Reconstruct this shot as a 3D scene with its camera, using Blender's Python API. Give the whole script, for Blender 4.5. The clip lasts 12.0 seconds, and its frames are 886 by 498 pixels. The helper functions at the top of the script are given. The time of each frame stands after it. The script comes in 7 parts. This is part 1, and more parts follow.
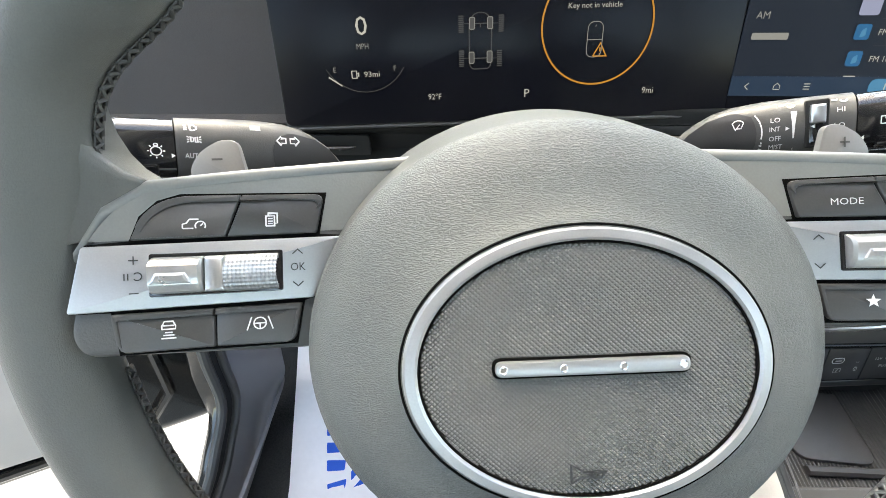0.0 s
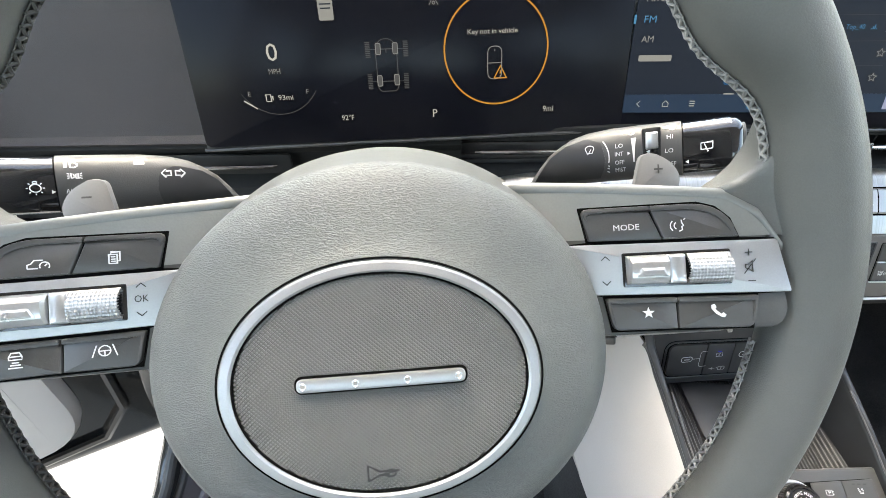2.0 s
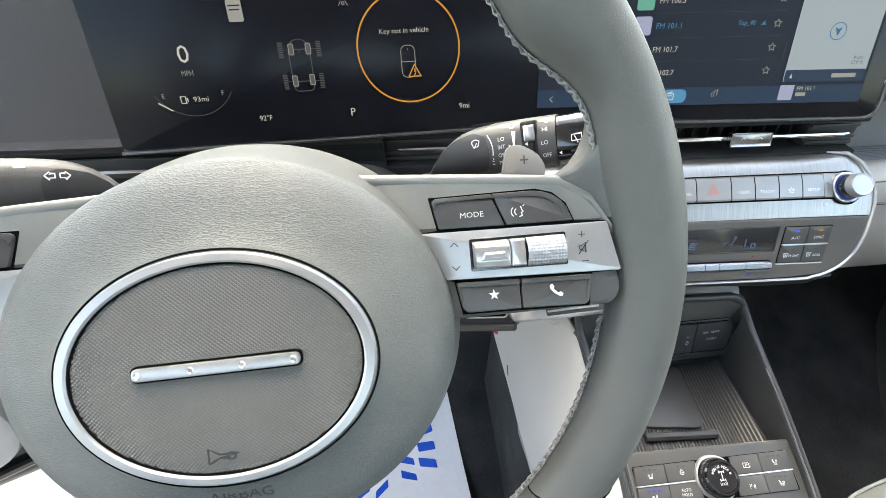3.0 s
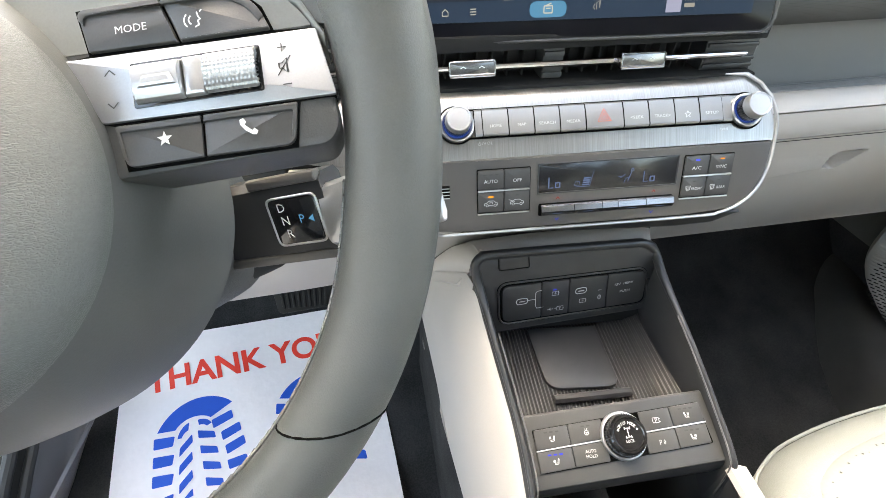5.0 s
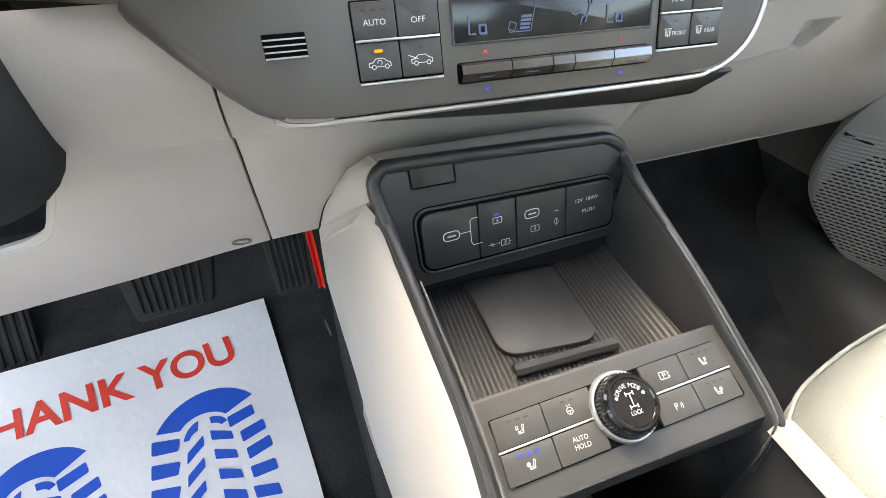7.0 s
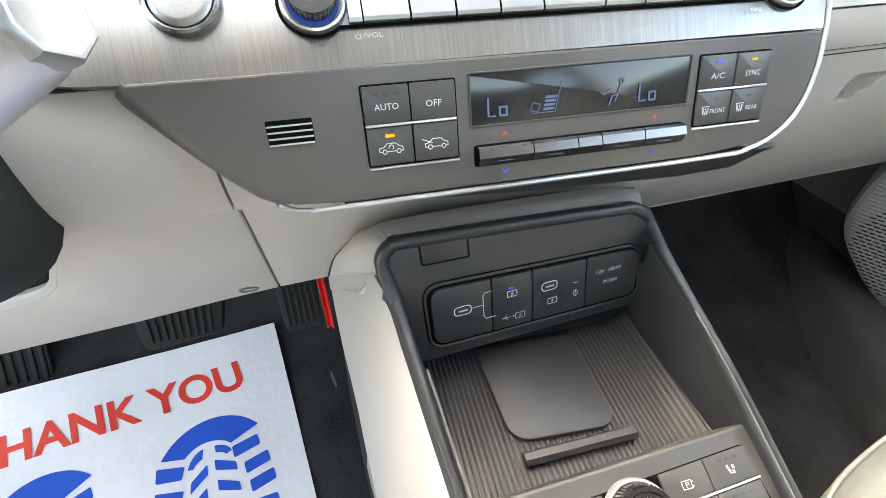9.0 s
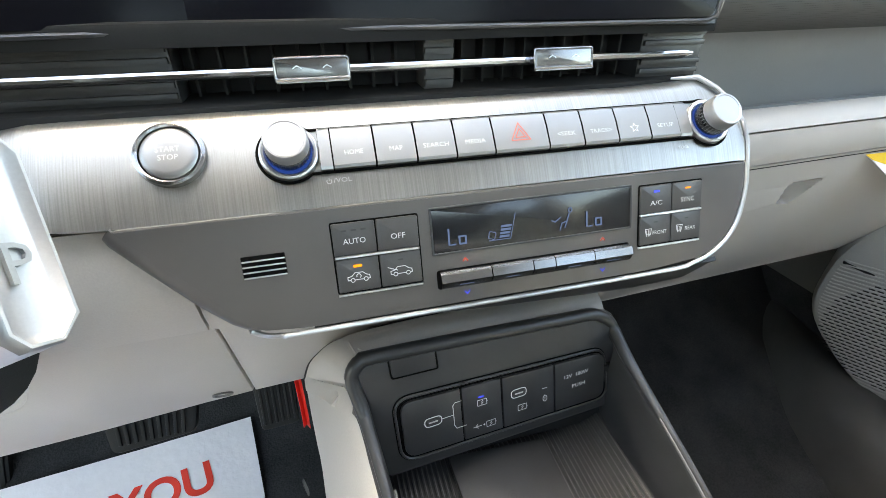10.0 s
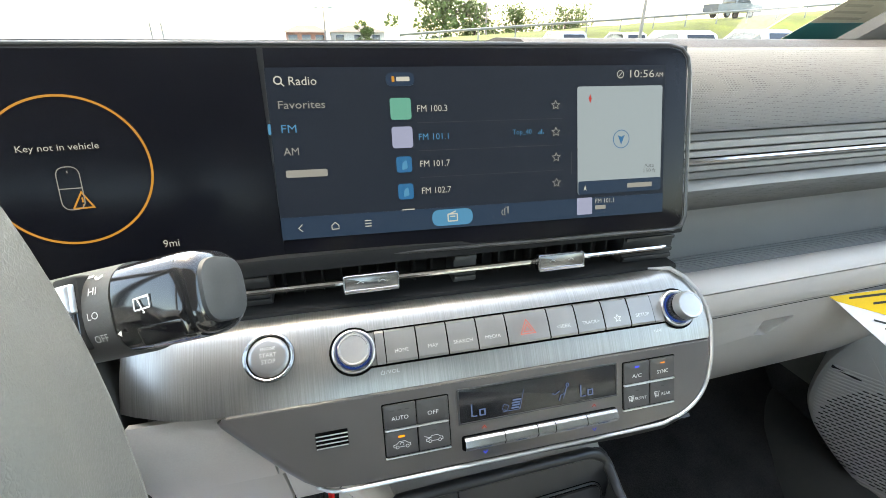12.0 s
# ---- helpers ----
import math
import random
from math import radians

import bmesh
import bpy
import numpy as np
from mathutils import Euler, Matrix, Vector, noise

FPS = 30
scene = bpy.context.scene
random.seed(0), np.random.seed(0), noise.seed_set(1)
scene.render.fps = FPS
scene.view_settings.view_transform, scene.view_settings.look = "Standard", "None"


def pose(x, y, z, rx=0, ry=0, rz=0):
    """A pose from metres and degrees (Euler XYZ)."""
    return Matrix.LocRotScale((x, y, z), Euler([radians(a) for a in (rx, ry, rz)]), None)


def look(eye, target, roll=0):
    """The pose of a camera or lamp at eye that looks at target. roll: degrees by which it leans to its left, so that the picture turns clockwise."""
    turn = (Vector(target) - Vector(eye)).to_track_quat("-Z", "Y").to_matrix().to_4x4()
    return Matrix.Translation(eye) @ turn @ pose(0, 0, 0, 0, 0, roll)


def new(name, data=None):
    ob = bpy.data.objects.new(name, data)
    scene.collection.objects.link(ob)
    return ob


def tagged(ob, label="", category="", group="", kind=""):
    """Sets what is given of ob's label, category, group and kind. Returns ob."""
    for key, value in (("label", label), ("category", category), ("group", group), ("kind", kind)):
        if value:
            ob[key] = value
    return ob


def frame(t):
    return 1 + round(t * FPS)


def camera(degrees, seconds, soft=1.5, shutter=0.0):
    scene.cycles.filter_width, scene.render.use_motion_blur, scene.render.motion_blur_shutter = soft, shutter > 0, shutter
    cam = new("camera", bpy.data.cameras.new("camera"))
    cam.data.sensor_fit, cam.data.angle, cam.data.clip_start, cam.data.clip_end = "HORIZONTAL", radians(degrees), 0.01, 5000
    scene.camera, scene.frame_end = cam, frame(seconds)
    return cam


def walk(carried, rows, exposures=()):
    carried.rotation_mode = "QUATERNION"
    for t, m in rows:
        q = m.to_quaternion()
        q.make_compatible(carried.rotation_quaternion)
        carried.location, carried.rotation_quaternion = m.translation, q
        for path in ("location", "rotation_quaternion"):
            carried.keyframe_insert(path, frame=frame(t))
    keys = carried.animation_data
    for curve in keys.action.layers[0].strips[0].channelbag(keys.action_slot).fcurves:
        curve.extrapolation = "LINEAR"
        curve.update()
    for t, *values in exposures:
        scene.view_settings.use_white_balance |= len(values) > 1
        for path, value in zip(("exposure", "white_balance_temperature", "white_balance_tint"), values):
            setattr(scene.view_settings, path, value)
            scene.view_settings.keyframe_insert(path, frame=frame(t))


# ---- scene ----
cam = camera(89.0, 12.0, soft=0.8)
PATH = [
    (0, (0.038, -0.024, 1.106), (-0.088, 1.492, -0.192), -2.1),
    (0.5, (0.051, -0.027, 1.111), (-0.078, 1.488, -0.187), -2.1),
    (1, (0.07, -0.029, 1.112), (-0.054, 1.489, -0.185), -2.1),
    (1.5, (0.087, -0.031, 1.118), (-0.016, 1.487, -0.181), -1.9),
    (2, (0.097, -0.031, 1.126), (0.049, 1.489, -0.173), -1.7),
    (2.5, (0.12, -0.035, 1.129), (0.113, 1.485, -0.171), -1.6),
    (3, (0.149, -0.041, 1.127), (0.188, 1.478, -0.174), -1.4),
    (3.5, (0.171, -0.033, 1.112), (0.25, 1.484, -0.189), -1.4),
    (3.7, (0.181, -0.032, 1.105), (0.272, 1.485, -0.196), -1.3),
    (5.3, (0.254, -0.043, 1.025), (0.441, 1.472, -0.267), -1.1),
    (5.5, (0.262, -0.031, 1.005), (0.484, 1.466, -0.303), -1.1),
    (6, (0.277, -0.016, 0.965), (0.597, 1.465, -0.34), -0.9),
    (6.5, (0.276, 0.013, 0.922), (0.687, 1.477, -0.377), -0.6),
    (6.7, (0.276, 0.022, 0.902), (0.711, 1.484, -0.392), -0.6),
    (8.3, (0.293, 0.064, 0.914), (0.697, 1.536, -0.377), -0.2),
    (8.5, (0.292, 0.066, 0.928), (0.69, 1.532, -0.373), -0.1),
    (9, (0.293, 0.076, 0.929), (0.657, 1.562, -0.359), -0.2),
    (9.5, (0.303, 0.08, 0.939), (0.686, 1.661, -0.225), -0.1),
    (10, (0.307, 0.076, 0.961), (0.765, 1.727, -0.072), 0.1),
    (10.5, (0.297, 0.07, 0.995), (0.817, 1.783, 0.103), 0.1),
    (11, (0.293, 0.063, 1.031), (0.787, 1.797, 0.167), 0.2),
    (11.5, (0.291, 0.06, 1.056), (0.745, 1.807, 0.194), 0.3),
    (12, (0.289, 0.056, 1.082), (0.726, 1.808, 0.222), 0.4),
]
walk(cam, [(t, look(eye, target, roll)) for t, eye, target, roll in PATH], [(0, 2.8, 8150, 4), (2, 2.88, 8050, 5), (3.5, 2.95, 8150, 4), (5.5, 3.1, 8850, 7), (6, 3.0, 8850, 7), (6.5, 3.05, 8950, 7), (8.5, 3.35, 9050, 6), (9, 3.3, 8950, 5), (9.5, 3.1, 8800, 4), (10, 3.08, 8650, 4), (10.5, 3.3, 8550, 4), (11, 3.45, 8650, 4), (11.5, 3.36, 8600, 4), (12, 2.95, 8350, 3)])
SKY, SUN, GLOW = 0.21, 0.45, 0.105


# ---- world, sun and exposure ----
world = bpy.data.worlds.new("sky")
scene.world = world
world.use_nodes = True
wn = world.node_tree
sky = wn.nodes.new("ShaderNodeTexSky")
sky.sky_type = "NISHITA"
sky.sun_disc = False
sky.sun_elevation, sky.sun_rotation = radians(60), radians(345)
sky.dust_density = 2.0
wn.links.new(sky.outputs["Color"], wn.nodes["Background"].inputs["Color"])
wn.nodes["Background"].inputs["Strength"].default_value = SKY

sun_data = bpy.data.lights.new("sun", "SUN")
sun_data.energy, sun_data.angle, sun_data.color = SUN, radians(24), (1.0, 0.98, 0.95)
sun = new("sun", sun_data)
az, el = radians(345), radians(60)
sun.matrix_world = look((math.sin(az) * math.cos(el) * 50, math.cos(az) * math.cos(el) * 50, math.sin(el) * 50), (0, 0, 0))


# ---- frames of reference: origin, right, up; the third axis points at the driver ----
def basis(o, u, v):
    u = Vector(u).normalized()
    v = Vector(v)
    v = (v - u * v.dot(u)).normalized()
    n = u.cross(v)
    return Matrix(((u.x, v.x, n.x, o[0]), (u.y, v.y, n.y, o[1]), (u.z, v.z, n.z, o[2]), (0, 0, 0, 1)))


WHEEL = basis((.0694, .0862, .9872), (.9945, .10, -.02), (0, .63, .777))
CLUSTER = basis((.25, .3615, .955), (.997, .075, 0), (0, .284, .959))
MEDIA = basis((.25, .3615, .955), (.9994, -.035, 0), (0, .284, .959))
CLIMATE = basis((.4, .2915, .8402), (1, .005, -.005), (0, .31, .95))
STRIP = basis((.42, .316, .882), (1, 0, 0), (0, .67, .74))
SOCKETS = basis((.41, .2795, .697), (.99, .10, 0), (0, .25, .968))
DECK = basis((.42, .138, .656), (1, 0, 0), (0, .925, .38))
TRAY = basis((.44, .211, .634), (1, 0, 0), (0, 1, .05))
HERE = Matrix.Identity(4)


# ---- materials ----
def link(nt, a, b):
    nt.links.new(a, b)


def mat(name, color, rough=0.5, metal=0.0, grain=0.0, size=0.001, var=0.06, patch=0.05, leather=False, brushed=None,
        weave=0.0, coat=0.0, emit=0.0, alpha=1.0, glass=False, specular=0.5, rvar=0.06, perforated=0.0, hole=0.16, stretch=None):
    m = bpy.data.materials.new(name)
    m.use_nodes = True
    nt = m.node_tree
    p = nt.nodes["Principled BSDF"]
    p.inputs["Roughness"].default_value = rough
    p.inputs["Metallic"].default_value = metal
    p.inputs["Coat Weight"].default_value = coat
    p.inputs["Coat Roughness"].default_value = 0.08
    p.inputs["Specular IOR Level"].default_value = specular
    if glass:
        p.inputs["Transmission Weight"].default_value = 1.0
        p.inputs["IOR"].default_value = 1.45
    co = nt.nodes.new("ShaderNodeTexCoord").outputs["Object"]
    if emit:
        p.inputs["Emission Color"].default_value = (*color, 1)
        p.inputs["Emission Strength"].default_value = emit
    if var:
        big = nt.nodes.new("ShaderNodeTexNoise")
        big.inputs["Scale"].default_value = 1 / patch
        big.inputs["Detail"].default_value = 5
        link(nt, co, big.inputs["Vector"])
        fine = nt.nodes.new("ShaderNodeTexNoise")
        fine.inputs["Scale"].default_value = 1 / max(size, 0.0004)
        fine.inputs["Detail"].default_value = 2
        link(nt, co, fine.inputs["Vector"])
        mean = nt.nodes.new("ShaderNodeMix")
        mean.inputs[0].default_value = 0.4
        link(nt, big.outputs["Fac"], mean.inputs[2])
        link(nt, fine.outputs["Fac"], mean.inputs[3])
        ramp = nt.nodes.new("ShaderNodeValToRGB")
        lo, hi = [max(0, c * (1 - 2.2 * var)) for c in color], [min(1, c * (1 + 2.2 * var)) for c in color]
        ramp.color_ramp.elements[0].position, ramp.color_ramp.elements[1].position = 0.25, 0.75
        ramp.color_ramp.elements[0].color, ramp.color_ramp.elements[1].color = (*lo, 1), (*hi, 1)
        link(nt, mean.outputs[0], ramp.inputs["Fac"])
        link(nt, ramp.outputs["Color"], p.inputs["Base Color"])
        rr = nt.nodes.new("ShaderNodeMapRange")
        rr.inputs["To Min"].default_value, rr.inputs["To Max"].default_value = max(0.02, rough - rvar), min(1, rough + rvar)
        link(nt, big.outputs["Fac"], rr.inputs["Value"])
        link(nt, rr.outputs["Result"], p.inputs["Roughness"])
    else:
        p.inputs["Base Color"].default_value = (*color, 1)
    height = None
    if brushed:
        mp = nt.nodes.new("ShaderNodeMapping")
        mp.inputs["Scale"].default_value = brushed
        link(nt, co, mp.inputs["Vector"])
        nz = nt.nodes.new("ShaderNodeTexNoise")
        nz.inputs["Scale"].default_value = 1
        nz.inputs["Detail"].default_value = 4
        link(nt, mp.outputs["Vector"], nz.inputs["Vector"])
        height = nz.outputs["Fac"]
        mx = nt.nodes.new("ShaderNodeMix")
        mx.data_type = "RGBA"
        mx.blend_type = "MULTIPLY"
        mx.inputs[0].default_value = 0.35
        rp = nt.nodes.new("ShaderNodeValToRGB")
        rp.color_ramp.elements[0].position, rp.color_ramp.elements[1].position = 0.3, 0.7
        rp.color_ramp.elements[0].color = (0.35, 0.35, 0.35, 1)
        link(nt, height, rp.inputs["Fac"])
        src = p.inputs["Base Color"].links[0].from_socket
        link(nt, src, mx.inputs[6])
        link(nt, rp.outputs["Color"], mx.inputs[7])
        link(nt, mx.outputs[2], p.inputs["Base Color"])
    elif leather:
        vo = nt.nodes.new("ShaderNodeTexVoronoi")
        vo.feature = "DISTANCE_TO_EDGE"
        vo.inputs["Scale"].default_value = 1 / size
        wob = nt.nodes.new("ShaderNodeTexNoise")
        wob.inputs["Scale"].default_value = 0.6 / size
        link(nt, co, wob.inputs["Vector"])
        add = nt.nodes.new("ShaderNodeMix")
        add.data_type = "VECTOR"
        add.inputs[0].default_value = size * 0.9
        link(nt, co, add.inputs[4])
        link(nt, wob.outputs["Color"], add.inputs[5])
        if stretch:
            mp = nt.nodes.new("ShaderNodeMapping")
            mp.inputs["Scale"].default_value = stretch
            link(nt, add.outputs[1], mp.inputs["Vector"])
            link(nt, mp.outputs["Vector"], vo.inputs["Vector"])
        else:
            link(nt, add.outputs[1], vo.inputs["Vector"])
        rg = nt.nodes.new("ShaderNodeMapRange")
        rg.inputs["From Max"].default_value = 0.22
        link(nt, vo.outputs["Distance"], rg.inputs["Value"])
        height = rg.outputs["Result"]
    elif weave:
        mp = nt.nodes.new("ShaderNodeMapping")
        mp.inputs["Rotation"].default_value = (0, 0, radians(38))
        link(nt, co, mp.inputs["Vector"])
        wv = []
        for axis in ("X", "Y"):
            w = nt.nodes.new("ShaderNodeTexWave")
            w.bands_direction = axis
            w.inputs["Scale"].default_value = 0.314 / weave
            link(nt, mp.outputs["Vector"], w.inputs["Vector"])
            wv.append(w.outputs["Fac"])
        mu = nt.nodes.new("ShaderNodeMath")
        mu.operation = "MULTIPLY"
        link(nt, wv[0], mu.inputs[0])
        link(nt, wv[1], mu.inputs[1])
        height = mu.outputs[0]
    elif perforated:
        vo = nt.nodes.new("ShaderNodeTexVoronoi")
        vo.inputs["Scale"].default_value = 1 / perforated
        vo.inputs["Randomness"].default_value = 0.0
        link(nt, co, vo.inputs["Vector"])
        rg = nt.nodes.new("ShaderNodeMapRange")
        rg.inputs["From Min"].default_value, rg.inputs["From Max"].default_value = hole, hole * 1.75
        link(nt, vo.outputs["Distance"], rg.inputs["Value"])
        height = rg.outputs["Result"]
        mx = nt.nodes.new("ShaderNodeMix")
        mx.data_type = "RGBA"
        src = p.inputs["Base Color"].links[0].from_socket
        mx.inputs[6].default_value = (*[c * .3 for c in color], 1)
        link(nt, height, mx.inputs[0])
        link(nt, src, mx.inputs[7])
        link(nt, mx.outputs[2], p.inputs["Base Color"])
    elif grain:
        nz = nt.nodes.new("ShaderNodeTexNoise")
        nz.inputs["Scale"].default_value = 1 / size
        nz.inputs["Detail"].default_value = 3
        link(nt, co, nz.inputs["Vector"])
        height = nz.outputs["Fac"]
    if height is not None and grain:
        bp = nt.nodes.new("ShaderNodeBump")
        bp.inputs["Strength"].default_value = min(1.0, grain)
        bp.inputs["Distance"].default_value = size * 0.35
        link(nt, height, bp.inputs["Height"])
        link(nt, bp.outputs["Normal"], p.inputs["Normal"])
    return m


PAD_BACK = mat("dark_hub_plastic", (.072, .076, .075), .46, grain=.2, size=.0008, var=.06, patch=.03)
SPOKE_GREY = mat("satin_grey_cover", (.17, .175, .168), .36, grain=.12, size=.0008, var=.05, patch=.03)
LEATHER = mat("dark_leather", (.096, .102, .099), .44, leather=True, stretch=(.26, 1.5, 1.5), grain=.45, size=.0009, var=.10, patch=.03, rvar=.08)
RIM_LEATHER = mat("rim_leather", (.080, .082, .078), .45, leather=True, stretch=(.5, .5, 1.5), grain=.20, size=.0006, var=.06, patch=.03, rvar=.1)
SEAT_LEATHER = mat("ivory_leather", (.25, .265, .255), .5, leather=True, grain=.35, size=.002, var=.05, patch=.08)
SEAT_PERF = mat("ivory_perforated_leather", (.245, .26, .25), .55, perforated=.0066, hole=.11, grain=.9, size=.003, var=.05)
IVORY = mat("ivory_plastic", (.45, .42, .393), .5, grain=.25, size=.0012, var=.04, patch=.12)
RIB_GREY = mat("grey_rib_plastic", (.19, .187, .183), .5, leather=True, grain=.15, size=.0012, var=.05, patch=.1)
GREIGE = mat("grey_soft_plastic", (.13, .127, .124), .55, leather=True, grain=.25, size=.0014, var=.05, patch=.1)
MATTE = mat("matte_black", (.018, .018, .018), .8, specular=.12, var=.08, patch=.03)
COVER_GREY = mat("grey_column_plastic", (.052, .056, .056), .5, leather=True, grain=.3, size=.0012, var=.08, patch=.06)
KICK_GREY = mat("lilac_grey_plastic", (.19, .186, .20), .38, leather=True, grain=.2, size=.0014, var=.05, patch=.1)
PAD_WEAVE = mat("grey_woven_pad", (.108, .106, .104), .7, specular=.2, perforated=.0016, grain=.6, size=.0014, var=.06, patch=.1)
POD_GREY = mat("grey_pod_plastic", (.39, .385, .375), .55, leather=True, grain=.25, size=.0014, var=.05, patch=.1)
DASH = mat("dark_dash_plastic", (.030, .026, .026), .6, specular=.3, leather=True, grain=.3, size=.0013, var=.08, patch=.06)
PLASTIC = mat("charcoal_plastic", (.050, .050, .049), .48, grain=.3, size=.0007, var=.08, patch=.03)
SMOOTH = mat("satin_black_plastic", (.027, .027, .028), .35, specular=.5, grain=.12, size=.0006, var=.10, patch=.02)
BUTTON = mat("button_plastic", (.048, .047, .046), .36, grain=.15, size=.0006, var=.08, patch=.01)
GLOSS = mat("piano_black", (.008, .008, .009), .09, var=.2, patch=.02, coat=.6, rvar=.03)
SCREEN_GLASS = mat("screen_glass", (.005, .005, .007), .22, var=.1, patch=.05, specular=.10, rvar=.02)
DISPLAY_GLASS = mat("display_glass", (.010, .011, .013), .16, var=.1, patch=.05, specular=.6, rvar=.02)
CLIMATE_GREY = mat("warm_grey_satin", (.105, .098, .093), .36, metal=.25, grain=.15, size=.0006, var=.06, patch=.05)
CAP_GREY = mat("matte_cap", (.034, .037, .039), .5, grain=.15, size=.0008, var=.06, patch=.02)
SATIN = mat("satin_silver", (.58, .58, .58), .3, metal=.85, grain=.05, size=.0008, var=.04, patch=.02)
SILVER_PAINT = mat("silver_paint", (.40, .405, .41), .40, metal=.85, grain=.06, size=.0006, var=.04, patch=.02)
CHROME = mat("chrome", (.74, .74, .75), .1, metal=1.0, var=.03, patch=.02, rvar=.04)
DARK_CHROME = mat("dark_chrome", (.30, .30, .302), .22, metal=1.0, var=.05, patch=.02, rvar=.05)
TRIM_GREY = mat("dark_trim", (.10, .10, .102), .35, metal=.8, var=.05, patch=.02)
BRUSHED = mat("brushed_aluminium", (.385, .379, .36), .36, metal=.95, grain=.16, size=.0008, var=.05, patch=.04, brushed=(1400, 22, 22), rvar=.05)
KEYCAP = mat("aluminium_key", (.32, .32, .315), .36, metal=.9, grain=.06, size=.0006, var=.04, patch=.02)
SLIDER = mat("slider_metal", (.22, .22, .222), .24, metal=1.0, var=.05, patch=.02, rvar=.04)
ROCKER = mat("rocker_chrome", (.27, .27, .272), .2, metal=1.0, var=.05, patch=.02, rvar=.04)
RUBBER = mat("black_rubber", (.018, .018, .018), .62, specular=.2, grain=.3, size=.0008, var=.12, patch=.02)
TRAY_RUBBER = mat("tray_rubber", (.038, .038, .039), .42, specular=.45, grain=.3, size=.0008, var=.10, patch=.02)
# on groove, well and gap plates this black stands in for shade in a recess
BLACK = mat("deep_black", (.004, .004, .004), .85, specular=.05, var=.1, patch=.01)
CARPET = mat("black_carpet", (.036, .036, .037), .95, specular=.1, grain=1.0, size=.0026, var=.34, patch=.09)
INK = mat("white_print", (.62, .62, .61), .5, var=.03, patch=.01)
DARK_INK = mat("dark_print", (.03, .03, .03), .5, var=.05, patch=.01)
# one thread in two tones: a shaded copy and a lit copy
THREAD = mat("grey_thread", (.045, .045, .045), .7, grain=.4, size=.0005, var=.2, patch=.005)
LIT_THREAD = mat("lit_grey_thread", (.20, .20, .195), .7, grain=.4, size=.0005, var=.2, patch=.005)
PAPER = mat("coated_paper", (.88, .84, .85), .45, grain=.2, size=.01, var=.025, patch=.15)
BLUE_INK = mat("blue_ink", (.003, .095, .56), .5, specular=.25, var=.05, patch=.05)
RED_INK = mat("red_ink", (.86, .06, .04), .5, specular=.25, var=.05, patch=.05)
YELLOW_INK = mat("yellow_ink", (.83, .52, .02), .5, var=.04, patch=.05)
RED_TAG = mat("red_plastic_film", (.62, .02, .015), .35, var=.08, patch=.03)
CAR_PAINT = mat("black_car_paint", (.006, .006, .006), .12, var=.2, patch=.1, coat=.35, rvar=.04)


def lit(name, color, power):
    m = mat(name, color, .5, var=0, emit=power * GLOW)
    m.node_tree.nodes["Principled BSDF"].inputs["Base Color"].default_value = (.006, .006, .007, 1)
    m.node_tree.nodes["Principled BSDF"].inputs["Specular IOR Level"].default_value = .1
    return m


SCREEN_WHITE = lit("screen_white", (.82, .85, .88), .85)
SCREEN_GREY = lit("screen_grey", (.58, .61, .65), .65)
SCREEN_DIM = lit("screen_dim", (.16, .17, .19), .6)
SCREEN_BLUE = lit("screen_blue", (.10, .42, .85), .8)
SCREEN_NAVY = lit("screen_navy", (.012, .020, .040), .9)
SCREEN_BAR = lit("screen_bar", (.020, .050, .115), .9)
SCREEN_ORANGE = lit("screen_orange", (.90, .42, .06), .8)
SCREEN_RED = lit("screen_red", (.85, .05, .04), .8)
SCREEN_TEAL = lit("screen_teal", (.18, .62, .55), .8)
SCREEN_LILAC = lit("screen_lilac", (.48, .55, .92), .85)
SCREEN_DEEP = lit("screen_deep_blue", (.02, .22, .60), .8)
MAP_PALE = lit("screen_map", (.47, .60, .76), .85)
LCD_BLUE = lit("lcd_blue", (.22, .36, .80), .55)
LED_BLUE = lit("led_blue", (.03, .06, .95), 3)
LED_AMBER = lit("led_amber", (.95, .27, .015), 2.6)
LED_RED = lit("led_red", (.75, .08, .05), 2)
RING_BLUE = lit("led_ring_blue", (.03, .12, .75), .5)


# ---- mesh helpers ----
def thing(name, at=HERE, label="", category="", group="", kind=""):
    ob = new(name)
    ob.matrix_world = at
    ob.empty_display_size = 0.02
    tagged(ob, label, category, group, kind)
    return ob


PLACE = {}


def part(name, bm, material, parent=None, label="", at=None, sharp=32, kind=""):
    bmesh.ops.recalc_face_normals(bm, faces=bm.faces)
    me = bpy.data.meshes.new(name)
    bm.to_mesh(me)
    bm.free()
    return mesh_part(name, me, material, parent, label, at, sharp, kind)


def mesh_part(name, me, material, parent=None, label="", at=None, sharp=32, kind=""):
    me.materials.clear()
    me.materials.append(material)
    me.shade_smooth()
    me.set_sharp_from_angle(angle=radians(sharp))
    ob = new(name, me)
    if parent is not None:
        ob.parent = parent
        base = PLACE.get(parent.name, parent.matrix_basis)
        if at is not None:
            ob.matrix_parent_inverse = base.inverted()
            ob.matrix_basis = at
            PLACE[ob.name] = at
        else:
            PLACE[ob.name] = base.copy()
    elif at is not None:
        ob.matrix_basis = at
        PLACE[ob.name] = at
    if label or kind:
        tagged(ob, label, kind=kind)
    return ob


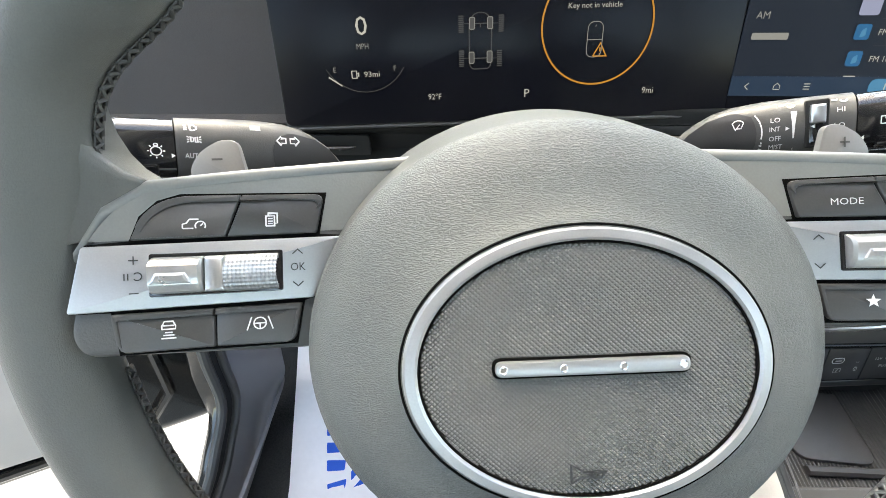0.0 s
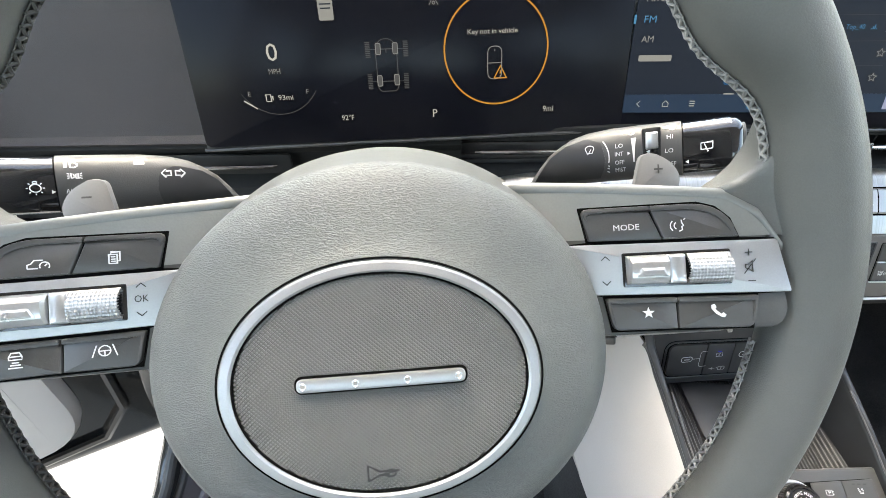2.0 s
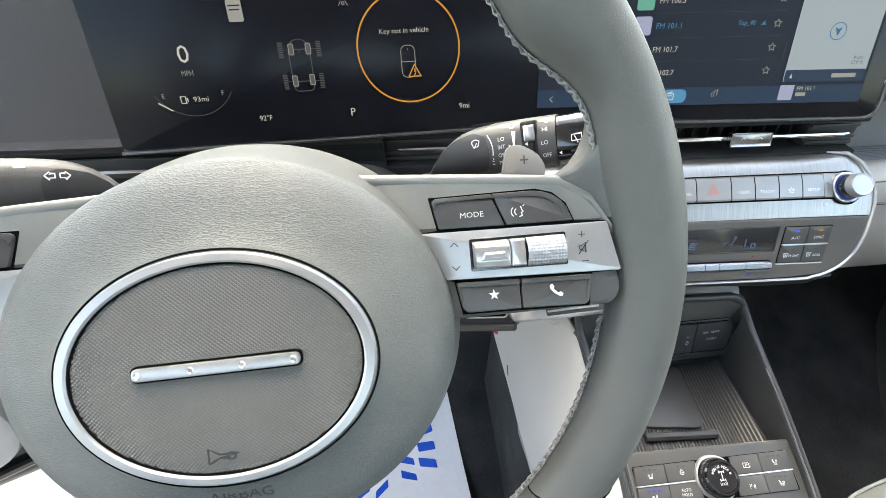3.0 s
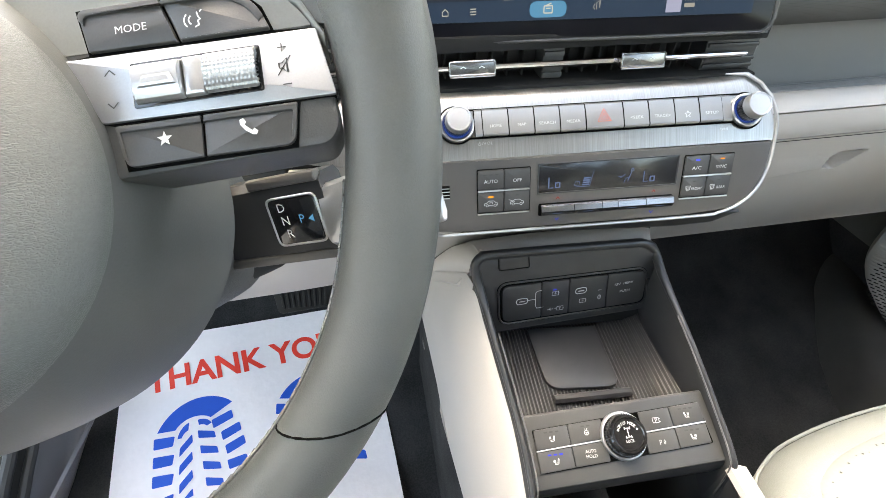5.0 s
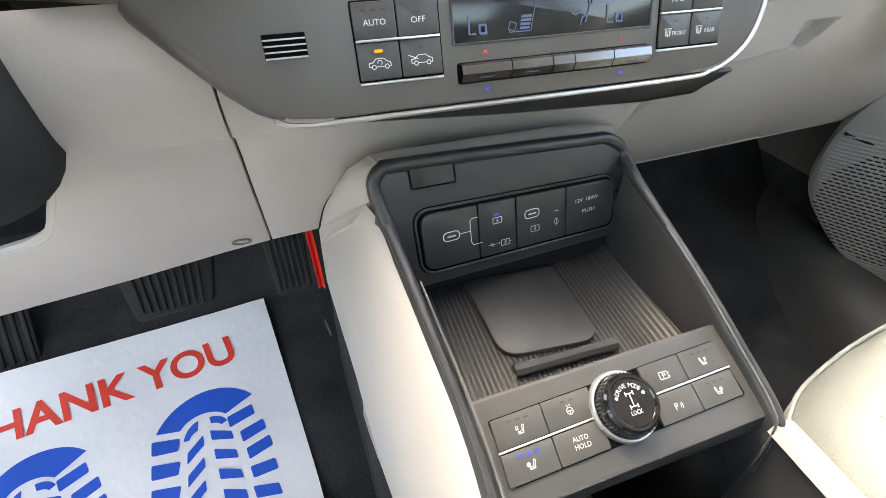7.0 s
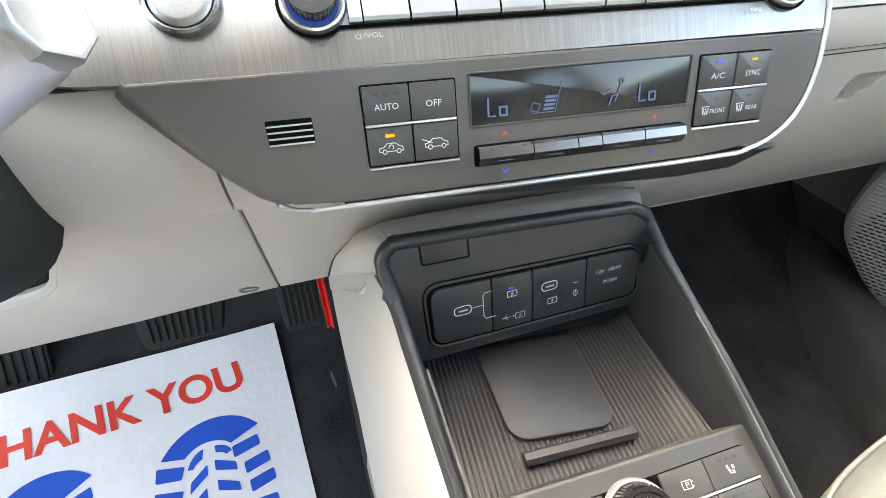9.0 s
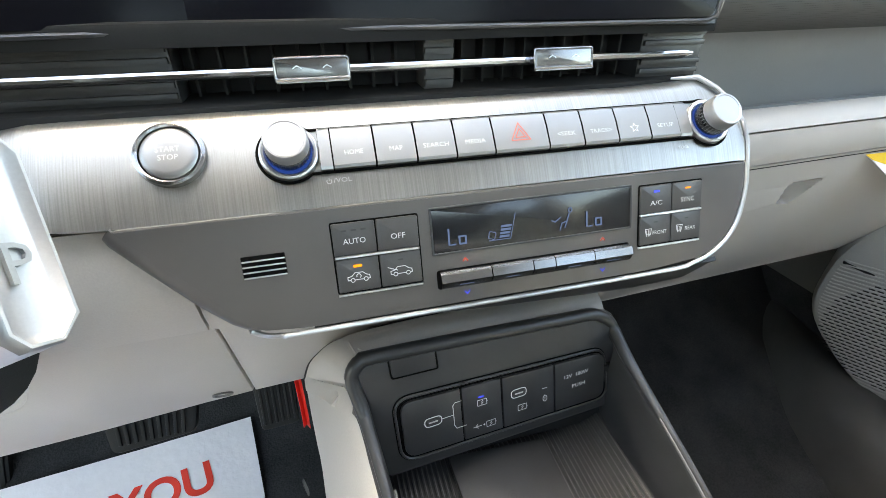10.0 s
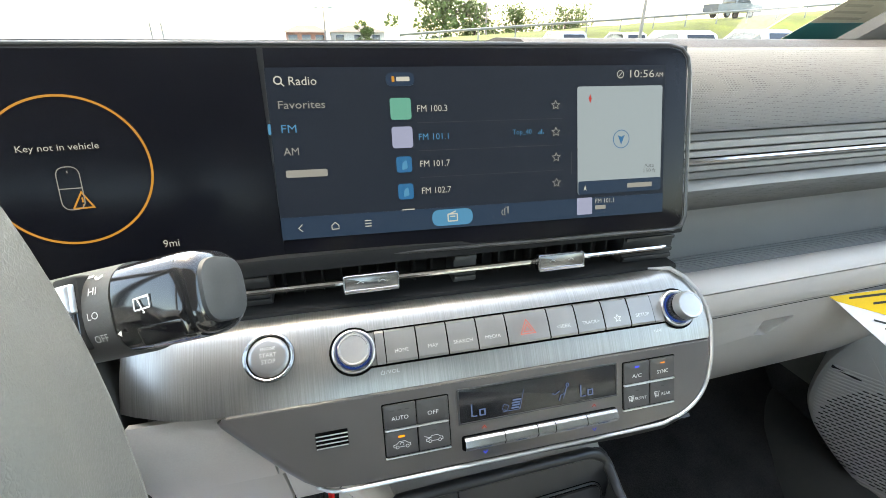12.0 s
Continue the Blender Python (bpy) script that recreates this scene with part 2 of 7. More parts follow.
def inset(pts, d):
    out, n = [], len(pts)
    for i in range(n):
        a, b, c = Vector(pts[i - 1][:2]), Vector(pts[i][:2]), Vector(pts[(i + 1) % n][:2])
        e, f = (b - a), (c - b)
        if e.length < 1e-9 or f.length < 1e-9:
            out.append(tuple(b))
            continue
        e.normalize(), f.normalize()
        m = Vector((-e.y - f.y, e.x + f.x))
        k = m.length_squared
        m = m * (2 / k) if k > 0.3 else m
        out.append(tuple(b + m * d))
    if d > 0:
        # where a corner is tighter than the inset, its points fall together
        bad = [(Vector(out[(i + 1) % n]) - Vector(out[i])).dot(Vector(pts[(i + 1) % n][:2]) - Vector(pts[i][:2])) <= 0 for i in range(n)]
        if any(bad) and not all(bad):
            i0 = next(i for i in range(n) if not bad[i])
            i = 1
            while i <= n:
                a = (i0 + i) % n
                if bad[a]:
                    run = [a]
                    while bad[(run[-1]) % n] and len(run) < n:
                        run.append((run[-1] + 1) % n)
                    c = sum((Vector(out[k]) for k in run), Vector((0, 0))) / len(run)
                    for k in run:
                        out[k] = tuple(c)
                    i += len(run)
                else:
                    i += 1
    return out


def turned(pts):
    area = sum(pts[i - 1][0] * pts[i][1] - pts[i][0] * pts[i - 1][1] for i in range(len(pts)))
    return list(pts) if area > 0 else list(reversed(pts))


def rpoly(pts, r, seg=4):
    """The outline with its corners rounded; r: one radius, or one for each corner."""
    n = len(pts)
    rs = [r] * n if isinstance(r, (int, float)) else list(r)
    out = []
    for i in range(n):
        a, b, c = Vector(pts[i - 1]), Vector(pts[i]), Vector(pts[(i + 1) % n])
        if rs[i] <= 0:
            out.append(tuple(b))
            continue
        p, q = (a - b), (c - b)
        k = min(rs[i], p.length * .48, q.length * .48)
        p, q = b + p.normalized() * k, b + q.normalized() * k
        for j in range(seg + 1):
            t = j / seg
            out.append(tuple(p * (1 - t) ** 2 + b * 2 * t * (1 - t) + q * t * t))
    return turned(out)


def rrect(u0, v0, u1, v1, r=0.001, seg=4):
    return rpoly([(u0, v0), (u1, v0), (u1, v1), (u0, v1)], r, seg)


def oval(cu, cv, a, b, n=40, t0=0, t1=2 * math.pi):
    return [(cu + a * math.cos(t0 + (t1 - t0) * i / n), cv + b * math.sin(t0 + (t1 - t0) * i / n)) for i in range(n)]


def prism(bm, pts, z0, z1, b=0.0004, shape=None):
    """An outline raised from z0 to z1, its upper rim bevelled by b. shape(x, y) bends it off the plane."""
    pts = turned(pts)
    rings = [(pts, z0), (pts, z1 - b)]
    if b:
        rings += [(inset(pts, b * .3), z1 - b * .3), (inset(pts, b), z1)]
    vs = [[bm.verts.new((x, y, z + (shape(x, y) if shape else 0))) for x, y in p] for p, z in rings]
    for lo, hi in zip(vs, vs[1:]):
        for i in range(len(pts)):
            j = (i + 1) % len(pts)
            bm.faces.new((lo[i], lo[j], hi[j], hi[i]))
    bm.faces.new(vs[-1])
    bm.faces.new(list(reversed(vs[0])))
    return bm


def slab(pts, z0, z1, b=0.0004, shape=None):
    return prism(bmesh.new(), pts, z0, z1, b, shape)


def frame_slab(outer, inner, z0, z1, b=0.0004):
    """A ring between two outlines of equal count."""
    bm = bmesh.new()
    o, i = turned(outer), turned(inner)
    rings = [(o, z0), (o, z1 - b), (inset(o, b), z1), (inset(i, -b), z1), (i, z1 - b), (i, z0)]
    vs = [[bm.verts.new((x, y, z)) for x, y in p] for p, z in rings]
    n = len(o)
    for a in range(len(vs)):
        lo, hi = vs[a], vs[(a + 1) % len(vs)]
        for k in range(n):
            j = (k + 1) % n
            bm.faces.new((lo[k], lo[j], hi[j], hi[k]))
    return bm


def loft(rings, close=True, caps=True, bm=None):
    bm = bm or bmesh.new()
    vs = [[bm.verts.new(p) for p in r] for r in rings]
    n = len(rings[0])
    for lo, hi in zip(vs, vs[1:]):
        for i in range(n if close else n - 1):
            j = (i + 1) % n
            bm.faces.new((lo[i], lo[j], hi[j], hi[i]))
    if caps and close:
        bm.faces.new(list(reversed(vs[0])))
        bm.faces.new(vs[-1])
    return bm


def sheet(rows, thick, bm=None):
    """A curved panel through a grid of places, with a thickness away from its normals."""
    bm = bm or bmesh.new()
    g = [[Vector(p) for p in r] for r in rows]
    nr, nc = len(g), len(g[0])
    nor = []
    for i in range(nr):
        line = []
        for j in range(nc):
            du = g[i][min(j + 1, nc - 1)] - g[i][max(j - 1, 0)]
            dv = g[min(i + 1, nr - 1)][j] - g[max(i - 1, 0)][j]
            k = dv.cross(du)
            line.append(k.normalized() if k.length > 1e-12 else Vector((0, 0, 1)))
        nor.append(line)
    top = [[bm.verts.new(p) for p in r] for r in g]
    bot = [[bm.verts.new(g[i][j] - nor[i][j] * thick) for j in range(nc)] for i in range(nr)]
    for i in range(nr - 1):
        for j in range(nc - 1):
            bm.faces.new((top[i][j], top[i][j + 1], top[i + 1][j + 1], top[i + 1][j]))
            bm.faces.new((bot[i + 1][j], bot[i + 1][j + 1], bot[i][j + 1], bot[i][j]))
    for i in range(nr - 1):
        bm.faces.new((top[i][0], top[i + 1][0], bot[i + 1][0], bot[i][0]))
        bm.faces.new((top[i + 1][-1], top[i][-1], bot[i][-1], bot[i + 1][-1]))
    for j in range(nc - 1):
        bm.faces.new((top[0][j + 1], top[0][j], bot[0][j], bot[0][j + 1]))
        bm.faces.new((top[-1][j], top[-1][j + 1], bot[-1][j + 1], bot[-1][j]))
    return bm


def spline(keys, n):
    """A smooth line through the keys, in n steps."""
    keys = [Vector(k) for k in keys]
    out = []
    m = len(keys) - 1
    for s in range(n + 1):
        x = s / n * m
        i = min(int(x), m - 1)
        t = x - i
        p0, p1, p2, p3 = keys[max(i - 1, 0)], keys[i], keys[i + 1], keys[min(i + 2, m)]
        out.append(0.5 * (2 * p1 + (p2 - p0) * t + (2 * p0 - 5 * p1 + 4 * p2 - p3) * t * t + (3 * p1 - p0 - 3 * p2 + p3) * t ** 3))
    return out


def tube(path, r, seg=8, bm=None, closed=False):
    """A round bar along a path; r: a radius, or one for each place."""
    bm = bm or bmesh.new()
    pts = [Vector(p) for p in path]
    n = len(pts)
    rs = [r] * n if isinstance(r, (int, float)) else list(r)
    ref = Vector((0.13, 0.31, 0.94))
    rings = []
    for i in range(n):
        d = (pts[(i + 1) % n] - pts[i - 1]) if closed else (pts[min(i + 1, n - 1)] - pts[max(i - 1, 0)])
        d.normalize()
        a = d.cross(ref).normalized()
        c = d.cross(a)
        ref = -c if (-c).dot(ref) > 0 else c
        ref = (ref - d * ref.dot(d)).normalized()
        a = d.cross(ref)
        rings.append([pts[i] + (a * math.cos(k * 2 * math.pi / seg) + ref * math.sin(k * 2 * math.pi / seg)) * rs[i] for k in range(seg)])
    if closed:
        rings.append(rings[0])
        loft(rings, True, False, bm)
        bmesh.ops.remove_doubles(bm, verts=bm.verts, dist=1e-6)
    else:
        loft(rings, True, True, bm)
    return bm


def lathe(profile, seg=40, cx=0, cy=0, bm=None, ax=1.0, ay=1.0):
    """Rings of (radius, height) about the third axis."""
    hollow = profile[0][0] > .0005 and profile[-1][0] > .0005
    if hollow:
        profile = list(profile) + [profile[0]]
    return loft([[(cx + ax * r * math.cos(k * 2 * math.pi / seg), cy + ay * r * math.sin(k * 2 * math.pi / seg), z) for k in range(seg)] for r, z in profile], True, not hollow, bm)


def box(x0, y0, z0, x1, y1, z1, b=0.002, bm=None):
    bm = bm or bmesh.new()
    return prism(bm, rrect(x0, y0, x1, y1, b, 2), z0, z1, b)


def strokes(lines, w, z=0.0, bm=None):
    """Flat printed lines of width w."""
    bm = bm or bmesh.new()
    for ln in lines:
        p = [Vector(q) for q in ln]
        n = len(p)
        L, R = [], []
        for i in range(n):
            d = p[min(i + 1, n - 1)] - p[max(i - 1, 0)]
            if d.length < 1e-9:
                d = Vector((1, 0))
            d.normalize()
            s = Vector((-d.y, d.x)) * w / 2
            if 0 < i < n - 1:
                e = (p[i] - p[i - 1]).normalized()
                c = max(0.5, abs(Vector((-d.y, d.x)).dot(Vector((-e.y, e.x)))))
                s = s / c
            L.append(bm.verts.new((*(p[i] + s), z)))
            R.append(bm.verts.new((*(p[i] - s), z)))
        for i in range(n - 1):
            bm.faces.new((L[i], R[i], R[i + 1], L[i + 1]))
    return bm


def fill(polys, z=0.0, bm=None):
    bm = bm or bmesh.new()
    for pts in polys:
        bm.faces.new([bm.verts.new((*p, z)) for p in turned(pts)])
    return bm


def loop(pts):
    return list(pts) + [pts[0]]


def arc(cu, cv, r, a0, a1, n=12, ry=None):
    ry = r if ry is None else ry
    return [(cu + r * math.cos(radians(a0 + (a1 - a0) * i / n)), cv + ry * math.sin(radians(a0 + (a1 - a0) * i / n))) for i in range(n + 1)]


def words(name, text, u, v, height, material, parent, at, z=0.0003, width=None, align="CENTER", raised=0.0, spin=0.0, slant=0.0, bold=0.0):
    """Lettering in the built-in font: height of its capitals, middle (or left end) at u, v."""
    cu = bpy.data.curves.new(name, "FONT")
    cu.body, cu.size, cu.align_x, cu.align_y = text, height / 0.7, align, "CENTER"
    cu.resolution_u, cu.shear, cu.extrude, cu.offset = (5 if height > .02 else 2), slant, raised, bold
    tmp = bpy.data.objects.new(name, cu)
    me = bpy.data.meshes.new_from_object(tmp)
    bpy.data.objects.remove(tmp)
    bpy.data.curves.remove(cu)
    xs = [p.co.x for p in me.vertices]
    k = width / (max(xs) - min(xs)) if width and xs else 1.0
    me.transform(Matrix.Translation((u, v, z + raised)) @ Matrix.Rotation(radians(spin), 4, "Z") @ Matrix.Diagonal((k, 1, 1, 1)))
    return mesh_part(name, me, material, parent, at=at)


# ---- the large structure: cabin floor, shell, dashboard ----
def lines_along(profile, xs, fn=None):
    """A grid of places: a profile of (y, z) drawn along x; fn(x, y, z) may shift it."""
    return [[(x, y, z) if fn is None else fn(x, y, z) for y, z in profile] for x in xs]


def floor_line(n=24):
    return [(p.x, p.y) for p in spline([(-1.2, .235), (-.3, .235), (.12, .233), (.30, .245), (.50, .298), (.62, .334), (.70, .385), (.78, .48), (.82, .60)], n)]


bm = sheet(lines_along(floor_line(40), [-.425 + .05 * i for i in range(36)],
                                      lambda x, y, z: (x, y, z + .004 * noise.noise((x * 9, y * 9, 1)))), .03)
floor = part("floor", bm, CARPET, None, "black carpeted car floor rising to the firewall", sharp=60)
tagged(floor, category="floor", kind="structure")

bm = bmesh.new()
box(-.75, .80, .30, 1.35, .86, 1.04, .004, bm)
firewall = part("wall_front", bm, CARPET, None, "black firewall behind the dashboard")
tagged(firewall, category="wall", kind="structure")

roof = part("ceiling", sheet([[(x, y, 1.60 + .03 * math.cos((x - .3) * 1.6) - (.10 * max(0, y + .2) / .45 if y > -.2 else 0)) for y in (-.05, -.2, -.8, -1.3, -1.9)] for x in (-.60, -.2, .3, .8, 1.2)], .04),
            IVORY, None, "light fabric headliner over the cabin")
tagged(roof, category="ceiling", kind="structure")

rear = bmesh.new()
box(-.6, -2.0, .3, 1.2, -1.92, 1.2, .01, rear)
tagged(part("wall_rear", rear, GREIGE, None, "plain grey rear bulkhead below the back window"), category="wall", kind="structure")
for side, x in (("left", -.56), ("right", 1.16)):
    p = bmesh.new()
    tube([(x, -.45, .3), (x, -.5, 1.0), (x * .98, -.55, 1.6)], .05, 8, p)
    tube([(x, -1.9, 1.0), (x * .98, -1.6, 1.6)], .05, 8, p)
    tagged(part("pillar_" + side, p, IVORY, None, "light grey door pillar trim"), category="pillar", kind="structure")
side_rear = bmesh.new()
box(-.62, -2.0, .3, -.56, -.5, 1.2, .01, side_rear)
tagged(part("wall_left_rear", side_rear, IVORY, None, "closed rear door panel in ivory"), category="wall", kind="structure")
side_rear = bmesh.new()
box(1.16, -2.0, .3, 1.22, -.5, 1.2, .01, side_rear)
tagged(part("wall_right_rear", side_rear, IVORY, None, "closed rear door panel in ivory"), category="wall", kind="structure")

# windscreen with its black border, and the pillar beside it
glass = mat("clear_glass", (1, 1, 1), .0, var=0, glass=True, rvar=0)
ws = [[(x, y, z) for y, z in ((1.02, 1.045), (.55, 1.325), (.2, 1.51), (-.05, 1.61))] for x in (-.62, .3, 1.22)]
windscreen = part("window_1", sheet(ws, .004), glass, None, "clear curved windscreen glass")
tagged(windscreen, category="windscreen", kind="structure")
windscreen.visible_shadow = False
border = part("border", sheet([[(x, y, z) for y, z in ((1.012, 1.042), (.97, 1.070))] for x in (-.62, .3, 1.22)], .002), SMOOTH, windscreen)
pil = tube([(1.20, .86, 1.00), (1.19, .656, 1.128), (1.15, .32, 1.37), (1.12, -.02, 1.60)], [.045, .05, .05, .05], 10)
tagged(part("pillar_front_right", pil, GREIGE, None, "grey windscreen pillar trim"), category="pillar", kind="structure")
pil = tube([(-.50, 1.00, 1.02), (-.50, .70, 1.22), (-.46, -.02, 1.60)], [.045, .05, .05], 10)
tagged(part("pillar_front_left", pil, GREIGE, None, "grey windscreen pillar trim"), category="pillar", kind="structure")

# inspection sheet in the corner of the windscreen
sticker = thing("windscreen_sheet", basis((1.055, .665, 1.100), (1, 0, 0), (-.0335, -.079, .047)), "teal and white paper sheet behind the windscreen", "paper sheet")
part("sheet", slab(rpoly([(-.050, -.075), (.062, -.075), (.055, .075), (-.045, .075)], .003, 2), -.0006, .0, 0), mat("sand_paper", (.50, .46, .36), .55, grain=.2, size=.004, var=.04), sticker)
part("band", slab(rpoly([(-.050, -.075), (.062, -.075), (.058, .005), (-.047, .002)], .003, 2), .0001, .0005, 0), mat("teal_ink", (.03, .17, .18), .5), sticker, "teal printed band")
for i in range(4):
    part("print_bar", slab(rrect(-.035, .012 + .015 * i, .035 - .01 * (i % 3), .018 + .015 * i, .002), .0001, .0005, 0), mat("faint_print", (.36, .33, .26), .55), sticker)

# ---- the dashboard ----
dash = thing("dashboard", pose(.3, .45, .9), "dark grey and ivory car dashboard", "dashboard")
# top pad running under the windscreen
top = lines_along([(.405, 1.052), (.420, 1.066), (.46, 1.070), (.62, 1.066), (.85, 1.050), (1.0, 1.035)], [-.62 + .1 * i for i in range(13)])
part("top_pad", sheet(top, .02), DASH, dash, "dark grained upper pad", HERE)
# pad above the glove box: soft grey; the whole passenger side falls back towards the door
def fallen(x, y, z):
    return (x, y + .05 * (x - .70), z)


def swept(profile, x0=.575, x1=1.26, n=9):
    return list(reversed(lines_along(profile, [x0 + (x1 - x0) * i / (n - 1) for i in range(n)], fallen)))


def curve(keys, n):
    return [(p.x, p.y) for p in spline([(y, z, 0) for y, z in keys], n)]


part("far_pad", sheet(list(reversed(lines_along([(1.0, 1.035), (.85, 1.055), (.64, 1.079), (.56, 1.078), (.52, 1.066)], [.5 + .1 * i for i in range(8)]))), .01), DASH, dash, "dark strip below the windscreen", HERE)
part("passenger_pad", sheet(swept(curve([(.60, 1.065), (.53, 1.070), (.47, 1.070), (.430, 1.058), (.404, 1.036), (.391, 1.014), (.389, 1.0075)], 16)), .02), PAD_WEAVE, dash, "grey soft-touch passenger pad", HERE)
# stack of flat ribs with the bright strip between them
part("groove_back", sheet(swept([(.398, 1.012), (.398, .960)]), .004), BLACK, dash, "", HERE)
for hi, lo, y, m in ((1.0062, .9995, .3905, GREIGE), (.9990, .9928, .3870, RIB_GREY), (.9914, .9862, .3855, RIB_GREY), (.9790, .9742, .3845, RIB_GREY), (.9729, .9664, .3855, GREIGE)):
    part("groove_rib", sheet(swept([(y + .010, hi - .0002), (y + .0012, hi), (y + .0002, hi - .0006), (y - .0004, lo + .0008), (y + .0004, lo), (y + .010, lo)]), .0008), m, dash, "flat grey rib", HERE)
part("bright_strip", tube([fallen(x, .3838, .9832) for x in (.576, .8, 1.26)], .0026, 8), CHROME, dash, "thin chrome strip between the ribs", HERE)
part("ledge", sheet(swept(curve([(.396, .9655), (.388, .9650), (.3815, .9625), (.3780, .9585)], 8)), .004), RIB_GREY, dash, "grey lip under the ribs", HERE)
part("lower_pad", sheet(swept(curve([(.3778, .9583), (.3795, .951), (.386, .9405), (.400, .930), (.416, .9235), (.426, .9205)], 12)), .006), PAD_WEAVE, dash, "woven grey underside of the pad", HERE)
part("recess_face", sheet(swept(curve([(.426, .921), (.440, .912), (.449, .890), (.452, .865), (.4515, .846)], 10)), .006), mat("recess_grey", (.25, .243, .236), .5, leather=True, grain=.15, size=.0012, var=.05, patch=.1), dash, "smooth grey recess", HERE)
RISE = [(.4515, .8465), (.440, .8465), (.424, .8510), (.408, .8570), (.398, .8605)]
rib = []
for i, (y, z) in enumerate(curve(RISE, 55)):
    up = (.0011 if (i // 3) % 2 else -.0011) if 3 < i < 50 else 0
    rib.append((y, z + up))
part("ribbed_ledge", sheet(swept(rib, n=4), .004), RIB_GREY, dash, "grey ledge with fine ribs", HERE)
# ivory lower half with the glove box
part("upper_rail", sheet(swept(curve([(.398, .8600), (.390, .8628), (.381, .8610), (.374, .8555), (.3705, .8495)], 10), .54), .005), IVORY, dash, "ivory rail over the glove box", HERE)
part("rail_face", sheet(swept(curve([(.3712, .8475), (.3705, .840), (.3715, .826), (.3748, .8160)], 8), .54), .005), IVORY, dash, "ivory band over the glove box", HERE)
part("rail_gap", sheet(swept([(.376, .852), (.378, .810)], .54), .003), RUBBER, dash, "", HERE)

POCKET = [(0.7553, 0.7842), (0.8022, 0.7840), (0.7809, 0.7542), (0.7628, 0.7569)]


def glove_point(x, y, z):
    depth = 1.0
    for (ax, az), (bx, bz) in zip(POCKET, POCKET[1:] + POCKET[:1]):
        n = math.hypot(bx - ax, bz - az)
        depth = min(depth, -((bx - ax) * (z - az) - (bz - az) * (x - ax)) / n)
    k = max(0.0, min(1.0, (depth + .0008) / .0035))
    return fallen(x, y + .016 * k * k * (3 - 2 * k), z)


gl = curve([(.3765, .8138), (.380, .806), (.388, .780), (.407, .73), (.440, .665), (.476, .607), (.498, .581), (.52, .575), (.68, .585)], 230)
gx = [.535, .58, .62, .66, .70, .74] + [0.752 + .002 * i for i in range(31)] + [.84, .90, .96, 1.02, 1.08, 1.15, 1.26]
glove = part("glove_box_lid", sheet(list(reversed(lines_along(gl, gx, glove_point))), .004), IVORY, dash, "ivory glove box lid with a hollow latch", HERE, sharp=50)
part("latch_tongue", slab(rpoly([(-0.1183, -0.0315), (0.0340, -0.0113), (0.0292, 0.0139), (-0.1390, 0.0246)], .003, 3), -.004, .0008, .0006), IVORY, glove, "", basis((0.7246, 0.3938, 0.7680), (1, .05, 0), (0, -.30, .955)))

# driver's side: dark hood beside the screen and the panel under it
hood = lines_along([(.40, 1.075), (.362, .965), (.352, .940), (.345, .935)], [-.62, -.4, -.2, -.125])
part("driver_hood", sheet(list(reversed(hood)), .02), DASH, dash, "dark brown-grey panel beside the screen", HERE)
edge = tube([(-.362, .37, 1.1), (-.352, .34, .98), (-.345, .32, .85)], [.008, .010, .008], 8)
part("end_trim", edge, IVORY, dash, "ivory trim at the dashboard's end", HERE)
shelf = lines_along([(.350, .936), (.345, .930), (.347, .925), (.352, .921), (.356, .905), (.340, .890), (.335, .86)], [-.60, -.3, 0, .105])
part("under_screen_trim", sheet(list(reversed(shelf)), .005), MATTE, dash, "black trim under the screen", HERE)
part("driver_vent_bar", tube([(-.30, .338, .914), (-.19, .336, .914), (-.075, .338, .914), (-.068, .34, .914)], [.002, .002, .002, .0008], 8), DARK_CHROME, dash, "thin silver bar of the driver's vent", HERE)
part("driver_vent_slot", slab(rrect(-.30, -.010, -.055, .010, .003), 0, .003, .001), RUBBER, dash, "", basis((0, .345, .914), (1, 0, 0), (0, 0, 1)))

# ivory knee panel, with the dark opening round the steering column
KNEE = basis((.2, .3565, .72), (1, 0, 0), (0, -.111, .201))
hole = [(-.0685, .085), (-.0757, .069), (-.0943, .0250), (-.1122, -.0060), (-.130, -.0330), (-.150, -.0455), (-.175, -.0530), (-.25, -.0740), (-.33, -.095), (-.385, -.095), (-.41, -.05), (-.41, .085)]
hole = [(p.x, p.y) for p in spline([(u, v, 0) for u, v in hole], 40)]
rim_line = [(.0138, -.108), (.0260, .085)]
foot_line = [(-.72, -.235), (-.40, -.193), (-.2584, -.171), (-.1205, -.1412), (-.03, -.1170)]
part("knee_panel", slab(rim_line + hole + [(-.72, .085)] + foot_line, -.012, 0, .0022), IVORY, dash, "ivory knee panel round the column", KNEE, sharp=40)
part("opening_lip", tube([(u, v, -.006) for u, v in hole], .0045, 8), IVORY, dash, "", KNEE)
part("panel_plug", lathe([(.0001, .0002), (.006, .0002), (.007, .0012), (.0075, .002), (.009, .0018), (.009, 0)], 18, ay=.62), mat("plug_grey", (.13, .12, .115), .5), dash, "round grey screw plug", KNEE @ Matrix.Translation((-.0105, -.0975, -.0003)))
upper_knee = [(.3232, .7776, .1232, .2250), (.3144, .7942, .1315, .2263), (.3105, .806, .1373, .227), (.3078, .820, .1403, .228), (.3075, .836, .1430, .229), (.312, .8525, .1442, .230)]
part("knee_panel_top", sheet(list(reversed([[(x0 + (x1 - x0) * a, y, z) for y, z, x0, x1 in upper_knee] for a in (0, .25, .5, .75, 1)])), .006), IVORY, dash, "", HERE, sharp=60)
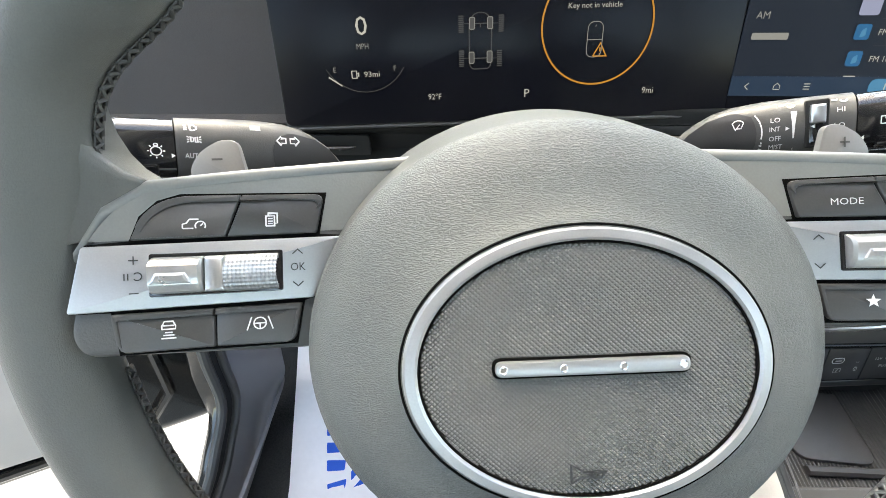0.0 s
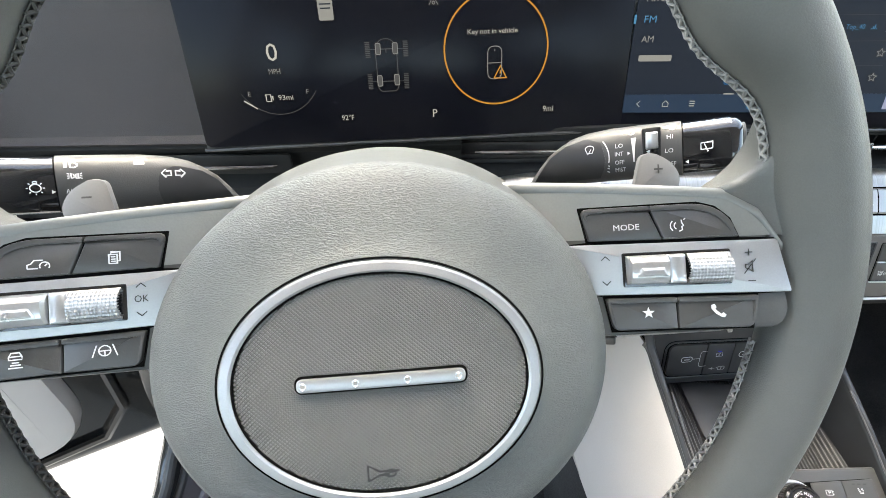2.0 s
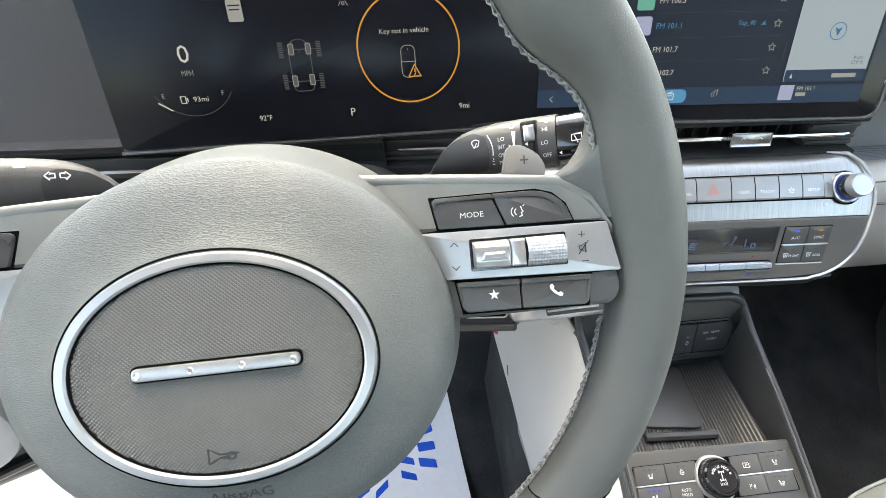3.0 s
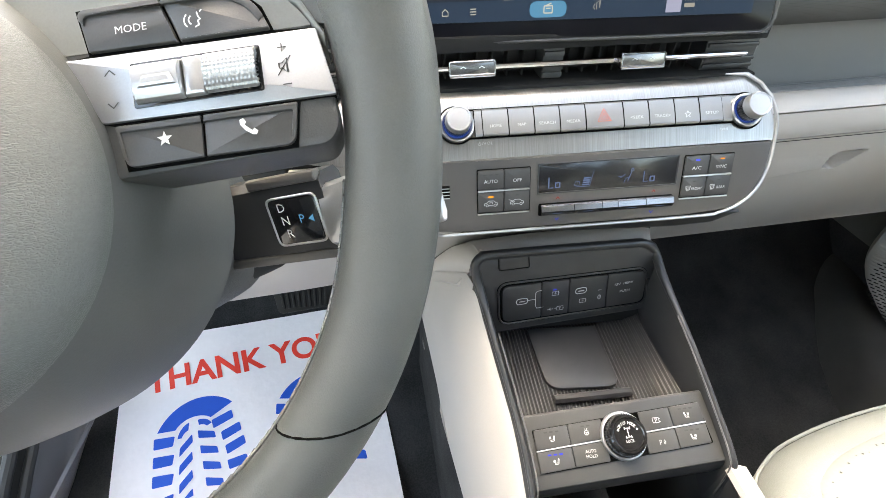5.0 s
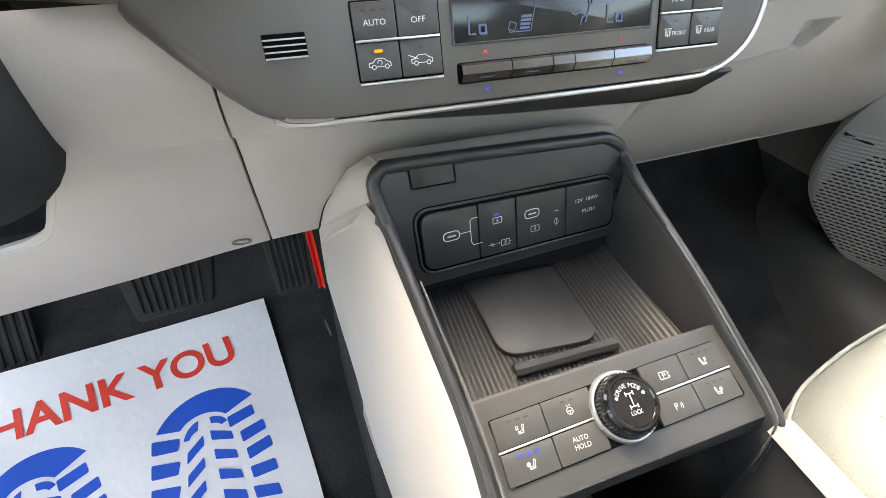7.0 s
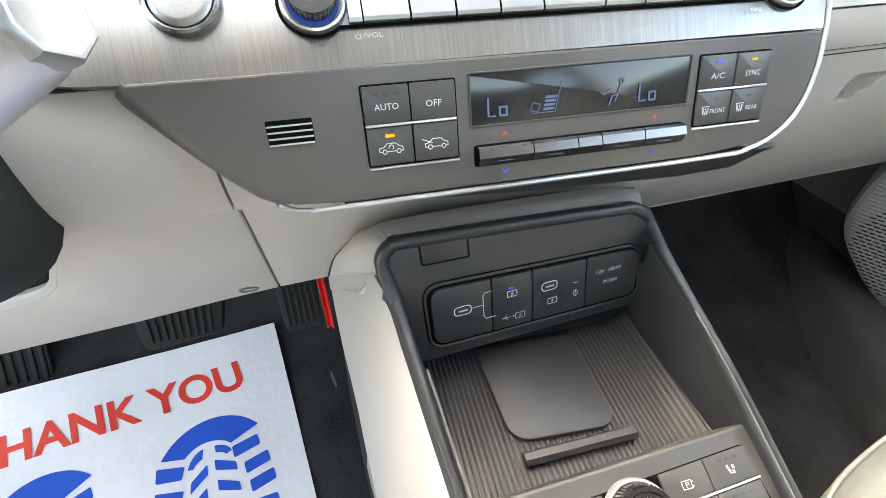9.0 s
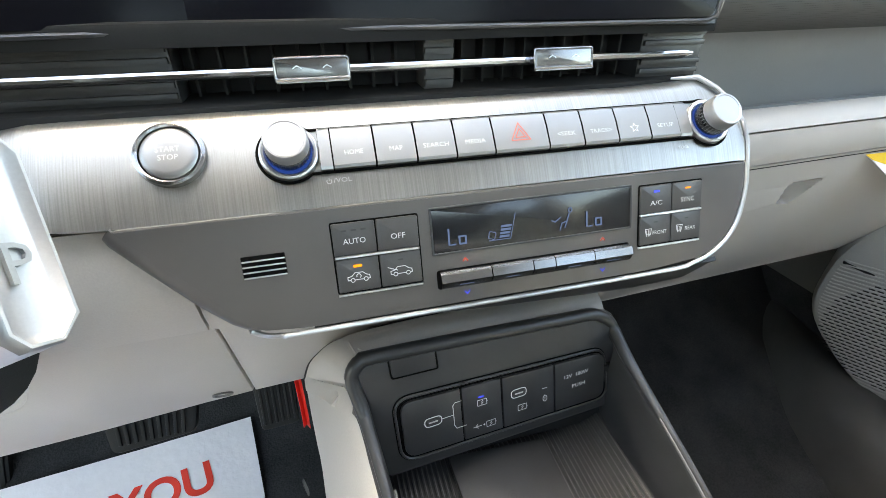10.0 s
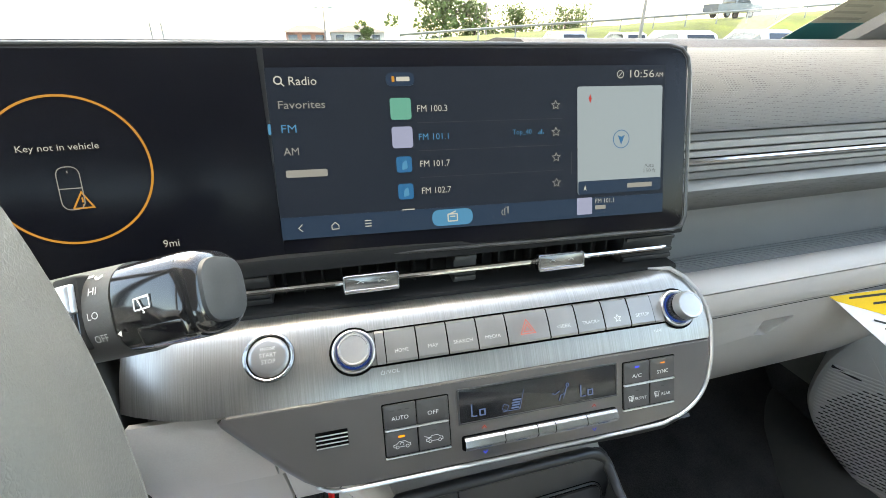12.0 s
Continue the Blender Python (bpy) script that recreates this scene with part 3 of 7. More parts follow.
part("seam_panel_top", sheet(list(reversed([[(x1 + .0016 + (.40 - x1) * a, y + .0003, z) for y, z, x0, x1 in upper_knee] for a in (0, .5, 1)])), .006), IVORY, dash, "", HERE, sharp=60)
# the ivory panel between the seam and the console, and the neck above it
part("seam_panel", slab([(.0152, -.108), (.075, -.100), (.14, -.03), (.345, -.03), (.345, .085), (.0275, .085)], -.012, -.0004, .0018), IVORY, dash, "ivory panel running into the console", KNEE, sharp=40)
part("panel_gap", slab([(.005, -.104), (.022, -.104), (.034, .085), (.019, .085)], -.016, -.006, 0), RUBBER, dash, "", KNEE)
part("neck_side", sheet(list(reversed(lines_along([(.30, .80), (.345, .755), (.39, .70), (.41, .66)], [.54, .555, .570]))), .006), IVORY, dash, "", HERE)
# dark housing behind the opening
part("column_cavity", sheet(list(reversed(lines_along([(.44, .90), (.45, .74), (.47, .64)], [-.40, .0, .20]))), .006), RUBBER, dash, "", HERE)

# ---- steering column cover ----
COLUMN = basis((.0694, .0856, .9864), (.9945, .10, -.02), (0, .63, .777))
column = thing("column_cover", COLUMN, "dark grey moulded steering column cover", "column cover")


def ring_box(w, top, bottom, n, cx=0, k=3.2, m=36):
    out = []
    for i in range(m):
        a = 2 * math.pi * i / m
        c, s = math.cos(a), math.sin(a)
        x = w * math.copysign(abs(c) ** (2 / k), c)
        y = (top if s > 0 else bottom) * math.copysign(abs(s) ** (2 / k), s)
        out.append((cx + x, y, n))
    return out


part("shell", loft([ring_box(.060, .045, .066, -.052), ring_box(.072, .050, .072, -.058), ring_box(.078, .050, .076, -.085), ring_box(.080, .048, .077, -.14), ring_box(.078, .045, .072, -.24)]), COVER_GREY, column, sharp=50)
part("boot", loft([ring_box(.074, .043, .069, -.15), ring_box(.079, .058, .067, -.19), ring_box(.091, .086, .063, -.225), ring_box(.098, .102, .060, -.240), ring_box(.098, .102, .058, -.30)]), mat("dark_boot", (.020, .022, .022), .7, specular=.15, grain=.3, size=.0012, var=.08, patch=.05), column, "grey boot between column and dashboard", sharp=50)
part("gap_line", tube([(*p[:2], -.0905) for p in ring_box(.0795, .0505, .0772, 0)], .0006, 5, closed=True), RUBBER, column)
part("screw_hole", lathe([(.0001, .0003), (.0016, .0003), (.0020, .0006), (.0023, 0)], 16, ay=1.9), BLACK, column, "", basis((.1391, .1527, .9277), (0, 1, .1), (0, -.1, 1)))
part("cover_seam", tube([(p.x, p.y, p.z) for p in spline([(.1366, .192, .932), (.1367, .186, .915), (.1372, .175, .899), (.1380, .165, .885), (.1362, .158, .872)], 20)], .0005, 5), RUBBER, column, "", HERE)


# ---- steering wheel ----
wheel = thing("steering_wheel", WHEEL, "dark grey leather steering wheel with silver spokes", "steering wheel")
RC, RR, RN, RK, KU = .001, .1714, .0066, .2213, .0164


def rim_ring(a, hw, hd, seg=22):
    c, s = math.cos(a), math.sin(a)
    # fuller behind, from the spokes upwards
    swell = max(0.0, min(1.0, (s + .14) / .26))
    out = []
    for k in range(seg):
        t = 2 * math.pi * k / seg
        ct, st = math.cos(t), math.sin(t)
        r = RR + (hw if ct < 0 else .0146 + min(.0045, .0115 * max(0, -st)) * swell) * ct
        out.append((r * c, RC + r * s, RN + RK * r * s + KU * r * c + hd * st))
    return out


def rim_width(a):
    d = math.degrees(a) % 360
    w = .0162 + .0008 * max(0.0, min(1.0, -2 * math.sin(a)))
    for mid in (39, 141):
        w += .0056 * math.exp(-((d - mid) / 7.5) ** 2)
    for mid in (26, 154):
        w -= .0050 * math.exp(-((d - mid) / 7.5) ** 2)
    for mid in (-11 % 360, 191):
        w += .0010 * math.exp(-((d - mid) / 9) ** 2)
    return w


SEAM_A, SEAM_B = radians(-33), radians(213)
upper, lower = [], []
for i in range(121):
    a = SEAM_A + (SEAM_B - SEAM_A) * i / 120
    upper.append(rim_ring(a, rim_width(a), .0160))
for i in range(41):
    a = SEAM_B + (radians(327) - SEAM_B) * i / 40
    lower.append(rim_ring(a, rim_width(a), .0160))
part("rim", loft(upper), RIM_LEATHER, wheel, "dark grey leather-wrapped rim", sharp=60)
part("lower_rim", loft(lower), RIM_LEATHER, wheel, "", sharp=60)
for s in (1, -1):
    line = []
    for k in range(32):
        a = radians(-36.5 + 4.0 * math.cos(2 * math.pi * k / 32))
        x, y, z = rim_ring(a, rim_width(a) - .0002, .0158, seg=32)[k]
        line.append((s * x, y, z + KU * (s - 1) * x))
    part("rim_seam", tube(line, .0005, 5, closed=True), BLACK, wheel, "dark seam across the rim")


def stitches(name, a0, a1, count):
    """Crossed thread along the inner side of the rim."""
    bm = bmesh.new()
    def at(a, lift):
        w = rim_width(a)
        t = radians(180 - lift)
        ct, st = math.cos(t), math.sin(t)
        r = RR + (w + .0006) * ct
        return Vector((r * math.cos(a), RC + r * math.sin(a), RN + RK * r * math.sin(a) + KU * r * math.cos(a) + (.0160 + .0006) * st))
    for i in range(count):
        a = a0 + (a1 - a0) * i / count
        b = a0 + (a1 - a0) * (i + 1) / count
        for p, q in ((-10, -30), (-30, -10)):
            mid = at((a + b) / 2, -20)
            tube([at(a, p), mid * 1.0 - Vector((mid.x, mid.y - RC, 0)).normalized() * .0009, at(b, q)], .00075, 5, bm)
        tube([at(a, -30), at(b, -30)], .0003, 4, bm)
        tube([at(a, -10), at(b, -10)], .0003, 4, bm)
    # the right side takes the lit copy of the thread, the left the shaded one
    part(name, bm, THREAD if a0 > 1.6 else LIT_THREAD, wheel, "crossed grey thread stitching", kind="stuff")


stitches("stitching", radians(17), radians(66), 30)
stitches("stitching", radians(163), radians(114), 30)
stitches("stitching", radians(-7), radians(-62), 33)
stitches("stitching", radians(187), radians(242), 33)

# centre pad
HC = -.012
FRONT = ((.0862, .0752, .0072), (.0857, .0745, .0095), (.0846, .0730, .0121), (.0815, .0692, .0156), (.0770, .0640, .0187), (.0720, .0585, .0208), (.0665, .0530, .0223), (.0610, .0480, .0239), (.0570, .0442, .0259), (.0552, .0424, .0276), (.0545, .0416, .0278))
BACK = ((.0975, .0935, -.074), (.0968, .0925, -.058), (.0950, .0900, -.040), (.0925, .0862, -.022), (.0900, .0822, -.010), (.0880, .0785, -.001), (.0866, .0760, .0050), (.0861, .0751, .0073))


def hub_ring(a, b, n):
    return [(a * math.cos(2 * math.pi * k / 96), HC - .0026 * max(0, min(1, (.0857 - a) / .03)) + b * math.sin(2 * math.pi * k / 96), n) for k in range(96)]


part("centre_pad", loft([hub_ring(*r) for r in FRONT]), LEATHER, wheel, "grained leather airbag cover", sharp=60)
part("pad_back", loft([hub_ring(*r) for r in BACK]), PAD_BACK, wheel, "dark plastic back of the hub", sharp=60)
RING = -.0146
part("trim_ring", loft([[(*p, z) for p in oval(0, RING, a, b, 96)] for a, b, z in ((.0546, .0416, .024), (.0542, .0412, .0286), (.0534, .0405, .0296), (.0506, .0381, .0300), (.0498, .0374, .0294), (.0496, .0372, .024))], True, False), SILVER_PAINT, wheel, "oval satin silver ring")
def dome(x, y):
    return .0284 + .0022 * (1 - (x / .0499) ** 2 - (y / .0375) ** 2)


# base darker than the diamonds: shade between them is put into the colour
insert = part("ring_insert", loft([[(x, y + RING, dome(x, y)) for x, y in oval(0, 0, .0499 * k, .0375 * k, 72)] for k in (1, .85, .7, .5, .3, .1)]), mat("insert_groove_shade", (.034, .034, .034), .6, specular=.3, var=.04, patch=.02), wheel, "fine diamond-textured dark insert", sharp=180)
verts, faces = [], []
PU, PV = .00156, .00144
for i in range(-66, 67):
    for j in range(-54, 55):
        x, y = i * PU / 2, j * PV / 2
        if (i + j) % 2 or (x / .0491) ** 2 + (y / .0367) ** 2 > 1:
            continue
        n = len(verts)
        z = dome(x, y)
        for hu, hv, up in ((.00068, .00062, 0), (.00046, .00040, .00032), (.00018, .00016, .00040)):
            verts += [(x + hu, y + RING, z + up), (x, y + RING + hv, z + up), (x - hu, y + RING, z + up), (x, y + RING - hv, z + up)]
        for r in (0, 4):
            faces += [(n + r + k, n + r + (k + 1) % 4, n + r + 4 + (k + 1) % 4, n + r + 4 + k) for k in range(4)]
        faces.append((n + 8, n + 9, n + 10, n + 11))
me = bpy.data.meshes.new("texture")
me.from_pydata(verts, [], faces)
# the diamonds take a lighter colour, so their relief reads against the base
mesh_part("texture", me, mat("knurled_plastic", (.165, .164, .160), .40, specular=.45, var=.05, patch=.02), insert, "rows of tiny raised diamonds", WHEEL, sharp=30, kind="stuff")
for a, b, z in ((.0550, .0420, .0276), (.0494, .0370, .0290)):
    part("ring_gap", tube([(*p, z) for p in oval(0, RING, a, b, 96)], .00045, 5, closed=True), BLACK, wheel)
part("bar_gap", slab(rpoly([(-.0286, -.0160), (.0286, -.0160), (.0286, -.0100), (-.0286, -.0100)], .0028, 6), .0290, .0311, .0002), BLACK, wheel, "dark joint round the bar")
bar = part("emblem_bar", slab(rpoly([(-.0278, -.0152), (.0278, -.0152), (.0278, -.0108), (-.0278, -.0108)], .0022, 6), .0290, .0326, .0007), SILVER_PAINT, wheel, "slim silver bar with four dimples")
for k in range(4):
    part("dimple", lathe([(.0001, -.0002), (.0006, -.0001), (.0010, .0003), (.0012, .0001)], 14, -.0255 + .017 * k, -.013), CHROME, bar, "", WHEEL @ Matrix.Translation((0, 0, .0326)))
horn = [loop([(-.0065, -.0472), (-.0065, -.0418), (-.0028, -.0441), (.0005, -.0441), (.0005, -.0453), (-.0028, -.0453)]), [(.0005, -.0446), (.0040, -.0440)], loop(oval(.0010, -.0449, .0017, .0012, 12))]
part("horn_sign", strokes(horn, .0007, .0302), DARK_INK, insert, "", WHEEL)
ab = words("airbag_lettering", "AIRBAG", .001, -.0625, .0042, DARK_INK, wheel, None, .0216, width=.0225)
for q in ab.data.vertices:
    q.co.z = .0241 + .35 * (q.co.y + .0620)

ARM = [(.058, .0505), (.1370, .0428), (.1508, .0266), (.1550, -.0024), (.1514, -.0088), (.0887, -.0111), (.055, -.0105)]


def bowed(x, y):
    """The spokes rise towards the rim."""
    return .22 * (abs(x) - .08) - .0006 - .05 * (y - .016)


def drape(ob):
    for q in ob.data.vertices:
        q.co.z += bowed(q.co.x, q.co.y)
    return ob


for s in (1, -1):
    put = (lambda p: turned([(s * u, v) for u, v in p]))
    spoke = part("spoke", slab(put(rpoly(ARM, [0, .012, .012, .006, .004, 0, 0], 5)), -.024, .002, .0022, bowed), PLASTIC, wheel, "charcoal plastic spoke")
    top = loft([[(s * u, v + dv, n + bowed(u, v)) for u, v, in ((.040, .0545), (.058, .0528), (.08, .0508), (.10, .0488), (.12, .0466), (.134, .0448), (.146, .0370), (.153, .0240))] for dv, n in ((-.0042, .0006), (-.0030, .0024), (-.0005, .0026), (.0010, .0010), (.0018, -.004), (.0022, -.014), (.002, -.028))], False, False)
    part("spoke_top", top, SPOKE_GREY, spoke, "", WHEEL, sharp=70)
    cover = [(.052, .0495), (.1300, .0448), (.1368, .0418), (.1422, .0366), (.1468, .0312), (.1496, .0266), (.075, .0285), (.052, .030)]
    part("spoke_cover", slab(put(rpoly(cover, [.001, .004, .005, .005, .004, .001, .001, .001], 4)), -.001, .00216, 0, bowed), SPOKE_GREY, spoke, "smooth grey spoke cover", WHEEL)
    # leather fillet where the spoke runs into the rim
    sweep = [(.1456, .0714), (.1475, .0640), (.1474, .0580), (.1458, .0535), (.1412, .0493), (.1345, .0466)]
    ends = [(p.x, p.y) for p in spline([(.1330, .0452, 0), (.1375, .0427, 0), (.1428, .0390, 0), (.1466, .0346, 0), (.1494, .0300, 0), (.1515, .0246, 0)], 9)]
    grid = []
    for j in range(-2, 9):
        f = max(0, j) / 8
        v0 = .0714 - .0480 * f
        u0 = math.sqrt(.1650 ** 2 - (v0 - .001) ** 2)
        row = []
        for k in range(6):
            g = k / 5
            q0 = Vector((.1456 + (.1345 - .1456) * g, .0714 + (.0466 - .0714) * g))
            q = Vector((u0 + (ends[max(0, j)][0] - u0) * g, v0 + (ends[max(0, j)][1] - v0) * g)) + (Vector(sweep[k]) - q0) * (1 - f) ** 1.6
            high = RN + RK * v0 + KU * s * u0 + .0112
            low = bowed(ends[max(0, j)][0], ends[max(0, j)][1]) + .0018
            n = low + (high - low) * (1 - g) ** 1.5 - (.0012 if j == 0 else (.008 if j == -1 else .026) if j < 0 else 0)
            row.append((s * q.x, q.y, n))
        grid.append(row)
    part("rim_fillet", sheet(grid if s > 0 else list(reversed(grid)), -.003), RIM_LEATHER, spoke, "", WHEEL, sharp=80)
    # flat black plate: the shade in the gaps round the buttons, as colour
    part("spoke_gap_shade", slab(put([(.0800, .0414), (.1242, .0412), (.1308, .0391), (.1359, .0342), (.1386, .0266), (.1504, .0257), (.1543, .0048), (.1436, .0046), (.1414, -.0086), (.0903, -.0091), (.0878, .0050), (.0846, .0060), (.0752, .0267), (.0826, .0272)]), -.004, .0023, 0, bowed), BLACK, spoke, "", WHEEL)
    band = part("silver_band", slab(put(rpoly([(.0754, .0264), (.1508, .0252), (.1545, .0050), (.0848, .0059)], [.0008, .001, .001, .0008], 3)), -.002, .0036, .0006, bowed), SILVER_PAINT, wheel, "satin silver spoke band")
    slot, tog, mid, knl = ((.0952, .1340), (.0964, .1110), (.1112, .1175), (.1177, .1328)) if s > 0 else ((.0940, .1325), (.1167, .1315), (.1104, .1165), (.0948, .1102))
    part("roller_slot", slab(put(rrect(slot[0], .0089, slot[1], .0224, .0008)), 0, .0040, .0002, bowed), GLOSS, band, "", WHEEL)
    tl = [(.0097, .0030), (.0099, .0050), (.0106, .0064), (.0124, .0074), (.0134, .0078), (.0178, .0082), (.0188, .0080), (.0204, .0068), (.0212, .0050), (.0214, .0030)]
    tb = loft([[(s * u, v, z * k + bowed(u, v)) for v, z in tl] for u, k in ((tog[0], .86), (tog[0] + .0006, 1.0), (tog[1] - .0006, 1.0), (tog[1], .86))])
    dish = [(tog[0] + .0022, .0132), (tog[1] - .0012, .0132), (tog[1] - .0026, .0166), (tog[0] + .0038, .0166)]
    prism(tb, put(dish), .006, .0088, .0009, bowed)
    part("toggle", tb, SATIN, band, "polished toggle key", WHEEL, sharp=20)
    part("saddle", slab(put(rrect(mid[0], .0099, mid[1], .0213, .0006)), 0, .0062, .0012, bowed), SATIN, band, "", WHEEL)
    kb = bmesh.new()
    nu, nv = 13, 9
    g = [[None] * (2 * nv + 1) for _ in range(2 * nu + 1)]
    for i in range(2 * nu + 1):
        for j in range(2 * nv + 1):
            u, v = knl[0] + (knl[1] - knl[0]) * i / (2 * nu), .0097 + (.0214 - .0097) * j / (2 * nv)
            t = (j / (2 * nv) - .5) * 2
            z = .0030 + .0052 * math.sqrt(max(0, 1 - .80 * t * t)) + (.00045 if i % 2 and j % 2 else 0) + bowed(u, v)
            g[i][j] = (s * u, v, z)
    part("knurled_roller", sheet(g if s > 0 else list(reversed(g)), .002, kb), SILVER_PAINT, band, "knurled chrome roller", WHEEL, sharp=10)
    keys = []
    for nm, pts, rr in (("button", [(.0808, .0407), (.1058, .0406), (.1105, .0271), (.0834, .0277)], [.003, .0003, .0003, .0006]),
                        ("button", [(.1065, .0406), (.1235, .0404), (.1300, .0385), (.1350, .0338), (.1377, .0268), (.1112, .0271)], [.0003, .006, .006, .006, .0008, .0003]),
                        ("button", [(.0885, .0045), (.1143, .0043), (.1140, -.0078), (.0907, -.0083)], [.0006, .0003, .0003, .003]),
                        ("button", [(.1150, .0043), (.1429, .0042), (.1409, -.0079), (.1147, -.0078)], [.0006, .0006, .003, .0003])):
        low, high = min(p[1] for p in pts), max(p[1] for p in pts)
        k = part(nm, slab(put(rpoly(pts, rr, 4)), -.002, .0040, .0006, lambda x, y: bowed(x, y) - .0009 * (y - low) / (high - low)), BUTTON, wheel)
        c = (sum(p[0] for p in pts) / len(pts), sum(p[1] for p in pts) / len(pts))
        # raised lip along the top and the outer side
        full = rpoly(pts, rr, 4)
        mid = min(p[0] for p in pts) if pts[0][0] in (.1065, .1150) else max(p[0] for p in pts)
        way = -1 if pts[0][0] in (.1065, .1150) else 1
        chain = [p for p in full if p[1] > low + .0018]
        chain.sort(key=lambda p: math.atan2(p[1] - low + .001, p[0] - c[0]))
        inner = [(u + way * .0015 * max(0, min(1, abs(u - mid) / .010)), max(low + .0016, v - .0019)) for u, v in chain]
        part("lip", slab(put(chain + list(reversed(inner))), .001, .0040, .0003, bowed), BUTTON, k, "", WHEEL)
        keys.append((k, c))
    Z = .0046

    def icon(k, lines, polys=(), w=.00042, at=None, sc=1.0):
        c = at or keys[k][1]
        lines = [[(x * sc, y * sc) for x, y in ln] for ln in lines]
        polys = [[(x * sc, y * sc) for x, y in pl] for pl in polys]
        b = bmesh.new()
        strokes([[(s * c[0] + x, c[1] + y) for x, y in ln] for ln in lines], w, Z, b)
        fill([[(s * c[0] + x, c[1] + y) for x, y in pl] for pl in polys], Z, b)
        drape(part("icon", b, INK, keys[k][0], "white icon", WHEEL))

    def print_on_band(name, lines):
        drape(part(name, strokes(lines, .00035, .0039), DARK_INK, band, "", WHEEL))
    if s > 0:
        drape(words("lettering", "MODE", .0972, .0325, .0023, INK, keys[0][0], WHEEL, Z, width=.0095))
        icon(1, [arc(-.0005, 0, .0017, 120, 240, 8), arc(-.001, 0, .0028, 130, 230, 8), [(.0008, .0026), (.0012, .0009), (.0018, 0), (.0010, -.0005), (.0012, -.0020), (-.0002, -.0026)], [(.0018, .0025), (.0026, .0032)]], at=(.1165, .0322), sc=.85)
        icon(2, [], [[(.0026 * (1 if i % 2 == 0 else .42) * math.sin(i * math.pi / 5), .0026 * (1 if i % 2 == 0 else .42) * math.cos(i * math.pi / 5)) for i in range(10)]], at=(.1033, -.0013), sc=.9)
        icon(3, [], [[(-.0024, .0022), (-.0013, .0027), (-.0006, .0014), (-.0011, .0007), (.0002, -.0006), (.0010, -.0012), (.0016, -.0006), (.0027, -.0016), (.0021, -.0026), (.0010, -.0024), (-.0010, -.0010), (-.0024, .0008)]], at=(.1281, -.0012))
        print_on_band("chevron", [[(.0874, .0198), (.0890, .0214), (.0906, .0198)], [(.0874, .0116), (.0890, .0100), (.0906, .0116)]])
        print_on_band("volume_signs", [[(.1390, .0206), (.1416, .0206)], [(.1403, .0193), (.1403, .0219)], [(.1395, .0097), (.1421, .0097)], loop([(.1390, .0145), (.1399, .0145), (.1413, .0132), (.1413, .0173), (.1399, .0160), (.1390, .0160)]), [(.1384, .0125), (.1426, .0180)]])
    else:
        icon(1, [[(-.0042, -.0016), (-.0042, .0002), (-.0028, .0006), (-.0016, .0022), (.0018, .0022)], [(-.0042, -.0016), (-.0002, -.0016)], arc(.0024, -.0006, .0019, -30, 210, 12), [(.0024, -.0006), (.0034, .0004)]], at=(.1195, .0313), sc=.76)
        icon(0, [loop([(-.0020, -.0020), (.0010, -.0020), (.0010, .0018), (-.0020, .0018)]), [(-.0012, .0018), (-.0012, .0028), (.0020, .0028), (.0020, -.0010), (.0010, -.0010)], [(-.0013, .0008), (.0004, .0008)], [(-.0013, -.0002), (.0004, -.0002)], [(-.0013, -.0011), (.0004, -.0011)]], at=(.0968, .0320), sc=.86)
        icon(3, [loop([(-.0022, .0006), (.0022, .0006), (.0022, .0018), (.0014, .0034), (-.0014, .0034), (-.0022, .0018)]), [(-.0012, -.0006), (.0012, -.0006)], [(-.0018, -.0016), (.0018, -.0016)], [(-.0024, -.0027), (.0024, -.0027)], [(-.0018, .0019), (.0018, .0019)]], at=(.1270, -.0016), sc=.85)
        icon(2, [loop(oval(0, 0, .0021, .0021, 16)), [(-.0021, 0), (.0021, 0)], [(0, 0), (0, -.0021)], [(-.0044, -.0024), (-.0028, .0024)], [(.0044, -.0024), (.0028, .0024)]], at=(.1010, -.0012), sc=.88)
        drape(words("lettering", "OK", -.0893, .0164, .0026, DARK_INK, band, WHEEL, .0039, width=.0046))
        print_on_band("chevron", [[(-.0909, .0208), (-.0893, .0223), (-.0877, .0208)], [(-.0909, .0116), (-.0893, .0101), (-.0877, .0116)]])
        print_on_band("cruise_signs", [[(-.1379, .0206), (-.1353, .0206)], [(-.1366, .0193), (-.1366, .0219)], [(-.1379, .0104), (-.1353, .0104)], [(-.1391, .0145), (-.1391, .0166)], [(-.1381, .0145), (-.1381, .0166)], arc(-.1356, .0156, .0012, -140, 140, 10)])
    # gear paddle behind the spoke
    pd = part("paddle", slab(put(rpoly([(u + (.0026 if s > 0 else .0006), v) for u, v in ((.1180, .0480), (.1405, .0450), (.1430, .0560), (.1390, .0632), (.1300, .0682), (.1230, .0675))], [.001, .001, .003, .004, .004, .003], 4)), -.0360, -.0330, .0008), mat("paddle_grey", (.13, .13, .13), .5, metal=.2, var=.04) if s > 0 else bpy.data.materials["paddle_grey"], wheel, "satin grey gear paddle")
    cx, cy = (.1340, .0600) if s > 0 else (-.1318, .0598)
    sign = [[(cx - .0022, cy), (cx + .0022, cy)]] + ([[(cx, cy - .0022), (cx, cy + .0022)]] if s > 0 else [])
    part("sign", strokes(sign, .0008, -.0327), DARK_INK, pd, "", WHEEL)


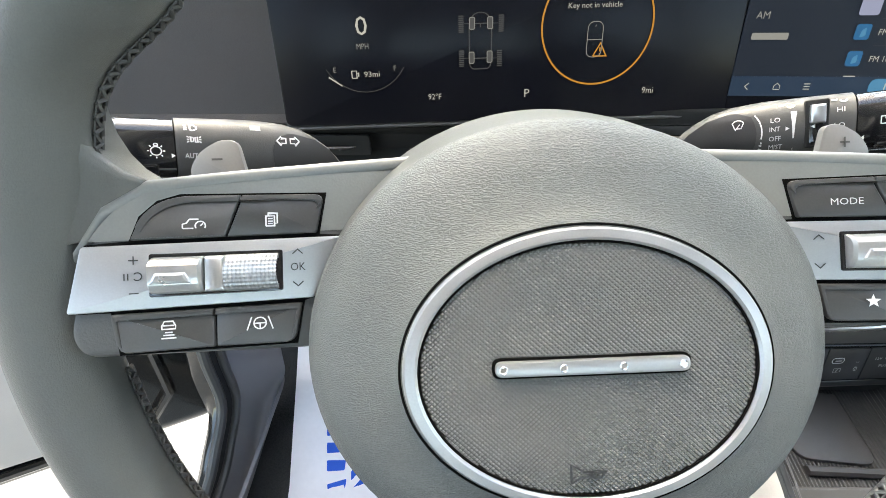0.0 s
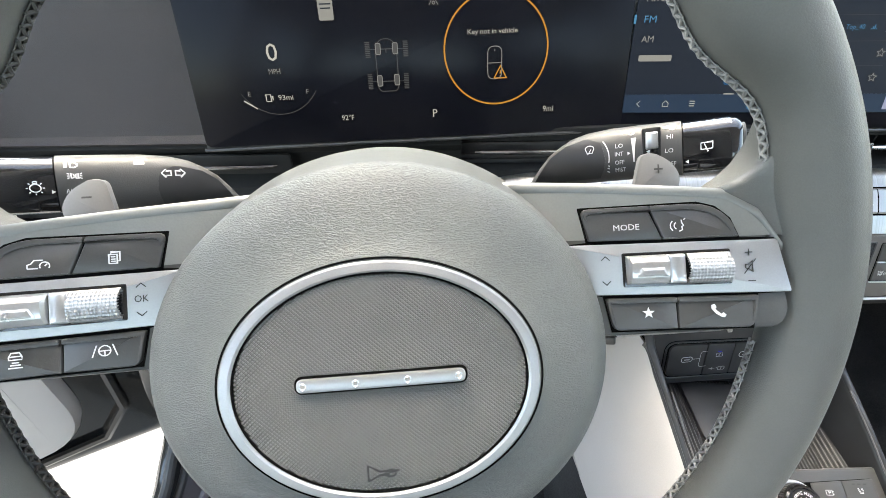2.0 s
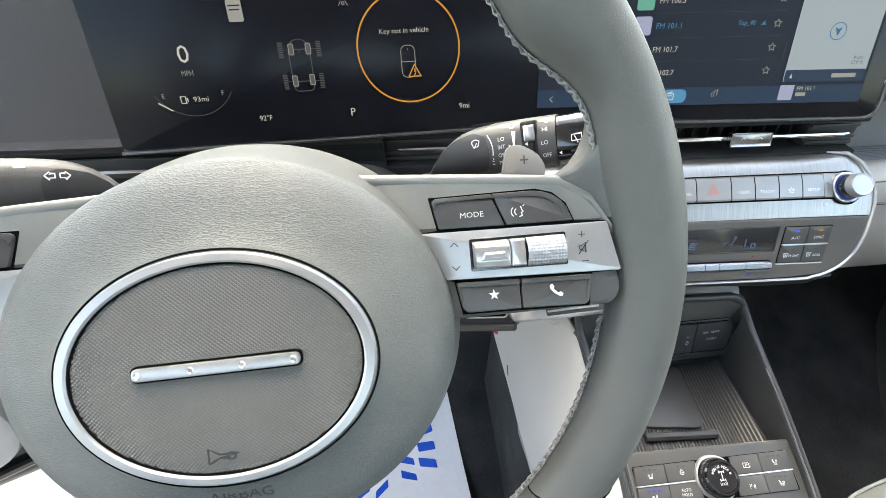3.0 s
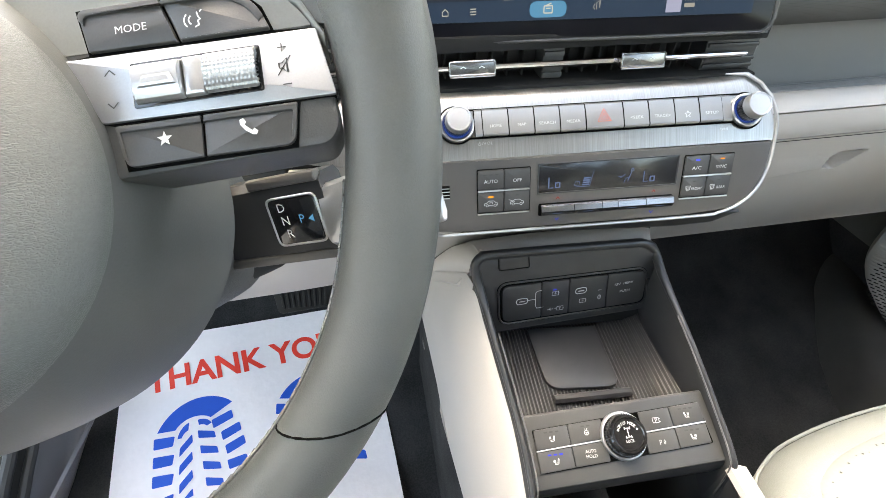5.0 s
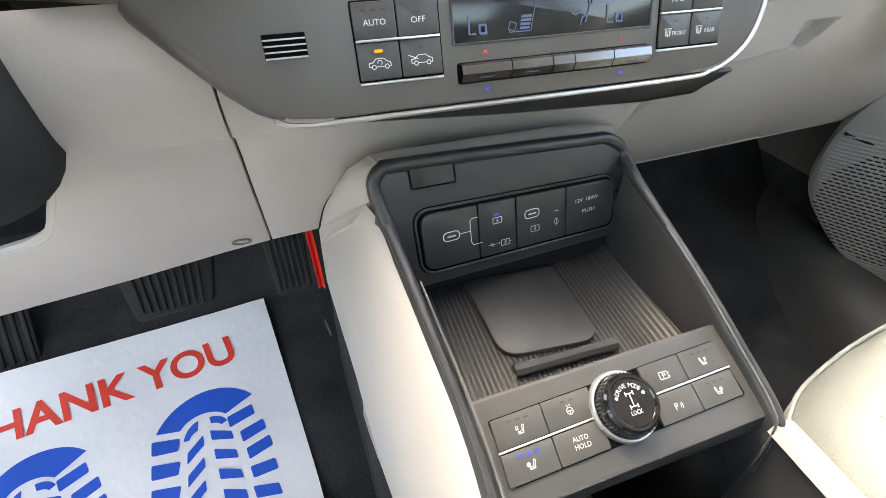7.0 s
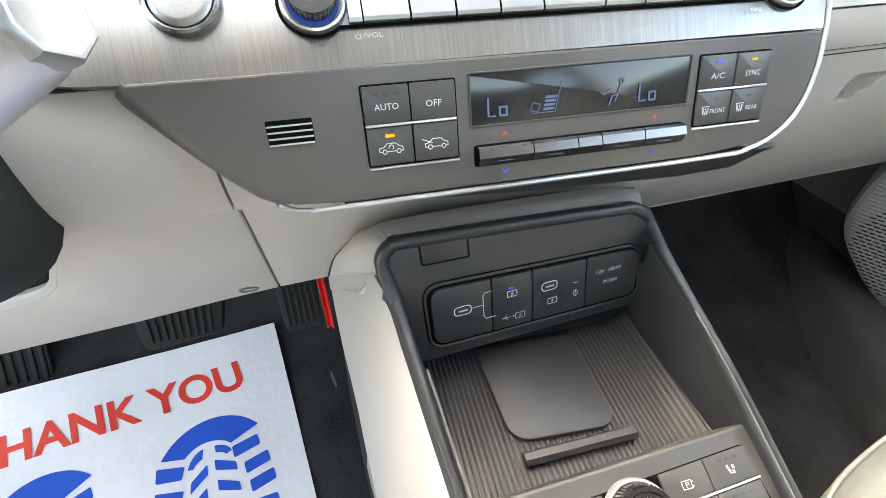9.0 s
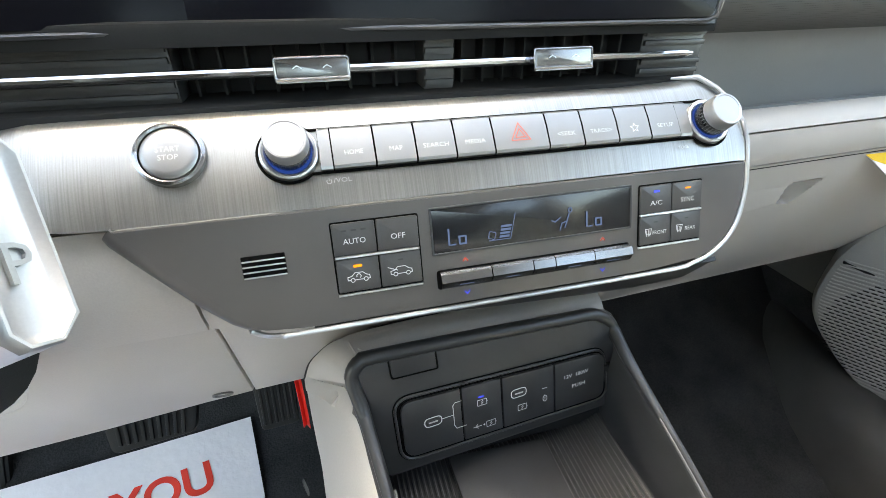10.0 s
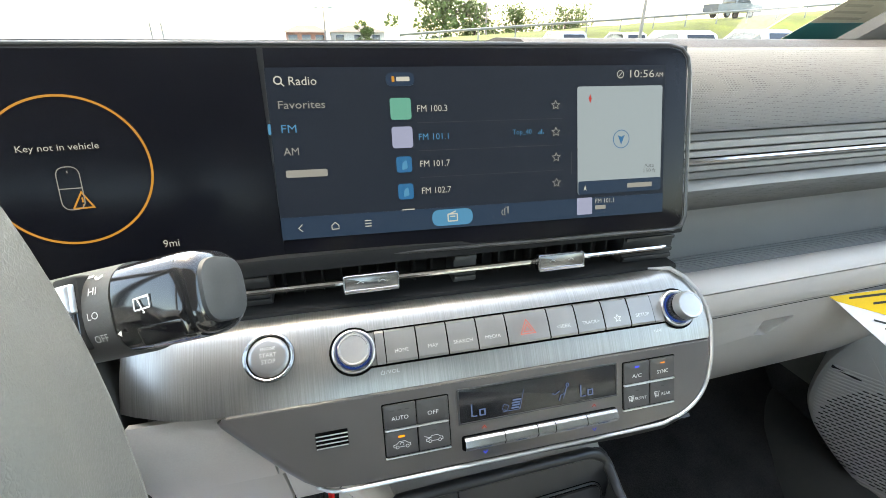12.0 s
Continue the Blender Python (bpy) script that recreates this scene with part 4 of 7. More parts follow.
# ---- panoramic screen ----
screen = thing("dual_display", CLUSTER, "wide curved black glass display, switched on", "display")
bm = bmesh.new()
rows = []
for m, us in ((CLUSTER, (-.374, -.25, -.12, -.02)), (MEDIA, (.02, .12, .22, .3195))):
    for u in us:
        rows.append((m, u))
grid = [[m @ Vector((u, v, -.004)) for v in (-.0195, -.018, .124, .1265)] for m, u in rows]
part("housing", sheet(grid, .016), SMOOTH, screen, "black display housing", HERE)
glass_l = slab(rpoly([(-.3725, -.0165), (0, -.0165), (0, .1235), (-.3725, .1235)], [.006, 0, 0, .010], 5), -.004, 0, .0001)
part("cluster_glass", glass_l, SCREEN_GLASS, screen, "glossy black instrument glass", CLUSTER)
glass_r = slab(rpoly([(0.0003, -.0165), (.3165, -.0165), (.3165, .1235), (.0003, .1235)], [0, .010, .016, 0], 6), -.004, 0, .0001)
part("media_glass", glass_r, SCREEN_GLASS, screen, "glossy black touchscreen glass", MEDIA)
rim = [CLUSTER @ Vector((u, .1262, 0)) for u in (-.374, -.2, -.02)] + [MEDIA @ Vector((u, v, 0)) for u, v in ((.02, .1262), (.15, .1262), (.300, .1262), (.3115, .1235), (.3175, .1165), (.3195, .105), (.3195, .02), (.3195, -.008), (.3165, -.0158), (.309, -.0185), (.2, -.0190), (.02, -.0190))] + [CLUSTER @ Vector((u, -.0190, 0)) for u in (-.02, -.2, -.374)]
part("edge_trim", tube(rim, .0015, 8), TRIM_GREY, screen, "thin silver edge trim", HERE)

# instrument side
Z1 = .0006
def cl(name, bm, m, label=""):
    return part(name, bm, m, screen, label, CLUSTER)
def clw(text, u, v, h, m=SCREEN_WHITE, width=None):
    return words("readout", text, u, v, h, m, screen, CLUSTER, Z1, width)
clw("0", -.3014, .0576, .0135, width=.0092)
clw("MPH", -.3017, .0434, .0042, SCREEN_GREY, width=.0095)
clw("E", -.3262, .0265, .0038, SCREEN_GREY)
clw("F", -.2771, .0265, .0038, SCREEN_GREY)
clw("93mi", -.2960, .0225, .0042, width=.0125)
clw("92°F", -.2453, .0033, .0044, width=.0108)
clw("P", -.1690, .0036, .0066)
clw("9mi", -.0682, .0030, .0048, width=.0092)
clw("Key not in vehicle", -.1182, .0672, .0038, SCREEN_WHITE, width=.0418)
cl("pump_icon", strokes([loop([(-.3125, .020), (-.3085, .020), (-.3085, .0255), (-.3125, .0255)]), [(-.3085, .0235), (-.3070, .0240), (-.3070, .0208)]], .0007, Z1), SCREEN_WHITE)
cl("gauge_arc", strokes([arc(-.3014, .0480, .0375, 212, 328, 20, .0390)], .0005, Z1), SCREEN_DIM)
cl("gauge_bar", strokes([[(-.3317, .0213), (-.3212, .0143)]], .0012, Z1), SCREEN_WHITE)
cl("warning_ring", strokes([loop(oval(-.1150, .0533, .0438, .0438, 72))], .0014, Z1), SCREEN_ORANGE, "thin orange ring")
cl("key_icon", strokes([loop(rrect(-.1222, .0300, -.1102, .0558, .0055, 5)), [(-.1222, .0428), (-.1102, .0428)], [(-.1162, .0520), (-.1162, .0535)]], .0006, Z1), SCREEN_GREY)
tri_pts = [(-.1167, .0306), (-.1060, .0306), (-.1112, .0402)]
cl("warning_sign", strokes([loop(tri_pts), [(-.1113, .0370), (-.1113, .0340)], [(-.1113, .0328), (-.1113, .0320)]], .0010, Z1), SCREEN_ORANGE)
car = bmesh.new()
body = [(-.2140, .0240), (-.2010, .0240), (-.1988, .0270), (-.1986, .0560), (-.2000, .0612), (-.2030, .0642), (-.2075, .0652), (-.2120, .0642), (-.2150, .0612), (-.2164, .0560), (-.2162, .0270)]
strokes([loop(rpoly(body, .002, 3)), [(-.2128, .0572), (-.2022, .0572)], [(-.2128, .0320), (-.2022, .0320)], [(-.2075, .0572), (-.2075, .0545)]], .0007, Z1, car)
cl("car_diagram", car, SCREEN_DIM)
for u, v in ((-.2140, .0574), (-.1998, .0574), (-.2145, .0325), (-.2000, .0329)):
    cl("tyre_mark", fill([rrect(u - .0019, v - .0041, u + .0019, v + .0041, .0010)], Z1), SCREEN_DIM)
    cl("tyre_line", strokes([loop(rrect(u - .0020, v - .0042, u + .0020, v + .0042, .0011))], .0006, Z1 + .0001), SCREEN_GREY)
for u, v in ((-.2227, .0573), (-.1911, .0571), (-.2227, .0323), (-.1920, .0318)):
    bars = bmesh.new()
    for k in range(9):
        fill([rrect(u - .0020, v - .0062 + .0014 * k, u + .0020, v - .0054 + .0014 * k, .0002)], Z1, bars)
    strokes([[(u + (.0022 if u < -.207 else -.0022), v), (u + (.0064 if u < -.207 else -.0064), v)]], .0004, Z1, bars)
    cl("tyre_bar", bars, SCREEN_DIM)
cl("mode_icon", fill([rrect(-.2590, .0800, -.2470, .0960, .0015)], Z1), SCREEN_GREY)
cl("mode_icon", strokes([[(-.2575, .0918), (-.2485, .0918)], [(-.2570, .0888), (-.2490, .0888)]], .0010, Z1 + .0002), SCREEN_NAVY)
cl("seatbelt_icon", fill([oval(-.2030, .1020, .0024, .0030, 12)], Z1), SCREEN_RED)
cl("lane_icon", strokes([[(-.1700, .0880), (-.1680, .0915)], [(-.1625, .0880), (-.1645, .0915)], loop(oval(-.1662, .0897, .0011, .0011, 8))], .0006, Z1), SCREEN_GREY)
cl("status_icon", fill([oval(-.2230, .1030, .0028, .0024, 12)], Z1), SCREEN_GREY)

# touchscreen side
def md(name, bm, m, label=""):
    return part(name, bm, m, screen, label, MEDIA)
def mdw(text, u, v, h, m=SCREEN_WHITE, width=None, align="LEFT"):
    return words("readout", text, u, v, h, m, screen, MEDIA, .0010, width, align)
md("picture_area", slab(rrect(0, -.0035, .2975, .1110, .0005), -.001, .0004, 0), SCREEN_NAVY, "dark navy lit picture")
md("menu_bar", slab(rrect(0, -.0035, .2975, .0118, .0003), 0, .0006, 0), SCREEN_BAR, "blue menu bar along its foot")
mdw("Radio", .0140, .1020, .0056, width=.0180)
mdw("Favorites", .0058, .0868, .0052, SCREEN_GREY, width=.0305)
mdw("FM", .0062, .0712, .0054, SCREEN_BLUE, width=.0098)
mdw("AM", .0068, .0562, .0052, SCREEN_GREY, width=.0100)
md("service_bar", fill([rrect(.0068, .0390, .0345, .0440, .001)], .0010), SCREEN_GREY)
md("marker", fill([rrect(-.0016, .0680, .0003, .0750, .0006)], .0010), SCREEN_BLUE)
md("search_icon", strokes([loop(oval(.0078, .1028, .0024, .0024, 14)), [(.0096, .1010), (.0116, .0990)]], .0009, .0010), SCREEN_WHITE)
md("station_logo", slab(rrect(.0790, .0982, .0990, .1072, .0044), 0, .0010, 0), SCREEN_BAR)
md("logo_bar", fill([rrect(.0830, .1008, .0850, .1046, .0005)], .0013), SCREEN_ORANGE)
md("logo_bar", fill([rrect(.0862, .1012, .0955, .1042, .0005)], .0013), SCREEN_WHITE)
for k, (txt, v, m1, m2) in enumerate((("FM 100.3", .0828, SCREEN_TEAL, SCREEN_WHITE), ("FM 101.1", .0633, SCREEN_LILAC, SCREEN_BLUE), ("FM 101.7", .0444, SCREEN_DEEP, SCREEN_WHITE), ("FM 102.7", .0252, SCREEN_DEEP, SCREEN_WHITE))):
    r = .0074 if k < 2 else .0056
    md("station_tile", fill([rrect(.0880 - r, v - r, .0880 + r, v + r, .0022)], .0010), m1)
    if k > 1:
        md("tile_shine", fill([rpoly([(.0862, v - .004), (.0905, v - .0028), (.0898, v + .0032), (.0868, v + .0012)], .0012)], .0013), SCREEN_BLUE)
    mdw(txt, .0992, v - .0004, .0045, m2, width=.0218)
    md("star_icon", strokes([loop([(.2046 + .0034 * (1 if i % 2 == 0 else .45) * math.sin(i * math.pi / 5), v + .0034 * (1 if i % 2 == 0 else .45) * math.cos(i * math.pi / 5)) for i in range(10)])], .0006, .0010), SCREEN_GREY)
    if k < 3:
        md("list_line", strokes([[(.0990, v - .0098), (.2100, v - .0098)]], .0003, .0009), SCREEN_DIM)
mdw("Top_40", .1700, .0640, .0036, SCREEN_BLUE, width=.0150)
md("level_icon", strokes([[(.1905 + .0013 * i, .0622), (.1905 + .0013 * i, .0632 + .0012 * (i % 3))] for i in range(4)], .0008, .0010), SCREEN_BLUE)
md("list_handle", strokes([[(.0845, .0122), (.0935, .0122)]], .0008, .0012), SCREEN_WHITE)
md("scroll_bar", strokes([[(.2170, .031), (.2170, .048)]], .0006, .0010), SCREEN_DIM)
md("back_icon", strokes([[(.0142, .0066), (.0114, .0040), (.0142, .0014)]], .0007, .0010), SCREEN_WHITE)
md("home_icon", strokes([loop([(.0340, .0018), (.0388, .0018), (.0388, .0044), (.0364, .0066), (.0340, .0044)])], .0006, .0010), SCREEN_WHITE)
md("list_icon", strokes([[(.0570, v), (.0618, v)] for v in (.0022, .0042, .0062)], .0007, .0010), SCREEN_WHITE)
md("radio_key", fill([rrect(.1060, -.0016, .1370, .0104, .0060)], .0010), SCREEN_BLUE)
md("radio_icon", strokes([loop(rrect(.1180, .0016, .1250, .0068, .0005)), [(.1190, .0068), (.1240, .0088)], [(.1195, .0050), (.1235, .0050)]], .0009, .0013), SCREEN_WHITE)
md("music_icon", strokes([[(.1622, .0030), (.1622, .0082), (.1648, .0094), (.1648, .0042)], arc(.1622, .0052, .0024, 120, 240, 6)], .0007, .0010), SCREEN_GREY)
md("album_tile", fill([rrect(.2215, -.0010, .2345, .0122, .0006)], .0010), SCREEN_LILAC)
mdw("FM 101.1", .2370, .0088, .0036, width=.0160)
md("station_bar", fill([rrect(.2370, .0024, .2462, .0056, .0006)], .0010), SCREEN_GREY)
md("map_pane", slab(rrect(.2225, .0148, .2945, .0958, .002), 0, .0010, 0), MAP_PALE, "pale lit map pane")
md("map_foot", fill([rrect(.2225, .0148, .2945, .0250, .002)], .0014), SCREEN_BAR)
mdw("Nearby", .2462, .0198, .0038, width=.0160)
md("road_bar", fill([rrect(.2645, .0180, .2865, .0216, .0006)], .0016), SCREEN_GREY)
md("arrow_icon", fill([[(.2268, .0175), (.2282, .0222), (.2296, .0175), (.2282, .0186)]], .0016), SCREEN_WHITE)
md("place_ring", strokes([loop(oval(.2590, .0560, .0068, .0068, 24))], .0006, .0014), SCREEN_DEEP)
md("place_arrow", fill([[(.2560, .0590), (.2590, .0518), (.2620, .0590), (.2590, .0577)]], .0014), SCREEN_DEEP)
md("north_needle", fill([[(.2314, .0868), (.2326, .0902), (.2338, .0868), (.2326, .0834)]], .0014), SCREEN_RED)
mdw("Auto", .2800, .0345, .0030, BLACK, width=.0085)
mdw("150 ft", .2785, .0305, .0030, BLACK, width=.0105)
mdw("10:56", .2640, .1043, .0056, width=.0208)
mdw("AM", .2880, .1036, .0032, width=.0066)
md("privacy_icon", strokes([loop(oval(.2580, .1043, .0027, .0027, 14)), [(.2565, .1028), (.2595, .1058)]], .0006, .0010), SCREEN_WHITE)

# ---- centre vents ----
vent = thing("centre_vent", pose(.38, .37, .92), "black centre air vents with a chrome bar", "air vent")
part("duct", box(.236, .385, .899, .526, .42, .940, .001), RUBBER, vent, "", HERE)
b = bmesh.new()
box(.10, .352, .930, .575, .41, .942, .003, b)
part("upper_lip", b, MATTE, vent, "", HERE)
part("lower_lip", box(.10, .349, .886, .575, .41, .901, .002), MATTE, vent, "", HERE)
for x0, x1 in ((.085, .236), (.526, .576)):
    b = bmesh.new()
    box(x0, .362, .900, x1, .41, .9312, .0015, b)
    end = part("ribbed_end", b, SMOOTH, vent, "ribbed black vent end", HERE)
    for z in (.905, .911, .923, .929):
        part("rib", box(x0 + .001, .3595, z - .0016, x1 - .001, .364, z + .0016, .0006), SMOOTH, end, "", HERE)
for i in range(20):
    x = .244 + .0143 * i
    if abs(x - .3835) < .012:
        continue
    part("slat", slab(rrect(x - .0008, .371, x + .0008, .40, .0004, 2), .902, .931, .0004), RUBBER, vent, "", HERE)
mid = part("divider", box(.374, .3625, .900, .393, .41, .9312, .0015), PLASTIC, vent, "ribbed divider between the vents", HERE)
for z in (.905, .911, .923, .929):
    part("rib", box(.3745, .3600, z - .0018, .3925, .364, z + .0018, .0007), PLASTIC, mid, "", HERE)
part("chrome_bar", tube([(.118, .3555, .9165), (.125, .355, .9165), (.3, .354, .9165), (.555, .354, .9165), (.563, .3555, .9165)], [.0008, .0026, .0027, .0027, .0012], 10), CHROME, vent, "chrome bar across both vents", HERE)
SLIDE = basis((0, .353, .9165), (1, 0, 0), (0, .25, 1))
for x in (.308, .460):
    tab = part("vent_slider", slab(rrect(x - .0200, -.0062, x + .0200, .0062, .002), 0, .0066, .0014), SLIDER, vent, "silver slider tab", SLIDE)
    part("slider_rim", frame_slab(rrect(x - .0203, -.0066, x + .0203, .0066, .0022), rrect(x - .0192, -.0042, x + .0192, .0052, .0014), .002, .0072, .0005), DARK_CHROME, tab, "", SLIDE)
    part("slider_lip", tube([(x - .0195, -.0058, .0068), (x + .0195, -.0058, .0068)], .0011, 6), CHROME, tab, "", SLIDE)
    for k in (-1, 1):
        part("slider_mark", strokes([[(x + k * .008 - .0024, .0004), (x + k * .008, .0018), (x + k * .008 + .0024, .0004)]], .0005, .0070), SATIN, tab, "", SLIDE)

# ---- centre stack: brushed strip and climate face ----
stack = thing("centre_stack", CLIMATE, "brushed silver and warm grey climate control stack", "control panel")
us = [-.280, -.270, -.250, -.235, -.220, -.205, -.18, -.10, 0, .08, .120, .136, .146, .152, .1565]


def strip_edges(u):
    top = .0335 if u < .12 else .0335 - .024 * ((u - .12) / .0365) ** 3.2
    bot = -.0295
    if u < -.205:
        t = (-.205 - u) / .075
        bot = -.0295 + .0125 * t - .004 * math.sin(t * math.pi)
    return top, bot


def strip_point(u, t):
    top, bot = strip_edges(u)
    v = bot + (top - bot) * t
    bow = .0036 * (1 - (2 * t - 1) ** 2) - (.010 * max(.12, min(1, 1 - (u - .11) / .03)) * max(0, t - .82) / .18 * (max(0, t - .82) / .18))
    left = -.012 * max(0, (-.24 - u) / .04) ** 2
    return (u, v, bow - .0036 + left)


rows = [[strip_point(u, t / 16) for t in range(17)] for u in us]
part("strip", sheet(rows, .008), BRUSHED, stack, "brushed aluminium strip", STRIP, sharp=50)
face = rpoly([(-.1960, .0185), (-.1470, -.0340), (-.1385, -.0435), (-.110, -.0462), (.105, -.0462), (.150, -.0425), (.1705, -.0270), (.1765, -.002), (.1765, .0185)], [.004, .010, .010, .01, .01, .02, .02, .015, .001], 6)
part("climate_face", slab(face, -.018, 0, .0012), CLIMATE_GREY, stack, "warm grey satin climate face")
roll = []
for u, v, w in ((-.1950, .0190, .0090), (-.1925, .0160, .0105), (-.1773, -.0005, .0110), (-.1573, -.0222, .0105), (-.1460, -.0340, .0085), (-.1410, -.0390, .0055), (-.1360, -.0420, .0030)):
    roll.append([(u - .73 * w * math.sin(a), v - .68 * w * math.sin(a), -.0002 - w * 1.25 * (1 - math.cos(a))) for a in [k * math.pi / 2 / 8 for k in range(9)]])
part("rolled_edge", sheet(list(reversed(roll)), .002), CLIMATE_GREY, stack, "rounded lower edge", CLIMATE, sharp=60)
edge = [(-.144, -.0430, -.006), (-.1385, -.0462, -.004), (-.128, -.0482, -.002), (-.10, -.0485, -.001), (.105, -.0485, -.001), (.1400, -.0460, -.001), (.1610, -.0370, -.001), (.1735, -.0220, -.001), (.1790, 0, -.001), (.1790, .0190, -.001)]
pts = [CLIMATE @ p for p in spline(edge, 54)] + [STRIP @ Vector(p) for p in ((.1590, -.018, .0), (.1590, -.005, .001), (.1575, .010, -.001), (.1500, .0225, -.002), (.1385, .0315, -.003), (.122, .0345, -.008))]
part("edge_trim", tube(pts, [.0004, .0010, .0016, .0021] + [.0016] * (len(pts) - 6) + [.002, .0008], 8), SATIN, stack, "satin chrome edge trim", HERE)
# dark strip added as the shadow gap under the trim, tapering to the left
part("under_shade", sheet([[CLIMATE @ Vector((u, v, n)) for v, n in ((-.0478, -.002), (-.0485 - d * .8, -.009), (-.0490 - d, -.014), (-.050 - d, -.05))] for u, d in ((-.110, .0015), (-.06, .005), (0, .009), (.1, .013), (.140, .012), (.160, .004))], -.003), SMOOTH, stack, "dark strip standing in for the shadow gap below the panel", HERE)
# speaker slots
part("slot_plate", slab(rrect(-.1405, -.0138, -.1190, -.0022, .0003, 1), -.002, .0003, 0), BLACK, stack, "black speaker slots")
for k in range(4):
    v = -.0049 - .0029 * k
    part("slot_bar", slab(rrect(-.1403, v - .0004, -.1192, v + .0004, .0002, 1), 0, .0009, .0002), SATIN, stack)


def key_block(u0, v0, u1, v1, gap=.0004):
    """A two by two block of keys on a black plate, painted as a recess's shade, with a bright divider; returns the four
    keys.
    """
    um, vm = (u0 + u1) / 2, (v0 + v1) / 2 + .0005
    part("key_well_shade", slab(rrect(u0 - .0009, v0 - .0009, u1 + .0009, v1 + .0009, .0015), -.002, .0003, .0001), BLACK, stack)
    part("well_lip", slab(rrect(u0 - .0006, v0 - .0024, u1 + .0006, v0 - .0010, .0005), -.001, .0012, .0005), SATIN, stack)
    part("divider", slab(rrect(u0, vm - .0007, u1, vm + .0007, .0003), 0, .0021, .0004), SATIN, stack, "satin silver divider")
    out = []
    for a, b2, c, d in ((u0, vm + .0009, um - gap, v1), (um + gap, vm + .0009, u1, v1), (u0, v0, um - gap, vm - .0009), (um + gap, v0, u1, vm - .0009)):
        out.append((part("key", slab(rrect(a, b2, c, d, .0009), 0, .0016, .0005), BUTTON, stack, "dark grey key"), (a + c) / 2, (b2 + d) / 2))
    return out


def led(k, dx, dy, m, w=.0028, h=.0009):
    u, v = k[1] + dx, k[2] + dy
    part("indicator", fill([rrect(u - w / 2, v - h / 2, u + w / 2, v + h / 2, .0003)], .0019), m, k[0], "", CLIMATE)


def kicon(k, lines, w=.0004, dy=0.0, dx=0.0, sc=1.0):
    part("icon", strokes([[(k[1] + dx + x * sc, k[2] + dy + y * sc) for x, y in ln] for ln in lines], w, .0019), INK, k[0], "", CLIMATE)


CAR = [[(-.0060, -.0012), (-.0060, .0006), (-.0038, .0010), (-.0020, .0028), (.0022, .0028), (.0042, .0012), (.0058, .0008), (.0060, -.0012)], [(-.0060, -.0012), (-.0046, -.0012)], [(-.0022, -.0012), (.0024, -.0012)], [(.0050, -.0012), (.0060, -.0012)], loop(oval(-.0034, -.0013, .0011, .0011, 10)), loop(oval(.0037, -.0013, .0011, .0011, 10))]
L = key_block(-.0942, -.0288, -.0480, .0092)
words("lettering", "AUTO", L[0][1], -.0008, .0030, INK, L[0][0], CLIMATE, .0019, width=.0120)
words("lettering", "OFF", L[1][1], -.0010, .0030, INK, L[1][0], CLIMATE, .0019, width=.0080)
for d in (-.0052, 0, .0052):
    led(L[0], d, .0048, DARK_INK)
led(L[2], 0, .0050, LED_AMBER, .0046, .0015)
led(L[3], 0, .0052, DARK_INK)
kicon(L[2], CAR + [arc(0, .0008, .0012, -60, 200, 8)], dy=-.0015)
kicon(L[3], CAR + [[(-.0075, .0030), (-.0020, .0008)]], dy=-.0015)
Rr = key_block(.0950, -.0280, .1412, .0098)
words("lettering", "A/C", Rr[0][1], -.0014, .0030, INK, Rr[0][0], CLIMATE, .0019, width=.0088)
words("lettering", "SYNC", Rr[1][1], -.0014, .0030, INK, Rr[1][0], CLIMATE, .0019, width=.0100)
words("lettering", "FRONT", Rr[2][1] + .0030, -.0206, .0025, INK, Rr[2][0], CLIMATE, .0019, width=.0105)
words("lettering", "REAR", Rr[3][1] + .0030, -.0206, .0025, INK, Rr[3][0], CLIMATE, .0019, width=.0080)
for k in (2, 3):
    kicon(Rr[k], [loop([(-.0078, .0018), (-.0030, .0018), (-.0038, -.0018), (-.0070, -.0018)]), [(-.0066, -.0030), (-.0066, .0010)], [(-.0054, -.0030), (-.0054, .0010)], [(-.0042, -.0030), (-.0042, .0010)]], dy=-.0012 + .0005)
led(Rr[0], 0, .0050, LED_BLUE, .0040, .0014)
led(Rr[1], 0, .0050, LED_AMBER, .0040, .0011)
led(Rr[2], 0, .0052, DARK_INK)
led(Rr[3], 0, .0052, DARK_INK)
# climate display
part("display_frame", frame_slab(rrect(-.0410, -.0158, .0895, .0118, .0012), rrect(-.0396, -.0145, .0882, .0106, .0006), -.001, .0008, .0003), SMOOTH, stack)
disp = part("climate_display", slab(rrect(-.0396, -.0145, .0882, .0106, .0006), -.002, .0003, .0001), DISPLAY_GLASS, stack, "glossy dark climate display")
for u in (-.0305, .0575):
    part("digit", strokes([[(u, .0010 - .002), (u, -.0105), (u + .0040, -.0105)], loop([(u + .0062, -.0105), (u + .0100, -.0105), (u + .0100, -.0062), (u + .0062, -.0062)])], .0011, .0007), LCD_BLUE, disp, "blue lit reading Lo", CLIMATE)
part("fan_icon", strokes([arc(-.0045 + .0014 * math.cos(a), -.0082 + .0014 * math.sin(a), .0012, math.degrees(a) - 90, math.degrees(a) + 90, 6) for a in (.5, 2.07, 3.64, 5.2)] + [[(-.0066, -.0112), (.0070, -.0112), (.0105, .0035)]], .0005, .0007), LCD_BLUE, disp, "", CLIMATE)
